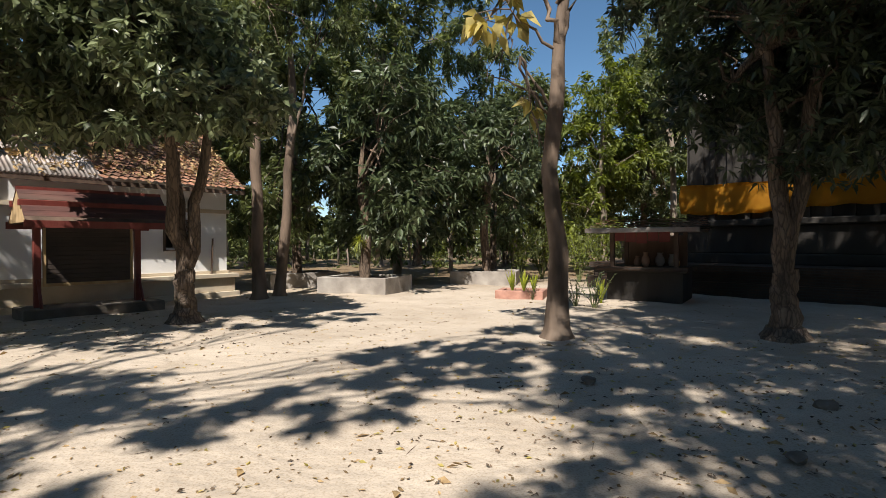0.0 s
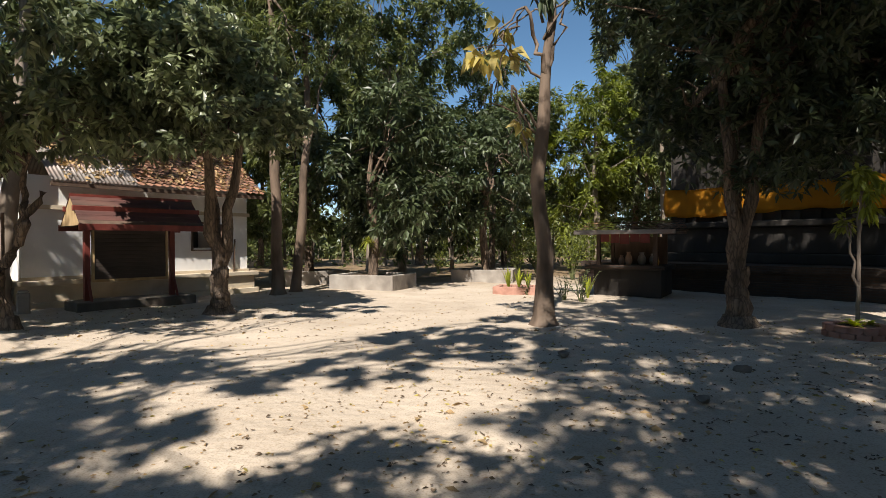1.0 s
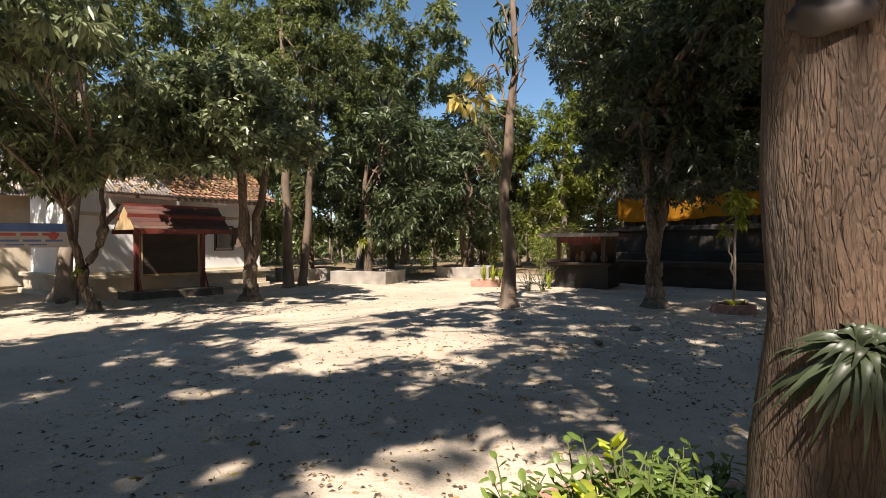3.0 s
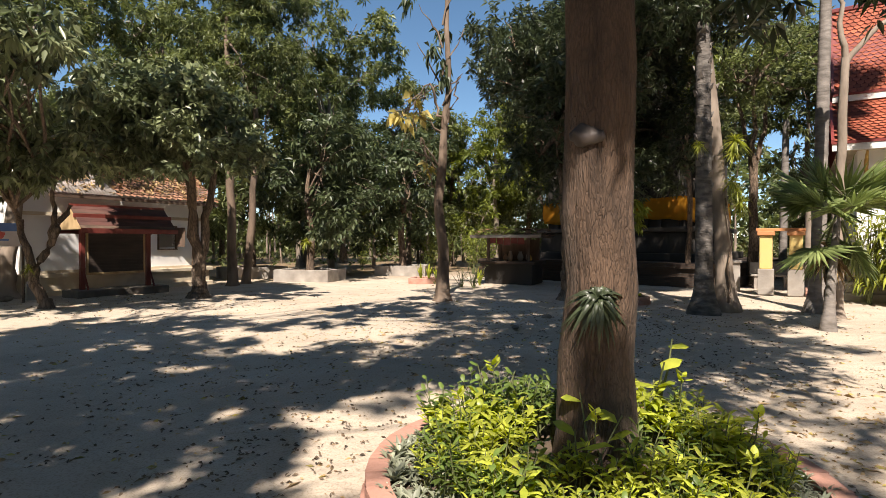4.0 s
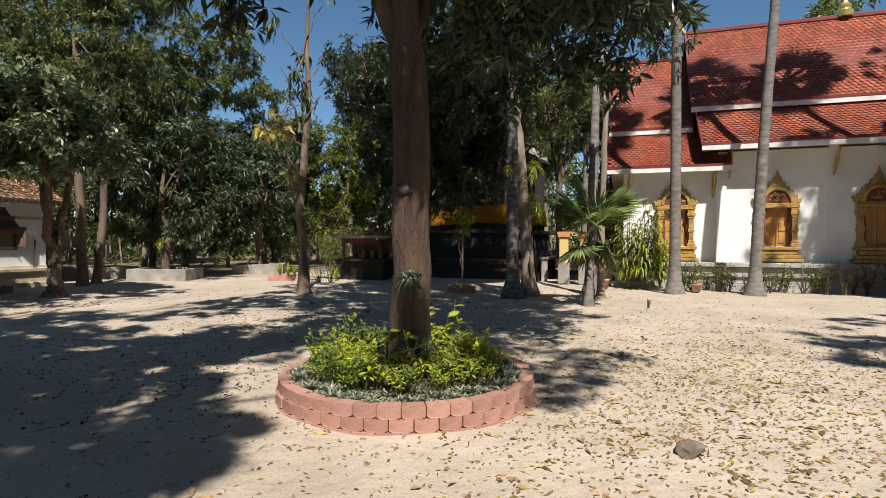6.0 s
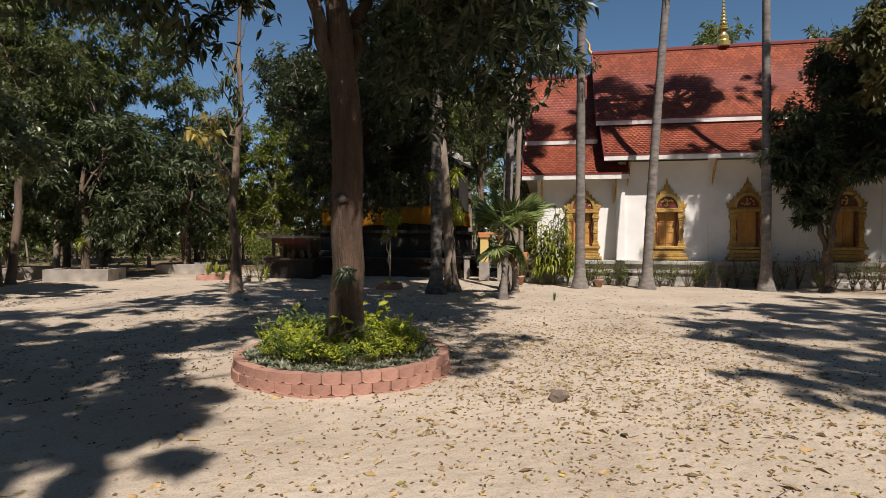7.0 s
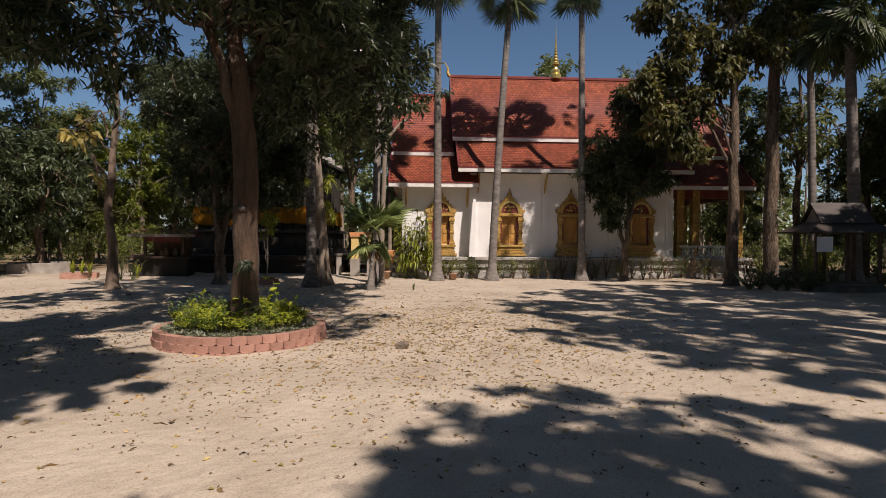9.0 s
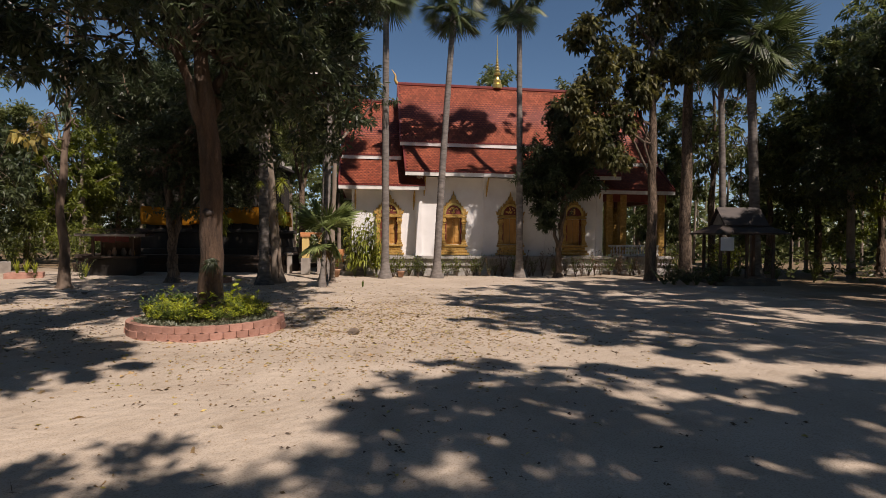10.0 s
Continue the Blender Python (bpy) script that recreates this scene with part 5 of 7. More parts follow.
# shaded tree by the temple
mango(17.95, -0.95, 1.3, 0.5, 4.5, 3.6, 2.4, "dark drooping tree beside the temple wall", 19, 3100, 0.15, inner=0.05, per=9, length=0.26, width=0.07, lobes=[(0.4, -0.3, 7.2, 1.0, 1.0, 0.8), (1.3, -1.1, 6.5, 1.0, 1.0, 0.8), (1.7, -1.6, 5.6, 0.8, 0.8, 0.6), (0.9, -0.8, 8.0, 0.8, 0.8, 0.6), (0.2, -0.2, 6.2, 0.9, 0.9, 0.9), (-0.5, 0.3, 5.3, 1.15, 1.1, 0.9), (0.7, -0.5, 5.1, 1.1, 1.1, 1.0), (-0.3, 0.2, 4.0, 1.1, 1.1, 0.9), (0.8, -0.7, 4.2, 0.8, 0.8, 0.6), (-1.1, 0.7, 4.4, 0.7, 0.7, 0.7), (-0.5, 0.4, 3.1, 0.6, 0.6, 0.6), (-0.4, 0.3, 2.3, 0.5, 0.5, 0.6), (1.6, -1.3, 5.8, 0.7, 0.7, 0.6)])
# yellowing teak by the porch
tree(18.3, -4.9, [(0.9, -0.8, 8.4, 0.8, 0.8, 0.6), (1.4, -1.1, 9.8, 0.9, 0.9, 0.7), (-0.4, 0.2, 7.9, 0.7, 0.7, 0.55), (0.6, -0.5, 11.2, 0.9, 0.9, 0.7), (-2.3, 1.6, 5.8, 0.8, 0.8, 0.65), (-1.8, 1.2, 8.8, 0.9, 0.9, 0.7), (-2.6, 2.0, 7.0, 0.8, 0.8, 0.6), (-1.6, 1.0, 5.0, 0.7, 0.7, 0.55), (-1.0, 0.4, 9.0, 0.9, 0.9, 0.72), (-1.3, 0.9, 6.6, 0.9, 0.9, 0.72), (0.2, 0.3, 10.6, 1.0, 1.0, 0.8), (-2.1, 1.4, 7.8, 0.8, 0.8, 0.64), (0.3, -0.1, 8.8, 0.8, 0.8, 0.64), (-2.4, 1.8, 9.8, 0.8, 0.8, 0.64), (-0.9, 0.3, 7.6, 0.7, 0.7, 0.6), (-0.2, 0.1, 12.0, 0.9, 0.9, 0.72), (-1.6, 1.0, 11.2, 0.8, 0.8, 0.64)], [(0, 0, 0), (0.05, 0, 3), (0, 0, 6), (-0.1, 0, 9.5)], (0.22, 0.18, 0.15, 0.07), LEAF_TEAK, BARK, "teak tree with large yellowing leaves by the porch", 3400, 4, 0.23, 0.13, 0.7, 20, "teak_tree", (), 0.4, 0.15)
tree(20.9, -5.5, [(0.3, 0.2, 10.8, 1.5, 1.5, 1.2), (-0.6, 0, 11.8, 1.4, 1.4, 1.2), (-1.5, -3.4, 14.4, 2.0, 2.0, 1.2), (-3.0, -3.2, 14.0, 1.8, 1.8, 1.1), (0.3, -3.6, 14.4, 1.8, 1.8, 1.1), (-2.2, -4.6, 15.0, 1.6, 1.6, 1.0)], [(0, 0, 0), (0.0, 0, 4), (0.1, 0, 10), (-0.2, -0.8, 13.0)], (0.27, 0.24, 0.16, 0.09), LEAF_WOOD, BARK, "tall dark-trunked tree beyond the porch", 2600, 8, 0.22, 0.06, 0.4, 21, "forest_tree")
mango(25.5, -13.0, 2.6, 0.8, 8.0, 9.0, 3.6, "tall dense dark tree at the yard's edge", 22, 6200, 0.25)
# trees added behind and beside the way, mostly unseen, to shade the sand
for k, (x, y, r, z, h) in enumerate(((-7.2, -1.6, 3.0, 5.6, 4.0), (12.0, -18.5, 3.4, 9.0, 5.0), (18.0, -19.0, 3.4, 9.0, 5.0), (24.0, -19.5, 3.4, 9.0, 5.0),
                                    (14.8, -14.4, 3.4, 10.0, 5.0), (19.5, -14.8, 3.6, 9.5, 6.0), (24.5, -15.0, 3.6, 9.0, 6.0), (29.5, -12.0, 3.4, 9.0, 6.0), (-6.0, -17.0, 3.0, 6.0, 4.0))):
    mango(x, y, 1.8, 0.5, z, h, r, "broad mango tree added to shade the sandy yard", 30 + k, 1700, 0.2, length=0.26, width=0.08)
mango(-4.6, -14.2, 2.0, 0.5, 6.0, 2.4, 2.0, "thin-crowned tree added to shade the sandy yard", 46, 600, 0.16, length=0.26, width=0.08)


def shade_tree(x, y, z, spots, label, seed, dense=170, leaf=LEAF_MANGO, stem_r=0.22, length=0.25, width=0.075):
    """A spreading tree, added out of view, whose boughs stand, seen from the sun, over the given spots of sand (x, y,
    radius) to shade them.
    """
    rng = np.random.default_rng(seed)
    lobes, boughs = [], []
    for gx, gy, r in spots:
        h = z + rng.uniform(-0.5, 0.7)
        x0, y0 = gx + h * SUN_WAY.x / SUN_WAY.z - x, gy + h * SUN_WAY.y / SUN_WAY.z - y
        boughs.append((x0, y0, h, r * 0.6, r * 0.6, r * 0.4))
        for k in range(15):
            a, d, w = k * 2.4 + rng.uniform(-0.6, 0.6), r * 0.95 * math.sqrt((k + 0.3) / 15), r * rng.uniform(0.24, 0.40)
            lobes.append((x0 + d * math.cos(a), y0 + d * math.sin(a), h + rng.uniform(-0.5, 0.5) * r, w, w, w * 0.8))
    mid = np.mean([l[:2] for l in boughs], 0)
    tufts = int(dense * sum(r * r for _, _, r in spots))
    return mango(x, y, 2.2, 0.8, z - 0.8, 1.0, 1.0, label, seed, tufts, stem_r, lobes=lobes, length=length, width=width, lean=(mid[0] * 0.12, mid[1] * 0.12), leaf=leaf, boughs=boughs)


# unseen trees, added only for the shade they throw
shade_tree(-6.5, -1.5, 7.5, [(-5.6, 5.2, 0.9), (-4.3, 5.0, 0.75), (-3.1, 4.8, 0.65), (-5.7, 3.7, 1.0), (-4.4, 3.2, 1.0), (-3.2, 2.9, 0.8), (-2.3, 2.7, 0.65), (-5.2, 1.9, 1.2), (-3.8, 1.5, 1.2), (-2.5, 1.1, 1.1), (-1.3, 1.1, 0.85), (-0.4, 0.7, 0.7), (0.5, 0.4, 0.7), (-1.3, 4.9, 0.8), (-0.3, 5.6, 0.75), (0.4, 6.5, 0.75), (0.7, 7.4, 0.75), (1.4, 7.9, 0.55), (-0.2, 6.7, 0.6), (1.1, 6.0, 0.7), (-2.0, 4.4, 0.5), (-4.9, 4.5, 0.7), (-7.5, 9.6, 0.9), (-6.0, 9.8, 0.9), (-4.5, 9.9, 0.9), (-3.0, 10.2, 0.8), (-8.6, 9.0, 0.8), (-1.8, 10.8, 0.6), (-5.2, 11.0, 0.8), (2.1, 5.3, 0.7), (3.1, 6.4, 0.7), (-0.9, 7.1, 0.5), (0.0, 7.7, 0.55), (1.3, 9.0, 0.6), (-2.6, 12.4, 0.8), (-4.0, 12.6, 0.9)], "wide unseen mango tree added to spread shade over the sandy yard", 141, 205)
shade_tree(-6.8, -4.2, 7.5, [(-0.8, 0.0, 0.8), (-2.2, 0.1, 1.1), (-3.6, 0.0, 1.2), (-1.7, -1.1, 0.95), (-2.9, -1.3, 1.1), (-4.3, -1.6, 1.2)], "wide unseen mango tree added to spread shade over the sandy yard", 146, 300)
shade_tree(-5.5, -6.5, 7.5, [(-1.7, -2.4, 1.0), (-3.2, -2.8, 1.2), (-1.8, -3.5, 1.0), (-2.8, -4.3, 1.1), (-1.7, -4.5, 0.75), (-4.2, -4.2, 1.2), (-3.4, -5.2, 0.6), (-1.2, -2.9, 0.5), (-1.2, -4.0, 0.5), (1.0, -2.6, 0.30), (1.45, -1.0, 0.40)], "wide unseen mango tree added to spread shade over the sandy yard", 142, 330)
shade_tree(0.0, -17.0, 8.0, [(0.6, -9.7, 1.2), (-1.0, -10.1, 1.2), (-2.5, -9.7, 0.9), (1.4, -8.7, 0.7), (0.3, -11.3, 1.3), (1.5, -10.8, 0.8), (-2.0, -11.3, 1.0), (1.8, -12.2, 1.0), (2.5, -11.6, 0.7), (2.5, -9.6, 0.5), (2.8, -10.6, 0.6), (3.4, -12.4, 0.8), (-0.4, -9.0, 0.5), (3.2, -13.3, 1.2), (0.8, -13.0, 1.2), (3.3, -12.0, 0.5), (-0.4, -8.9, 0.5), (0.3, -8.7, 0.6), (1.7, -8.3, 0.5)], "wide unseen mango tree added behind to shade the sandy yard", 143, 270)
shade_tree(8.5, -15.5, 10.0, [(5.4, -6.2, 0.8), (6.7, -6.3, 1.2), (7.4, -4.2, 1.0), (6.0, -8.4, 1.0), (7.5, -8.0, 1.3), (9.0, -7.0, 1.4), (7.0, -10.5, 1.3), (8.6, -9.6, 1.4), (8.0, -12.6, 1.5), (10.5, -9.0, 1.4), (6.3, -12.0, 1.1), (5.0, -7.6, 0.55), (5.3, -9.4, 0.7), (5.6, -10.8, 0.8), (4.6, -8.6, 0.45), (4.5, -10.2, 0.5)], "tall wide unseen mango tree added behind to shade the sandy yard", 144, 290)
shade_tree(14.5, -16.5, 10.0, [(8.7, -3.0, 0.9), (9.6, -4.7, 1.3), (11.0, -6.6, 1.4), (11.5, -4.1, 1.3), (12.5, -2.3, 1.0), (13.5, -5.0, 1.5), (13.0, -8.0, 1.5), (11.0, -1.7, 0.6), (15.0, -3.0, 1.3), (15.8, -6.0, 1.5), (17.0, -8.0, 1.6), (19.2, -7.0, 1.6), (16.5, -10.5, 1.5), (13.6, -10.6, 1.4), (12.0, -12.2, 1.4), (19.2, -10.0, 1.6), (21.2, -8.8, 1.6), (17.8, -4.6, 1.3)], "tall wide unseen mango tree added behind to shade the sandy yard", 145, 260)
# added high up to shade the planter tree's crown and the sand
shade_tree(-6.5, -9.0, 14.0, [(0.5, 0.5, 1.0), (2.0, 0.8, 1.1), (3.4, 1.2, 1.1), (1.2, 2.2, 1.0), (2.8, 2.6, 1.1), (4.2, 2.8, 1.0), (0.2, -0.8, 0.8), (1.6, -0.7, 0.9), (3.0, -0.2, 0.9), (4.5, 1.3, 0.8)], "tall unseen high-crowned tree added behind the yard for shade", 149, 55, stem_r=0.3)
# added to shade the temple's wall and roof
shade_tree(16.0, -18.5, 16.0, [(16.6, 4.6, 0.9), (17.3, 5.9, 0.9), (18.2, 3.4, 1.0), (18.6, 4.9, 0.9), (19.2, 2.6, 0.8), (19.6, 4.2, 0.8), (20.9, 8.6, 1.3)], "tall unseen high-crowned tree added behind the yard for shade", 150, 110, stem_r=0.3)
mango(13.2, 11.4, 4.2, 0.6, 7.8, 4.0, 2.8, "leafy tree standing between stupa and temple", 48, 1000, 0.15, leaf=LEAF_WOOD, n=10)

tree(10.7, 11.4, [(0.0, 0.0, 7.3, 1.0, 1.0, 0.9), (0.1, -0.2, 8.7, 1.1, 1.1, 0.9), (-0.3, 0.1, 6.1, 0.7, 0.7, 0.6), (-0.9, 0.3, 8.2, 0.8, 0.8, 0.7), (0.5, 0.2, 9.9, 0.9, 0.9, 0.7)], [(0, 0, 0), (0.1, 0, 2.5), (0, 0.1, 5), (0.05, 0, 8.5)], (0.10, 0.085, 0.07, 0.03), LEAF_LIGHT, BARK, "slim tree with sunlit yellow-green leaves beside the stupa", 650, 7, 0.2, 0.07, 0.4, 147, "forest_tree")

# ---- palms ----
def fan(rng, length, n=26, spread=118, fold=0.025):
    """One fan leaf: stalk along +x, stiff narrow blades in a pleated fan, split half-way down."""
    vs, fs = [], []
    for i in range(n):
        a = math.radians(-spread + 2 * spread * i / (n - 1) + rng.uniform(-2, 2))
        d = np.array([math.cos(a), math.sin(a), 0.25 * math.cos(a) ** 2 - 0.10])
        s = np.array([-math.sin(a), math.cos(a), 0])
        ln = length * (1 - 0.25 * abs(a) / math.pi) * rng.uniform(0.9, 1.08)
        w = ln * math.tan(math.radians(spread / (n - 1))) * (0.36 if n > 24 else 0.50)
        k = len(vs)
        drop = rng.uniform(0.03, 0.16) * ln
        vs += [np.zeros(3), d * ln * 0.5 + s * w + [0, 0, -fold], d * ln * 0.52 + [0, 0, fold], d * ln * 0.5 - s * w + [0, 0, -fold], d * ln - [0, 0, drop]]
        fs += [(k, k + 1, k + 2), (k, k + 2, k + 3), (k + 1, k + 4, k + 2), (k + 2, k + 4, k + 3)]
    return np.array(vs), np.array(fs)


def palm(x, y, height, lean, r, label, seed, count=26, stalk=0.9, blade=0.95, boots=0, name="sugar_palm", skirt=8, low=False, leaf=LEAF_PALM_BACKLIT, bark=BARK_PALM):
    rng = np.random.default_rng(seed)
    p = empty(name, pose(x, y, 0), label, "palm")
    n = max(12, int(height / 0.10))
    t = np.linspace(0, 1, n)
    line = np.stack([lean[0] * t ** 1.3, lean[1] * t ** 1.3, height * t], -1)
    rad = r * (0.74 + 1.0 * np.exp(-t * height / 0.30) + 0.10 * np.cos(t * 3)) * (1 + rng.normal(0, 0.018, n))
    line[0, 2] = -0.12
    part("trunk", arrays("trunk", *tube(line, rad, 14, 0.015, seed), bark, True), bark, p)
    if boots:
        bm = bmesh.new()
        vs = [bm.verts.new(c) for c in ((0, -0.07, 0), (0, 0.07, 0), (0.055, 0.03, 0.13), (0.055, -0.03, 0.13), (-0.03, 0, 0.10))]
        for q in ((0, 1, 2, 3), (1, 4, 2), (0, 3, 4), (3, 2, 4)):
            bm.faces.new([vs[i] for i in q])
        me = bpy.data.meshes.new("leaf_base")
        bm.to_mesh(me)
        bm.free()
        me.materials.append(BARK_PALM)
        for k in range(boots):
            f = 0.30 + 0.62 * k / boots
            a = k * 2.4 + rng.uniform(-0.3, 0.3)
            part("leaf_base", me, BARK_PALM, p, m=pose(lean[0] * f ** 1.3 + math.cos(a) * r * 0.78, lean[1] * f ** 1.3 + math.sin(a) * r * 0.78, height * f, 0, 0, math.degrees(a)))
    head = Vector((lean[0], lean[1], height))
    stalks, blades = [], []
    for k in range(count + skirt):
        dead = k >= count
        el = rng.uniform(-70, -40) if dead else math.degrees(math.asin(rng.uniform(-0.12, 0.97))) if low else math.degrees(math.asin(rng.uniform(-0.45, 0.99)))
        az = k * 137.5 + rng.uniform(-15, 15)
        ln = stalk * rng.uniform(0.8, 1.15)
        m = Matrix.Rotation(radians(az), 3, "Z") @ Matrix.Rotation(radians(-el), 3, "Y")
        tip = head + m @ Vector((ln, 0, 0)) - Vector((0, 0, 0.12 * ln))
        stalks.append(tube(bend(head, tip, 5, 0.06), np.linspace(0.028, 0.014, 5), 5))
        v, f = fan(rng, blade * rng.uniform(0.85, 1.1), *((24, 100) if low else (26, 118)))
        tilt = m @ Matrix.Rotation(radians(rng.uniform(-40, 40) if low else rng.uniform(-75, 75)), 3, "X") @ Matrix.Rotation(radians(rng.uniform(-25, 25)), 3, "Y")
        blades.append((v @ np.array(tilt).T + np.array(tip), f))
    part("stalk", arrays("stalk", *joined(stalks), STEM), STEM, p)
    part("frond", arrays("frond", *joined(blades), leaf), leaf, p)
    return p


palm(7.0, 5.05, 9.0, (0.3, 0.6), 0.21, "tall palm with a dark swollen foot and rough leaf bases", 51, boots=46, bark=BARK_PALM_DARK)
palm(7.75, 5.35, 8.2, (-0.5, 0.5), 0.205, "leaning pale-trunked palm overgrown with ferns", 52, boots=10, bark=BARK_PALE)
palm(9.5, 4.75, 9.6, (0.7, 0.5), 0.17, "tall smooth grey palm behind the fan palm", 53)
palm(11.9, 3.85, 12.0, (-0.35, -0.35), 0.19, "tall grey ringed palm before the temple", 54)
palm(14.0, 2.80, 12.0, (0.75, -0.30), 0.19, "tall grey ringed palm before the temple", 55)
palm(16.55, 0.2, 12.4, (0.1, 0.2), 0.175, "tall grey ringed palm before the temple", 56)
palm(22.0, -8.0, 10.3, (-0.4, 0.3), 0.25, "tall dark palm with a full crown of fans", 57, 40, 1.3, 1.35, skirt=18)
palm(24.5, -6.2, 10.5, (0.2, 0.3), 0.2, "tall dark palm at the yard's edge", 58)
palm(19.8, 12.5, 8.0, (0.2, 0.0), 0.2, "far palm behind the temple yard", 59)
palm(17.0, 14.5, 9.0, (0.2, 0.0), 0.18, "far palm behind the temple yard", 60)
palm(7.6, 2.5, 2.0, (0.28, 0.10), 0.085, "low fan palm spreading broad pleated leaves", 61, 16, 0.62, 0.80, name="fan_palm", skirt=4, low=True, leaf=LEAF_FAN)
tree(7.85, 2.75, [(0.1, 0.1, 1.3, 0.1, 0.1, 0.15)], [(0, 0, 0), (0.05, 0.02, 0.6), (0.0, 0.0, 1.25)], (0.09, 0.085, 0.06), LEAF_DRY, BARK, "dead stump hung with dry leaf bases", 30, 2, 0.3, 0.05, 1.2, 62, "dead_stump", (), 0.2, category="stump")


# ---- woods all round ----
def wood_kind(seed, height, radius, leaf, bark, label, tufts, per=7, length=0.29, width=0.095, start=0.35):
    rng = np.random.default_rng(seed)
    lobes = []
    for k in range(11):
        f = start + (1 - start) * rng.uniform(0, 1)
        a, s = rng.uniform(0, 6.28), rng.uniform(0.2, 0.75)
        w = radius * rng.uniform(0.36, 0.6) * (1.15 - 0.5 * abs(f - 0.6))
        lobes.append((math.cos(a) * radius * s, math.sin(a) * radius * s, height * f * 0.92, w, w, w * 0.8))
    return tree(0, 0, lobes, [(0, 0, 0), (0.1, 0.05, height * 0.3), (-0.1, 0.1, height * 0.55), (0.05, 0, height * 0.8)], (0.17, 0.13, 0.10, 0.05), leaf, bark, label, tufts, per, length, width, 0.4, seed, "forest_tree", group="woods round the yard")


kinds = [wood_kind(71, 11.0, 3.0, LEAF_WOOD, BARK, "tall leafy forest tree with a thin dark trunk", 1500),
         wood_kind(72, 9.0, 2.7, LEAF_WOOD, BARK, "leafy forest tree with a thin dark trunk", 1300, start=0.28),
         wood_kind(73, 9.5, 3.1, LEAF_LIGHT, BARK_PALE, "sunlit yellow-green forest tree", 1500, start=0.25),
         wood_kind(74, 12.5, 3.2, LEAF_WOOD, BARK_PALE, "tall forest tree with a pale trunk and high crown", 1500, start=0.42),
         wood_kind(75, 6.0, 2.4, LEAF_MANGO, BARK, "dark low-branched mango tree at the wood's edge", 1400, start=0.38)]
# named places first: kind, x, y, turn, size
PLACES = [(4, -2.4, 16.5, 30, 1.0), (1, -5.0, 18.6, 80, 1.0), (4, 1.6, 19.6, 140, 1.1), (0, 2.3, 25.3, 10, 1.05), (2, 7.4, 25.0, 70, 1.0), (1, 10.2, 27.5, 200, 1.1), (1, 5.4, 28.5, 120, 1.05),
          (3, -1.8, 21.5, 40, 1.05), (0, -8.6, 18.5, 0, 1.1), (1, -3.4, 24.0, 300, 1.0), (3, -12.5, 15.5, 50, 1.0), (0, -14.0, 10.5, 100, 1.0), (1, -12.5, 6.0, 190, 1.1), (4, -13.2, 8.4, 20, 0.9),
          (0, 17.5, 20.5, 0, 1.0), (3, 18.5, 14.8, 40, 0.85), (1, 20.6, 13.2, 100, 0.8), (1, 24.0, 13.0, 90, 0.85), (3, 27.0, 19.0, 20, 0.75), (1, 21.0, 17.6, 50, 0.66), (0, 30.0, 24.0, 70, 0.8), (1, 25.0, 22.0, 10, 0.7), (0, 25.5, 7.0, 10, 1.1), (0, 28.5, 3.5, 160, 1.1), (1, 29.0, -2.0, 210, 0.9), (1, 28.0, -7.5, 240, 1.0), (3, 26.5, -11.0, 20, 1.0),
          (0, 27.5, -5.0, 100, 1.1), (1, 29.5, -9.5, 10, 1.1), (0, 31.0, -13.5, 75, 1.1), (1, 25.0, -16.0, 75, 1.0), (0, 18.0, -17.0, 15, 1.0)]
rng = random.Random(5)
for k, (x, y) in enumerate([(-24 + 4.6 * (i % 11) + rng.uniform(-1.7, 1.7), 27.5 + 5.2 * (i // 11) + rng.uniform(-1.8, 1.8)) for i in range(33)]):
    PLACES.append((rng.choice((0, 1, 3, 1, 0, 2)), x, y, rng.uniform(0, 360), rng.uniform(0.55, 0.7) if 0.0 < x / y < 0.36 else rng.uniform(0.95, 1.3)))
for i in range(26):
    a = radians(-150 + 12.0 * i) if i < 14 else radians(18 + 4.5 * (i - 14))
    d = rng.uniform(27, 36) if i < 14 else rng.uniform(34, 46)
    if i >= 14 and 40 < math.degrees(a) < 58:
        continue
    PLACES.append((rng.choice((0, 1, 3, 2)), 3 + d * math.cos(a), -2 + d * math.sin(a), rng.uniform(0, 360), rng.uniform(0.85, 1.2)))
for k, (kind, x, y, turn, size) in enumerate(PLACES):
    ob = kinds[kind] if kind in [p[0] for p in PLACES[:k]] else None
    c = copy_thing(kinds[kind], pose(x, y, 0, 0, 0, turn) @ Matrix.Scale(size, 4)) if ob is not None else kinds[kind]
    c.matrix_basis = pose(x, y, 0, 0, 0, turn) @ Matrix.Scale(size, 4)


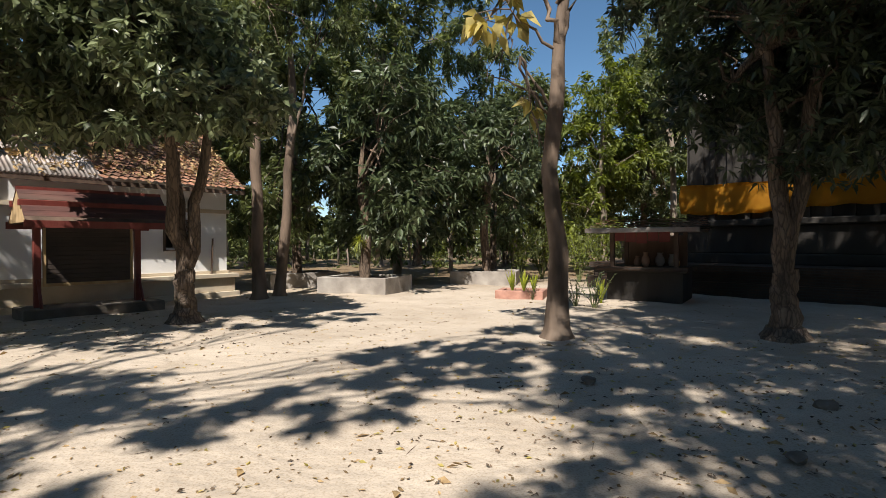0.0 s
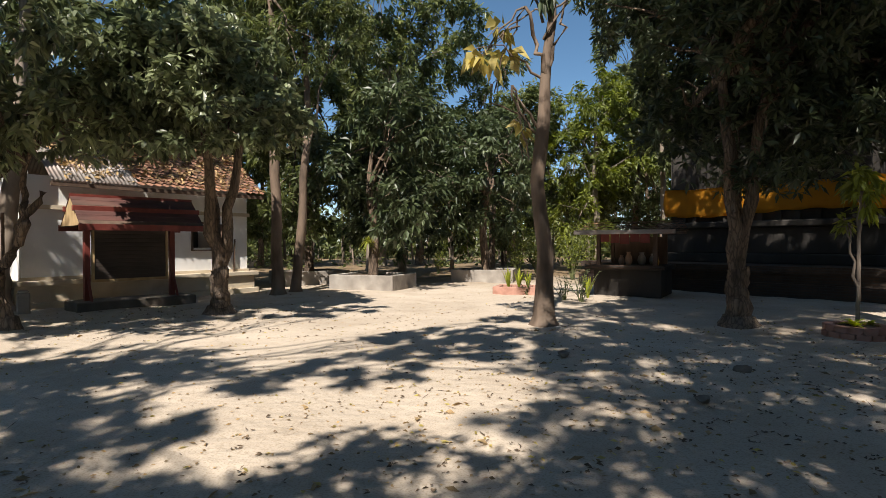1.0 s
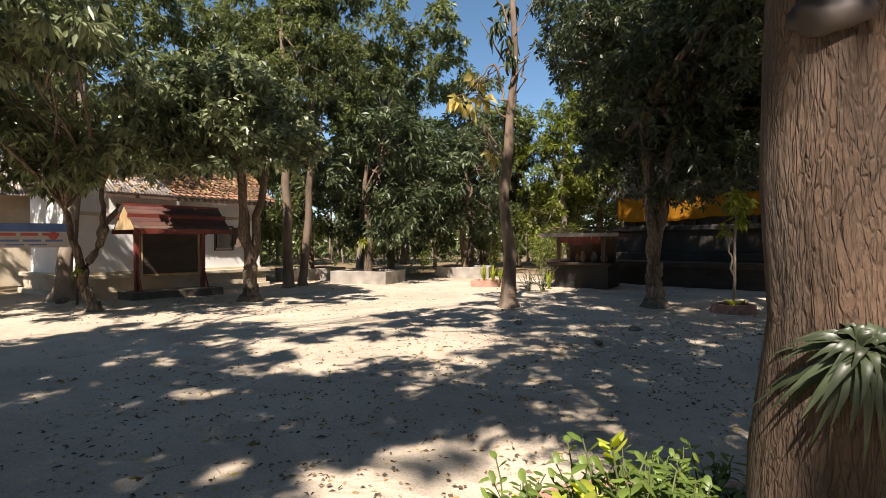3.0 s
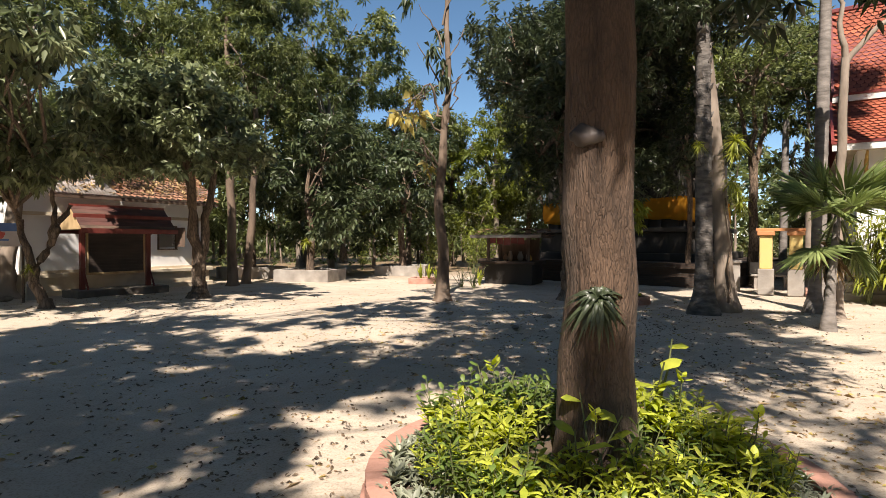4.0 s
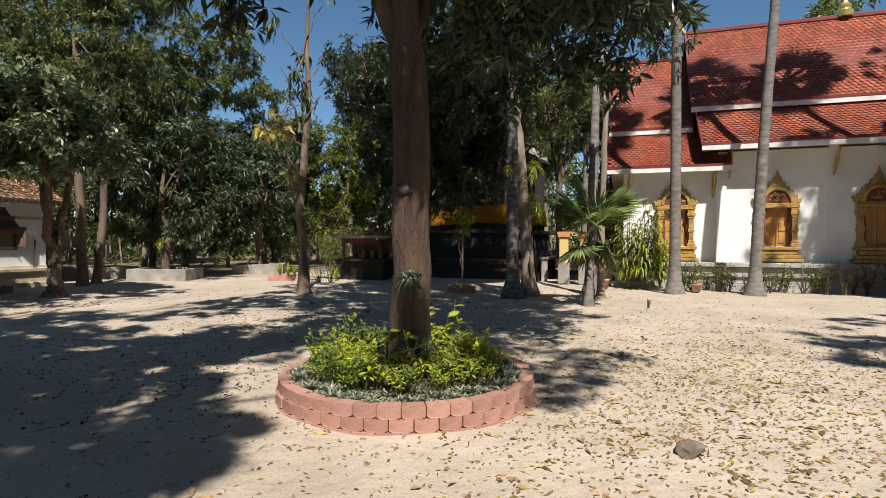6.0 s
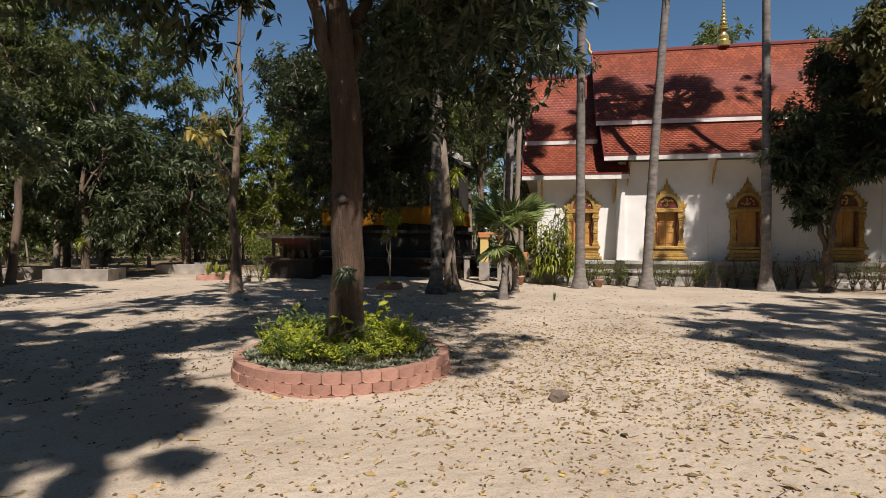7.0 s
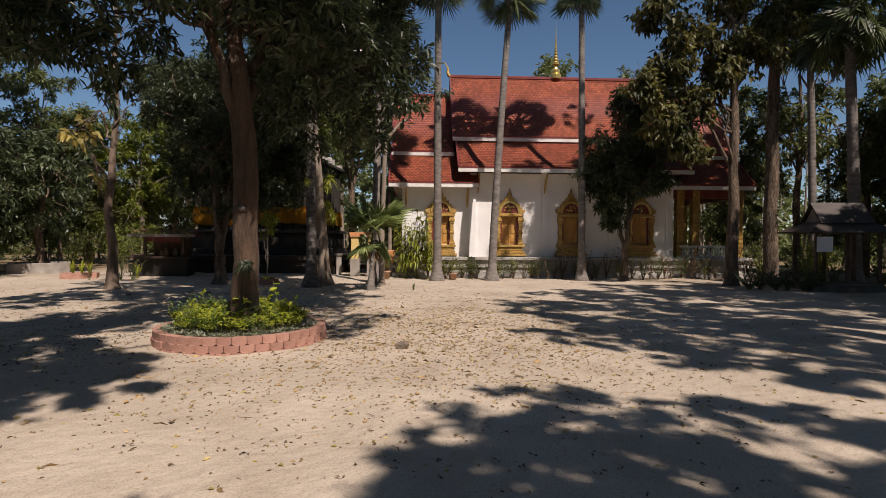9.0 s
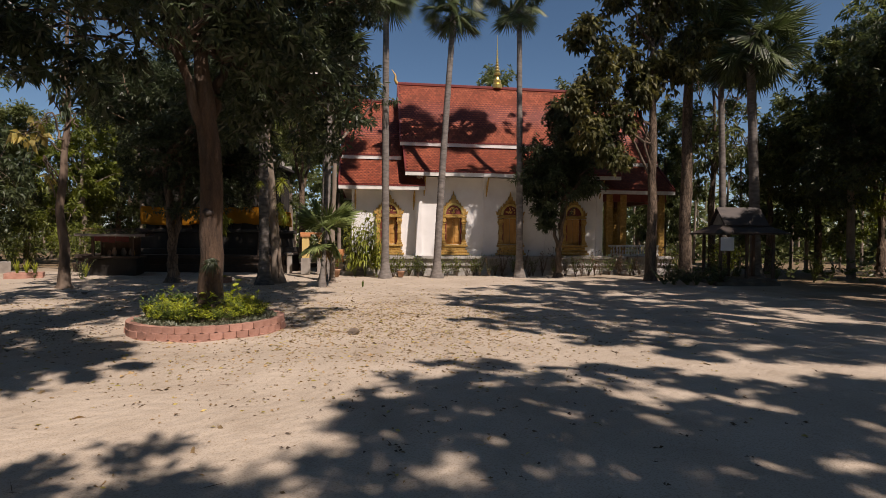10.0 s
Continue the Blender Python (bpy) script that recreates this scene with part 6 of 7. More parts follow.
def far_woods():
    """The woods beyond, all round to the horizon: thin poles and a deep band of foliage."""
    rng = np.random.default_rng(81)
    k = 20000
    a = rng.uniform(0, math.tau, k)
    d = rng.uniform(46, 75, k)
    z = rng.uniform(0, 1, k) ** 1.15 * (7 + 3.0 * np.sin(a * 9) + 2.0 * np.sin(a * 23 + 1))
    at = np.stack([3 + d * np.cos(a), 5 + d * np.sin(a), z + 0.4], -1)
    v, f = leaves(rng, at, np.tile([[0, 0, 1.0]], (k, 1)), 6, 0.9, 0.45, (30, 120), 0.4)
    tagged(part("far_woods", arrays("far_woods", v, f, LEAF_WOOD), LEAF_WOOD, None, "dense far woodland closing the horizon"), category="woods", kind="stuff")
    pieces = []
    for i in range(420):
        t, d = rng.uniform(0, math.tau), rng.uniform(30, 62)
        x, y = 3 + d * math.cos(t), 5 + d * math.sin(t)
        pieces.append(tube([(x, y, -0.1), (x + rng.normal(0, 0.2), y, 4), (x + rng.normal(0, 0.4), y, 8)], (rng.uniform(0.06, 0.14), 0.07, 0.03), 5))
    tagged(part("far_trunks", arrays("far_trunks", *joined(pieces), BARK_PALE, True), BARK_PALE, None, "thin pale trunks standing deep in the woods"), category="trunks", kind="stuff")
    # undergrowth at the wood's edge
    k = 5000
    a = rng.uniform(0, math.tau, k)
    d = rng.uniform(25, 55, k)
    at = np.stack([3 + d * np.cos(a), 5 + d * np.sin(a), rng.uniform(0, 1.0, k) ** 2 * (0.7 + 0.7 * np.sin(a * 14) ** 2)], -1)
    v, f = leaves(rng, at, np.tile([[0, 0, 1.0]], (k, 1)), 7, 0.35, 0.13, (15, 85), 0.2)
    tagged(part("undergrowth", arrays("undergrowth", v, f, LEAF_WOOD), LEAF_WOOD, None, "low green undergrowth at the edge of the woods"), category="undergrowth", kind="stuff")


far_woods()


# ---- plants ----
def blades(rng, stems, length, width, per, up=(20, 75), droop=0.25, fold=0.3, start=0.25):
    """Broad leaves of four triangles set along stems, given as bent lines."""
    vs, fs = [], []
    for line in stems:
        for i in range(per):
            f = start + (1 - start) * (i + 0.5) / per
            c = line[0] * (1 - f) + line[-1] * f + (line[len(line) // 2] - (line[0] + line[-1]) / 2) * (1 - abs(2 * f - 1))
            a = i * 2.4 + rng.uniform(-0.4, 0.4)
            e = math.radians(rng.uniform(*up))
            d = np.array([math.cos(a) * math.cos(e), math.sin(a) * math.cos(e), math.sin(e)])
            s = np.array([-math.sin(a), math.cos(a), 0])
            n = np.cross(d, s)
            ln, wd = length * rng.uniform(0.7, 1.2) * (1.1 - 0.3 * f), width * rng.uniform(0.8, 1.15) * 0.5
            k = len(vs)
            m1, m2 = c + d * ln * 0.4 - [0, 0, droop * ln * 0.08], c + d * ln * 0.72 - [0, 0, droop * ln * 0.3]
            vs += [c, m1 + s * wd - n * wd * fold, m1, m1 - s * wd - n * wd * fold, m2 + s * wd * 0.75 - n * wd * fold, m2, m2 - s * wd * 0.75 - n * wd * fold, c + d * ln - [0, 0, droop * ln]]
            fs += [(k, k + 1, k + 2), (k, k + 2, k + 3), (k + 1, k + 4, k + 5), (k + 1, k + 5, k + 2), (k + 2, k + 5, k + 6), (k + 2, k + 6, k + 3), (k + 4, k + 7, k + 5), (k + 5, k + 7, k + 6)]
    return np.array(vs), np.array(fs)


def shrub(seed, height, spread, stems, per, length, width, leaf, label, name="shrub", category="shrub", group="", droop=0.25, up=(10, 65), stem_r=0.006, stem=STEM, start=0.25):
    """A leafy plant with several stems; it stands at the origin until placed."""
    rng = np.random.default_rng(seed)
    p = empty(name, None, label, category, group)
    lines = []
    for k in range(stems):
        a, r = k * 2.4 + rng.uniform(-0.4, 0.4), spread * rng.uniform(0.25, 1.0)
        h = height * rng.uniform(0.65, 1.1)
        lines.append(bend((rng.normal(0, 0.02), rng.normal(0, 0.02), -0.03), (math.cos(a) * r, math.sin(a) * r, h), 5, 0.0, 0.012, rng))
    tubes = [tube(l, np.linspace(stem_r * 1.4, stem_r * 0.6, 5), 5) for l in lines]
    for group_of in ([[x] for x in tubes] if stem_r > 0.015 else [tubes]):
        part("stem", arrays("stem", *joined(group_of), stem), stem, p)
    part("foliage", arrays("foliage", *blades(rng, lines, length, width, per, up, droop, 0.3, start), leaf), leaf, p)
    return p


def strap_plant(seed, count, length, width, leaf, label, name, category, droop=0.5, up=(30, 80), group=""):
    """A tuft of arching strap leaves."""
    rng = np.random.default_rng(seed)
    p = empty(name, None, label, category, group)
    vs, fs = [], []
    for i in range(count):
        a, e = i * 2.4 + rng.uniform(-0.3, 0.3), math.radians(rng.uniform(*up))
        d = np.array([math.cos(a) * math.cos(e), math.sin(a) * math.cos(e), math.sin(e)])
        s = np.array([-math.sin(a), math.cos(a), 0])
        ln = length * rng.uniform(0.7, 1.15)
        k = len(vs)
        for j in range(5):
            f = j / 4
            c = d * ln * f - np.array([0, 0, 1.0]) * droop * ln * f * f
            w = width * 0.5 * (0.7 + 0.6 * math.sin(math.pi * min(f + 0.2, 1.0))) * (1 - f ** 4 * 0.95)
            vs += [c + s * w + [0, 0, w * 0.4], c, c - s * w + [0, 0, w * 0.4]]
        for j in range(4):
            b = k + 3 * j
            fs += [(b, b + 3, b + 4, b + 1), (b + 1, b + 4, b + 5, b + 2)]
    part("foliage", arrays("foliage", np.array(vs), np.array(fs), leaf), leaf, p)
    return p


def scatter(kind, places):
    """The first place takes the thing itself, the others take copies."""
    for k, m in enumerate(places):
        if k == 0:
            kind.matrix_basis = m
        else:
            copy_thing(kind, m)


rnd = random.Random(12)
TOP = 0.20
BED = "plants in the ring planter"


def ring_place(r, a, z=TOP, size=1.0):
    return pose(CENTRE[0] + r * math.cos(a), CENTRE[1] + r * math.sin(a), z, 0, 0, rnd.uniform(0, 360)) @ Matrix.Scale(size, 4)


# grey rosettes along the rim, lime and green shrubs within
ros = [strap_plant(200 + k, 22, 0.135, 0.017, LEAF_GREY, "small grey-green spiky rosette at the planter rim", "rosette_plant", "plant", 0.35, (5, 70), BED) for k in range(3)]
spots = [(1.17 - 0.075 * (k % 4) + rnd.uniform(-0.04, 0.05), math.tau * k / 240 + rnd.uniform(-0.04, 0.04)) for k in range(240)]
for j in range(3):
    scatter(ros[j], [ring_place(r, a, TOP - 0.02, rnd.uniform(0.7, 1.15)) for r, a in spots[j::3]])
lime = [shrub(210 + k, 0.46, 0.20, 5, 9, 0.17, 0.044, LEAF_LIME, "lime-green leafy shrub in the ring planter", "lime_shrub", "shrub", BED, 0.3, (0, 60), start=0.52) for k in range(3)]
green = [shrub(220 + k, 0.48, 0.22, 6, 8, 0.14, 0.042, LEAF_SHRUB, "dark green leafy shrub in the ring planter", "green_shrub", "shrub", BED, 0.3, (0, 60), start=0.45) for k in range(3)]
where = {0: [], 1: [], 2: [], 3: [], 4: [], 5: []}
for k in range(140):
    a = -math.pi / 2 + rnd.uniform(-math.pi, math.pi)
    r = 0.28 + 0.74 * math.sqrt(rnd.uniform(0.0, 1.0))
    sunny = math.sin(a) < 0.6 and r > 0.35 and rnd.random() < 0.72
    where[(0 if sunny else 3) + k % 3].append(ring_place(r, a, TOP, rnd.uniform(0.6, 1.2) * (1.0 if r < 0.8 else 0.8)))
for k in range(3):
    scatter(lime[k], where[k])
    scatter(green[k], where[3 + k])
tall = shrub(231, 0.78, 0.10, 1, 7, 0.11, 0.04, LEAF_LIME, "single tall sprig topped with lime leaves", "sprig", "plant", BED, 0.1, (10, 60), start=0.86)
scatter(tall, [ring_place(0.62, 2.35, TOP, 1.0), ring_place(0.55, -1.9, TOP, 0.85), ring_place(0.75, 2.9, TOP, 0.8), ring_place(0.85, -2.5, TOP, 0.75), ring_place(0.8, -0.6, TOP, 0.8), ring_place(0.9, -1.2, TOP, 0.7), ring_place(0.7, 0.2, TOP, 0.85)])
big = shrub(232, 0.75, 0.25, 3, 4, 0.30, 0.12, LEAF_LIME, "large-leaved yellow-green plant beside the trunk", "broad_leaf_plant", "plant", BED, 0.35, (10, 50), 0.009)
scatter(big, [pose(CENTRE[0] + 0.55, CENTRE[1] + 0.35, TOP), pose(CENTRE[0] - 0.18, CENTRE[1] - 0.36, TOP, 0, 0, 80) @ Matrix.Scale(0.75, 4)])
# epiphyte and knot on the trunk
epi = strap_plant(233, 120, 0.17, 0.020, LEAF_FERN, "dark strap-leaved fern growing on the mango trunk", "trunk_fern", "fern", 0.9, (-60, 80))
scatter(epi, [pose(CENTRE[0] - 0.07, CENTRE[1] - 0.24, 1.22, 40, 0, -15) @ Matrix.Scale(1.2, 4)])
bm = bmesh.new()
bmesh.ops.create_icosphere(bm, subdivisions=3, radius=0.055)
for v in bm.verts:
    k = 1 + 0.5 * noise.noise(v.co * 16) + 0.25 * noise.noise(v.co * 40)
    v.co = Vector((v.co.x * k * 1.15, v.co.y * k * 0.5, v.co.z * k * 0.75))
kn = part("knot", bm, DARK_BOARD, bpy.data.objects["mango_tree"], "dark rotted knot", True)
kn.matrix_basis = pose(-0.132, -0.138, 2.12, 0, 0, -40) @ Matrix.Scale(1.5, 4)

# small sapling planter
tree(6.34, 6.98, [(0.15, 0, 2.15, 0.22, 0.22, 0.22), (-0.1, 0.05, 1.75, 0.18, 0.18, 0.14), (0.1, 0.0, 2.45, 0.2, 0.2, 0.2)], [(0, 0, 0), (0.02, 0, 0.8), (0.03, 0, 1.6)], (0.034, 0.030, 0.022), LEAF_CORN, BARK_PALE, "thin white-stemmed sapling in a small ring planter", 75, 4, 0.2, 0.075, 0.7, 240, "sapling", (), 0.25)
low = strap_plant(241, 20, 0.32, 0.04, LEAF_LIME, "yellow-green strap plant under the sapling", "strap_plant", "plant", 0.5, (20, 70))
scatter(low, [pose(6.20, 6.84, 0.17), pose(6.5, 6.9, 0.17, 0, 0, 50) @ Matrix.Scale(0.7, 4)])

# upright striped plants and dark bush by the low brick planter
snake = strap_plant(242, 14, 0.62, 0.055, LEAF_LIME, "upright yellow-edged snake plant", "snake_plant", "plant", 0.05, (62, 86), "snake plants")
scatter(snake, [pose(1.85, 14.5, 0.13), pose(2.15, 14.45, 0.13, 0, 0, 70), pose(2.4, 14.35, 0.13, 0, 0, 140) @ Matrix.Scale(0.85, 4), pose(3.75, 12.9, 0.0, 0, 0, 20)])
dark = shrub(243, 0.75, 0.5, 12, 9, 0.13, 0.04, LEAF_MANGO, "dark twiggy croton bush", "croton_bush", "bush", "", 0.2, (0, 60), 0.008)
scatter(dark, [pose(3.35, 12.0, 0), pose(3.0, 12.3, 0, 0, 0, 120) @ Matrix.Scale(0.8, 4), pose(2.3, 13.9, 0, 0, 0, 60) @ Matrix.Scale(0.5, 4)])
# tall bright greenery at the path's end
tallg = shrub(244, 2.2, 0.8, 16, 16, 0.30, 0.07, LEAF_LIGHT, "tall sunlit green bush at the path's end", "tall_bush", "bush", "bushes at the wood's edge", 0.4, (0, 60), 0.012)
scatter(tallg, [pose(2.9, 20.6, 0), pose(3.9, 21.4, 0, 0, 0, 90), pose(5.0, 19.9, 0, 0, 0, 40) @ Matrix.Scale(0.9, 4), pose(6.3, 22.0, 0, 0, 0, 10) @ Matrix.Scale(1.1, 4), pose(-0.3, 24.0, 0, 0, 0, 200) @ Matrix.Scale(0.7, 4), pose(21.8, -5.0, 0, 0, 0, 10) @ Matrix.Scale(0.8, 4), pose(23.0, -6.3, 0, 0, 0, 70) @ Matrix.Scale(0.75, 4),
                pose(20.5, -7.6, 0, 0, 0, 130) @ Matrix.Scale(0.5, 4), pose(21.5, -8.8, 0, 0, 0, 190) @ Matrix.Scale(0.5, 4), pose(22.5, -10.0, 0, 0, 0, 220) @ Matrix.Scale(0.5, 4), pose(19.6, -7.0, 0, 0, 0, 260) @ Matrix.Scale(0.42, 4)])

# ferns on the palms
nest = strap_plant(245, 64, 0.46, 0.034, LEAF_CORN, "yellow-green nest fern growing on a palm trunk", "nest_fern", "fern", 0.55, (-55, 80), "ferns on the palms")
scatter(nest, [pose(7.78, 5.12, 3.75) @ Matrix.Scale(0.85, 4), pose(7.72, 5.10, 3.50, 20, 0, 40) @ Matrix.Scale(0.7, 4), pose(7.70, 5.12, 2.85, 15, 0, 60) @ Matrix.Scale(0.75, 4), pose(7.90, 5.10, 2.40, 20, 0, 100) @ Matrix.Scale(0.85, 4), pose(7.80, 5.08, 2.62, 0, 0, 200) @ Matrix.Scale(0.6, 4), pose(6.80, 4.95, 3.6, 0, 0, 10) @ Matrix.Scale(0.6, 4), pose(-2.5, 16.3, 1.55, 0, 0, 30) @ Matrix.Scale(0.9, 4), pose(-7.85, 7.85, 0.95, 0, 0, 45) @ Matrix.Scale(0.5, 4)])

vine = [(7.62, 5.13, -0.02), (7.66, 5.11, 0.5), (7.62, 5.12, 1.0), (7.72, 5.13, 1.5), (7.66, 5.16, 2.0), (7.60, 5.2, 2.5)]
tagged(part("vine", arrays("vine", *tube(vine, (0.03, 0.026, 0.026, 0.022, 0.02, 0.015), 7), BARK, True), BARK, None, "thin dark vine climbing a pale palm trunk"), category="vine")

# greenery along the temple's foot
U = Matrix.Rotation(radians(-42), 3, "Z")


def hall_place(u, w, z=0.0, turn=0.0, size=1.0):
    p = U @ Vector((u, w, 0)) + Vector((14.0, 4.65, z))
    return pose(p.x, p.y, p.z, 0, 0, turn) @ Matrix.Scale(size, 4)


HEDGE = "shrubs along the temple"
hedge = [shrub(250, 1.10, 0.46, 16, 11, 0.163, 0.069, LEAF_LIGHT, "leafy light green shrub at the temple's foot", "temple_shrub", "shrub", HEDGE, 0.25, (5, 65), 0.007, BARK),
         shrub(251, 1.04, 0.42, 13, 10, 0.150, 0.060, LEAF_SHRUB, "open green shrub with bare lower stems at the temple's foot", "temple_shrub", "shrub", HEDGE, 0.25, (5, 65), 0.007, BARK),
         shrub(252, 1.10, 0.40, 11, 9, 0.163, 0.053, LEAF_CROTON, "reddish croton shrub at the temple's foot", "temple_shrub", "shrub", HEDGE, 0.3, (5, 70), 0.007, BARK),
         shrub(253, 0.98, 0.50, 15, 4, 0.112, 0.037, LEAF_SHRUB, "twiggy half-bare shrub at the temple's foot", "temple_shrub", "shrub", HEDGE, 0.3, (5, 70), 0.007, BARK)]
spots = {0: [], 1: [], 2: [], 3: []}
for k in range(38):
    u = -0.7 + k * 0.37 + rnd.uniform(-0.12, 0.12)
    spots[(0, 3, 0, 1)[k % 4] if u < 3.6 else (1, 2, 3, 1, 2)[k % 5]].append(hall_place(u, rnd.uniform(-0.85, -0.2), 0, rnd.uniform(0, 360), rnd.uniform(0.7, 1.1)))
for k in range(4):
    scatter(hedge[k], spots[k])
corn = shrub(255, 2.7, 0.55, 11, 34, 0.50, 0.075, LEAF_CORN, "tall lush yellow-green dracaena clump", "dracaena", "plant", "dracaenas by the temple", 0.85, (0, 50), 0.016)
scatter(corn, [hall_place(-1.85, -0.65, 0, 0, 1.0), hall_place(-1.35, -0.8, 0, 120, 0.75), hall_place(-2.3, -0.4, 0, 200, 0.85)])
pot = empty("potted_plant", hall_place(-3.1, -0.7), "bushy plant in a clay pot", "potted plant", "pots by the temple")
part("pot", lathe([(0.13, 0.0), (0.19, 0.26), (0.21, 0.28), (0.21, 0.32), (0.18, 0.32), (0.17, 0.27)], 14), POT, pot, "clay pot", True)
rg = np.random.default_rng(256)
lines = [bend((0, 0, 0.26), (math.cos(k * 2.4) * 0.25, math.sin(k * 2.4) * 0.25, 0.8 + 0.1 * (k % 3)), 5) for k in range(8)]
part("foliage", arrays("foliage", *blades(rg, lines, 0.14, 0.05, 10), LEAF_LIGHT), LEAF_LIGHT, pot)
copy_thing(pot, hall_place(-1.0, -0.9, 0, 40, 0.9))
copy_thing(pot, hall_place(-0.3, -1.0, 0, 90, 0.8))

# sprout in the sand
spr = strap_plant(257, 6, 0.24, 0.045, LEAF_SHRUB, "small palm sprout standing in the sand", "palm_sprout", "sprout", 0.05, (68, 88))
scatter(spr, [pose(8.59, 1.54, 0)])


# ---- stones, walls and small things ----
def rock(x, y, size, seed, label, squash=0.55):
    bm = bmesh.new()
    bmesh.ops.create_icosphere(bm, subdivisions=2, radius=size)
    r = random.Random(seed)
    o = Vector((r.uniform(0, 9), r.uniform(0, 9), r.uniform(0, 9)))
    for v in bm.verts:
        k = 1 + 0.55 * noise.noise(v.co / size * 0.9 + o) + 0.2 * noise.noise(v.co / size * 2.5 + o)
        v.co = Vector((v.co.x * k, v.co.y * k * 0.8, v.co.z * k * squash))
    tagged(part("rock", bm, ROCK, None, label, m=pose(x, y, size * squash * 0.55, 0, 0, r.uniform(0, 360))), category="rock")


rock(2.27, -5.25, 0.12, 3, "weathered brown stone lying on the sand")
rock(2.35, 3.6, 0.09, 4, "brown stone half sunk in the sand", 0.35)
rock(3.3, 4.7, 0.10, 5, "small brown stone on the shaded sand")
rock(1.5, 5.6, 0.08, 6, "small brown stone on the shaded sand")
rock(-9.5, 9.9, 0.16, 7, "rough stone beside the house")


def marker(x, y, h, w, turn, label):
    bm = boxes((-w, w, -w * 0.7, w * 0.7, -0.05, h * 0.88), (-w * 0.8, w * 0.8, -w * 0.5, w * 0.5, h * 0.88, h), bevel=0.02)
    tagged(part("marker_stone", bm, CEMENT, None, label, m=pose(x, y, 0, 0, 0, turn)), category="marker stone")


marker(-9.1, 10.25, 0.48, 0.12, 40, "short grey cement post beside the house")
marker(-13.3, 14.9, 0.75, 0.17, 10, "pale cement marker stone before the woods")
tree(-9.95, 10.6, [(0.3, 0.4, 7.6, 1.5, 1.5, 1.2), (-0.8, 0.2, 8.6, 1.5, 1.5, 1.3), (0.5, 0.8, 9.8, 1.5, 1.5, 1.2)], [(0, 0, 0), (0.05, 0, 0.9), (0.3, 0.2, 3), (0.5, 0.3, 7.5)], (0.27, 0.20, 0.16, 0.08), LEAF_WOOD, BARK_PALE, "tall pale-barked tree with a buttressed foot", 1200, 8, 0.2, 0.06, 0.4, 260, "forest_tree")
tagged(part("low_wall", boxes((-0.6, 0.6, -0.12, 0.12, -0.05, 0.86), (-0.66, 0.66, -0.16, 0.16, 0.86, 0.95), bevel=0.01), CEMENT, None, "low weathered cement wall", m=pose(11.7, 10.4, 0, 0, 0, 60)), category="wall")


def bench(x, y, turn):
    b = empty("stone_bench", pose(x, y, 0, 0, 0, turn), "pale cement bench in the shade", "bench")
    part("seat", boxes((-0.6, 0.6, -0.2, 0.2, 0.40, 0.47), bevel=0.015), CEMENT, b)
    for s in (-0.42, 0.42):
        part("leg", boxes((s - 0.07, s + 0.07, -0.16, 0.16, 0, 0.40)), CEMENT, b)
    part("backrest", boxes((-0.6, 0.6, 0.16, 0.22, 0.47, 0.85), bevel=0.015), CEMENT, b)


bench(12.9, 10.2, -35)
bench(14.2, 11.6, -20)


def gate_pillar(x, y):
    g = empty("gate_pillar", pose(x, y, 0, 0, 0, -42), "orange and yellow rendered gate pillar", "pillar", "gate pillars")
    part("base", boxes((-0.2, 0.2, -0.2, 0.2, 0, 0.75), bevel=0.015), CEMENT, g)
    part("shaft", boxes((-0.16, 0.16, -0.16, 0.16, 0.75, 1.72), bevel=0.012), YELLOW_PAINT, g)
    part("cap", boxes((-0.22, 0.22, -0.22, 0.22, 1.72, 1.84), bevel=0.015), ORANGE_PAINT, g)


gate_pillar(11.86, 8.0)
gate_pillar(11.32, 8.5)
tagged(part("gate_beam", boxes((-0.62, 0.6, -0.09, 0.09, 1.842, 1.93), bevel=0.01), ORANGE_PAINT, None, "orange rendered beam across the gate pillars", m=pose(11.59, 8.25, 0, 0, 0, -42)), category="beam")


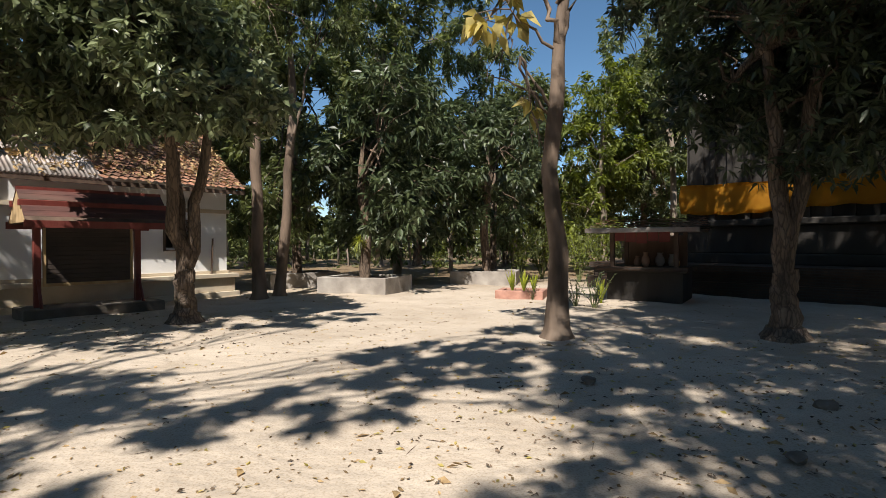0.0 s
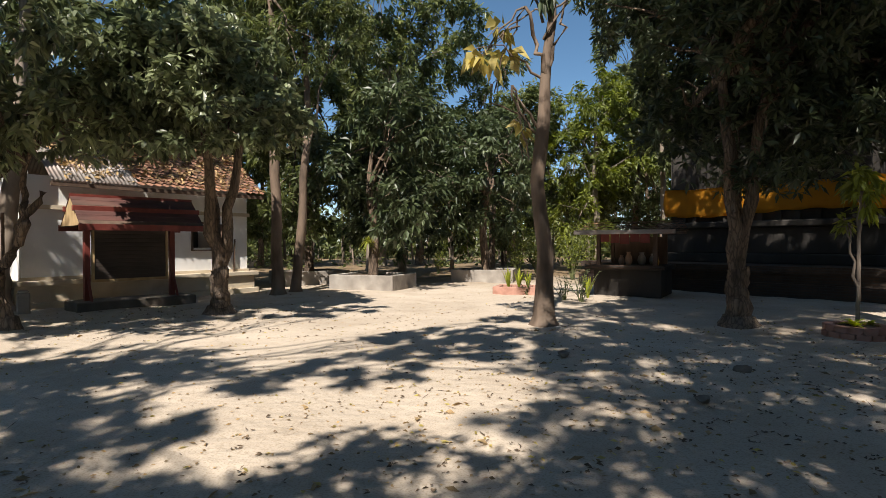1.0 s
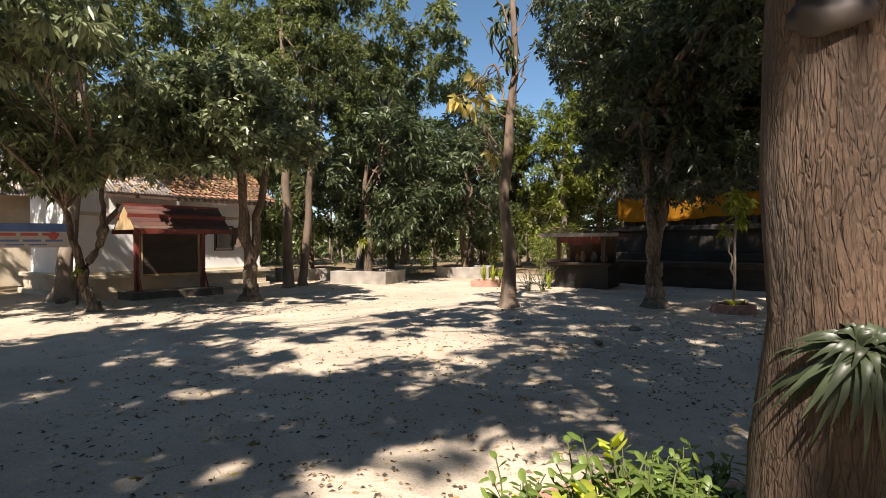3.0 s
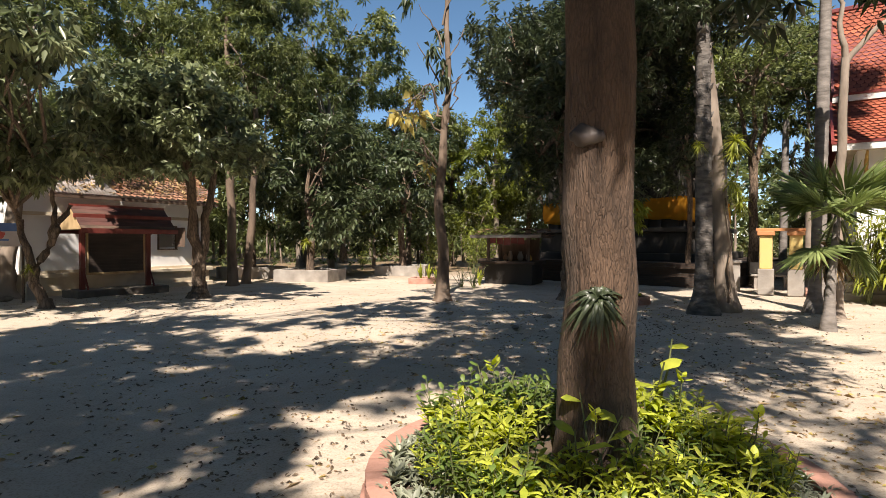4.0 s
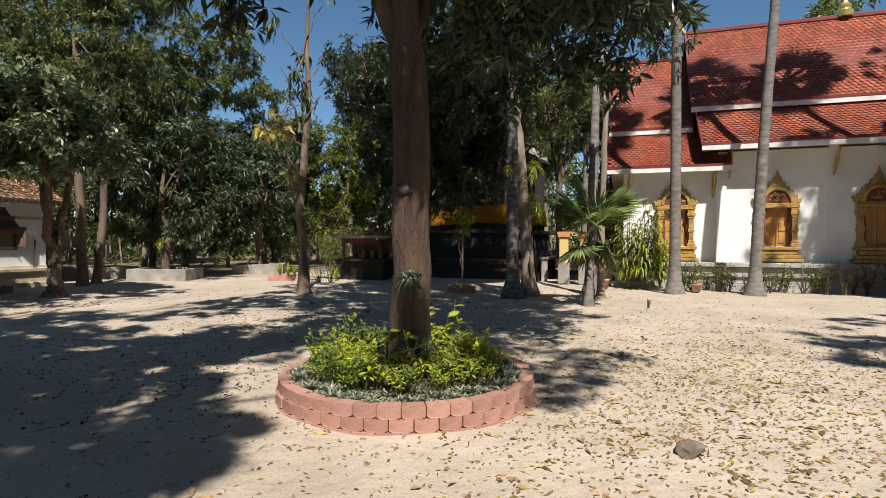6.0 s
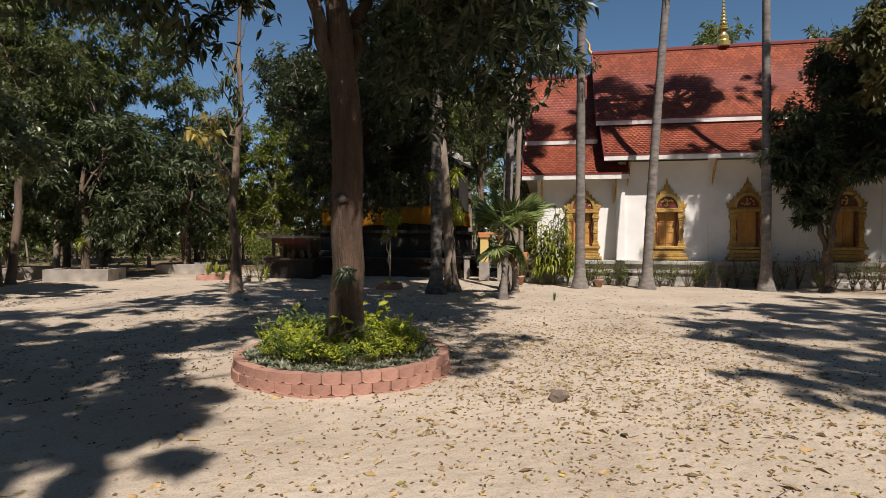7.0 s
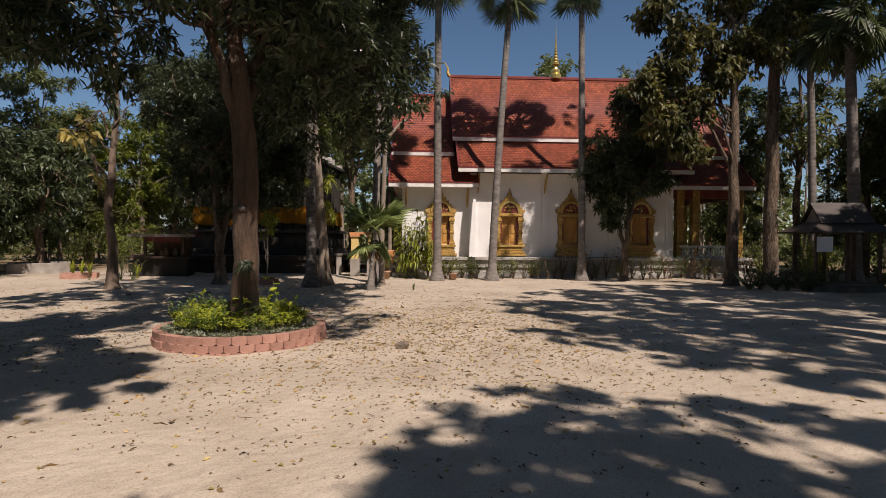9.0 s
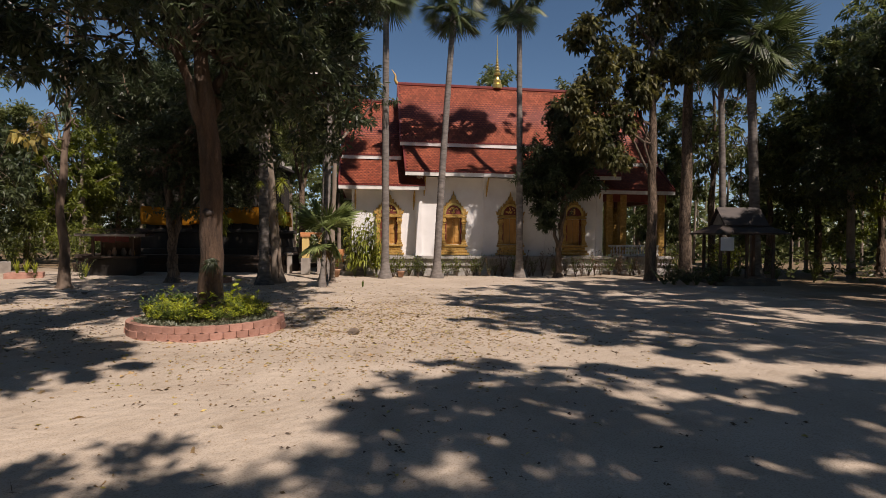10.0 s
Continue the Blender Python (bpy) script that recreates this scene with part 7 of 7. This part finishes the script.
def open_pavilion(x, y, turn):
    """A small open shelter: six posts, a skirt roof all round and a steep gable over it."""
    s = empty("open_pavilion", pose(x, y, 0, 0, 0, turn), "small dark open pavilion with a tiered gable roof", "pavilion")
    part("plinth", stepped((-1.20, 1.20, -0.85, 0.85, -0.1, 0.12), (-1.10, 1.10, -0.75, 0.75, 0.12, 0.24), lip=0.01), DARK_CEMENT, s)
    for a in (-1.0, 0.0, 1.0):
        for b in (-0.65, 0.65):
            part("post", boxes((a - 0.05, a + 0.05, b - 0.05, b + 0.05, 0.24, 2.0), bevel=0.008), DARK_WOOD, s)
    for b in (-0.65, 0.65):
        part("beam", boxes((-1.15, 1.15, b - 0.04, b + 0.04, 2.0, 2.1)), DARK_WOOD, s)
    bm = bmesh.new()
    lo = [bm.verts.new(p) for p in ((-1.42, -1.02, 1.92), (1.42, -1.02, 1.92), (1.42, 1.02, 1.92), (-1.42, 1.02, 1.92))]
    mid = [bm.verts.new(p) for p in ((-1.42, -1.02, 1.97), (1.42, -1.02, 1.97), (1.42, 1.02, 1.97), (-1.42, 1.02, 1.97))]
    hi = [bm.verts.new(p) for p in ((-0.78, -0.50, 2.30), (0.78, -0.50, 2.30), (0.78, 0.50, 2.30), (-0.78, 0.50, 2.30))]
    for p, q in ((lo, mid), (mid, hi)):
        for k in range(4):
            bm.faces.new((p[k], p[(k + 1) % 4], q[(k + 1) % 4], q[k]))
    bm.faces.new(hi)
    bm.faces.new(lo[::-1])
    part("skirt_roof", bm, DARK_BOARD, s)
    for side in (-1, 1):
        bm = bmesh.new()
        ring = [(0.66 * side, 2.26), (0.58 * side, 2.26), (0.0, 2.90), (0.0, 2.98)]
        ends = [[bm.verts.new((e, b, c)) for b, c in ring] for e in (-0.85, 0.85)]
        for k in range(4):
            bm.faces.new((ends[0][k], ends[0][(k + 1) % 4], ends[1][(k + 1) % 4], ends[1][k]))
        bm.faces.new(ends[0][::-1])
        bm.faces.new(ends[1])
        bmesh.ops.recalc_face_normals(bm, faces=bm.faces)
        part("gable_roof", bm, DARK_BOARD, s)
    for e in (-0.72, 0.72):
        bm = bmesh.new()
        ends = [[bm.verts.new((e + d, b, c)) for b, c in ((-0.52, 2.28), (0.52, 2.28), (0.0, 2.86))] for d in (-0.02, 0.02)]
        for k in range(3):
            bm.faces.new((ends[0][k], ends[0][(k + 1) % 3], ends[1][(k + 1) % 3], ends[1][k]))
        bm.faces.new(ends[0][::-1])
        bm.faces.new(ends[1])
        bmesh.ops.recalc_face_normals(bm, faces=bm.faces)
        part("gable_panel", bm, CEMENT, s, "pale cement gable infill")
    part("sign_panel", boxes((-1.16, -0.66, -0.98, -0.95, 1.30, 1.80), bevel=0.006), WHITE_WALL, s, "blank white panel under the eave")


open_pavilion(19.75, -7.75, -50)
low = [shrub(300 + k, 0.62 + 0.1 * k, 0.62, 20, 12, 0.13, 0.055, LEAF_MANGO, "low dark leafy bush beside the small pavilion", "low_bush", "bush", "bushes by the pavilion", 0.3, (15, 80), 0.008, start=0.2) for k in range(2)]
for k in range(2):
    scatter(low[k], [pose(17.35 + 0.55 * i + 0.1 * k, -5.75 - 0.68 * i - 0.3 * k, 0, 0, 0, 70 * i + 30 * k) @ Matrix.Scale(0.85 + 0.12 * ((i * 2 + k) % 3), 4) for i in range(3)])
bright = shrub(303, 1.7, 0.75, 26, 12, 0.34, 0.06, LEAF_LIME, "tall sunlit yellow-green bush behind the pavilion", "tall_bush", "bush", "", 0.5, (30, 85), 0.01, start=0.25)
scatter(bright, [pose(23.6, -6.6, 0)])


# ---- fallen leaves ----
def litter():
    rng = np.random.default_rng(301)
    spots = []
    for x, y, sx, sy, n in ((3.6, -5.0, 2.0, 1.9, 4600), (5.5, -3.2, 2.6, 1.8, 3600), (2.2, -6.2, 1.6, 1.2, 900), (0.2, -3.5, 1.6, 1.6, 260), (-1.4, -5.6, 0.7, 0.8, 160), (-2.2, 1.5, 2.2, 2.2, 900), (2.6, 4.5, 2.6, 2.6, 1300), (1.0, 1.0, 2.6, 2.2, 700), (-5.5, 7.5, 2.5, 2.5, 420), (6, 6, 3, 2.5, 420), (2, -8.5, 3.5, 1.6, 520), (9, 0, 4, 3, 600), (0.3, 8.5, 3.5, 3.5, 360)):
        spots.append(np.stack([rng.normal(x, sx, n), rng.normal(y, sy, n)], -1))
    spots.append(rng.uniform((-12, -10), (22, 18), (1500, 2)))
    spots.append(np.stack([rng.uniform(-25, 25, 3500), rng.uniform(13, 45, 3500)], -1))
    p = np.concatenate(spots)
    p = p[(np.hypot(p[:, 0] - CENTRE[0], p[:, 1] - CENTRE[1]) > RING + 0.05)]
    z = ground_height(p[:, 0], p[:, 1]) + 0.006
    at = np.concatenate([p, z[:, None]], 1)
    for mat, sel, ln, wd, label in ((LEAF_DRY, slice(0, None, 1), 0.046, 0.02, "small dry brown leaves scattered on the sand"), (LEAF_YELLOW, slice(3, None, 6), 0.06, 0.026, "yellow fallen leaves scattered on the sand"), (LEAF_DRY, slice(5, None, 26), 0.11, 0.05, "large curled brown leaves on the sand")):
        q = at[sel]
        v, f = leaves(rng, q, np.tile([[0, 0, 1.0]], (len(q), 1)), 1, ln, wd, (83, 95), 0.0, 0.4)
        o = part("leaf_litter", arrays("leaf_litter", v, f, mat), mat, None, label)
        tagged(o, category="leaves", kind="stuff")
    # dark crumbs of bark, husks and broken leaves trodden into the sand
    p = np.concatenate([np.stack([rng.normal(x, sx, n), rng.normal(y, sy, n)], -1) for x, y, sx, sy, n in ((-1.8, -0.6, 1.5, 1.6, 330), (-0.6, -1.6, 0.6, 0.8, 160), (2.6, 3.0, 2.2, 2.0, 420), (3.4, 0.8, 0.9, 0.9, 200), (-5.0, 8.8, 2.4, 1.2, 350), (1.5, -9.5, 2.2, 1.5, 200), (8.0, -5.0, 2.5, 3.0, 250), (5.5, 4.0, 2.5, 1.5, 300))])
    p = p[np.hypot(p[:, 0] - CENTRE[0], p[:, 1] - CENTRE[1]) > RING + 0.05]
    at = np.concatenate([p, ground_height(p[:, 0], p[:, 1])[:, None] + 0.008], 1)
    v, f = leaves(rng, at, np.tile([[0, 0, 1.0]], (len(p), 1)), 2, 0.045, 0.022, (75, 100), 0.0, 0.7)
    tagged(part("leaf_crumbs", arrays("leaf_crumbs", v, f, LEAF_DARK_DRY), LEAF_DARK_DRY, None, "dark broken leaf crumbs trodden into the sand"), category="leaves", kind="stuff")
    k = 700
    q = rng.uniform((-9, -10), (14, 14), (k, 2))
    at = np.concatenate([q, ground_height(q[:, 0], q[:, 1])[:, None] + 0.006], 1)
    v, f = leaves(rng, at, np.tile([[0, 0, 1.0]], (k, 1)), 1, 0.22, 0.008, (84, 94), 0.0, 0.0)
    tagged(part("twigs", arrays("twigs", v, f, BARK), BARK, None, "thin fallen twigs on the sand"), category="twigs", kind="stuff")


litter()
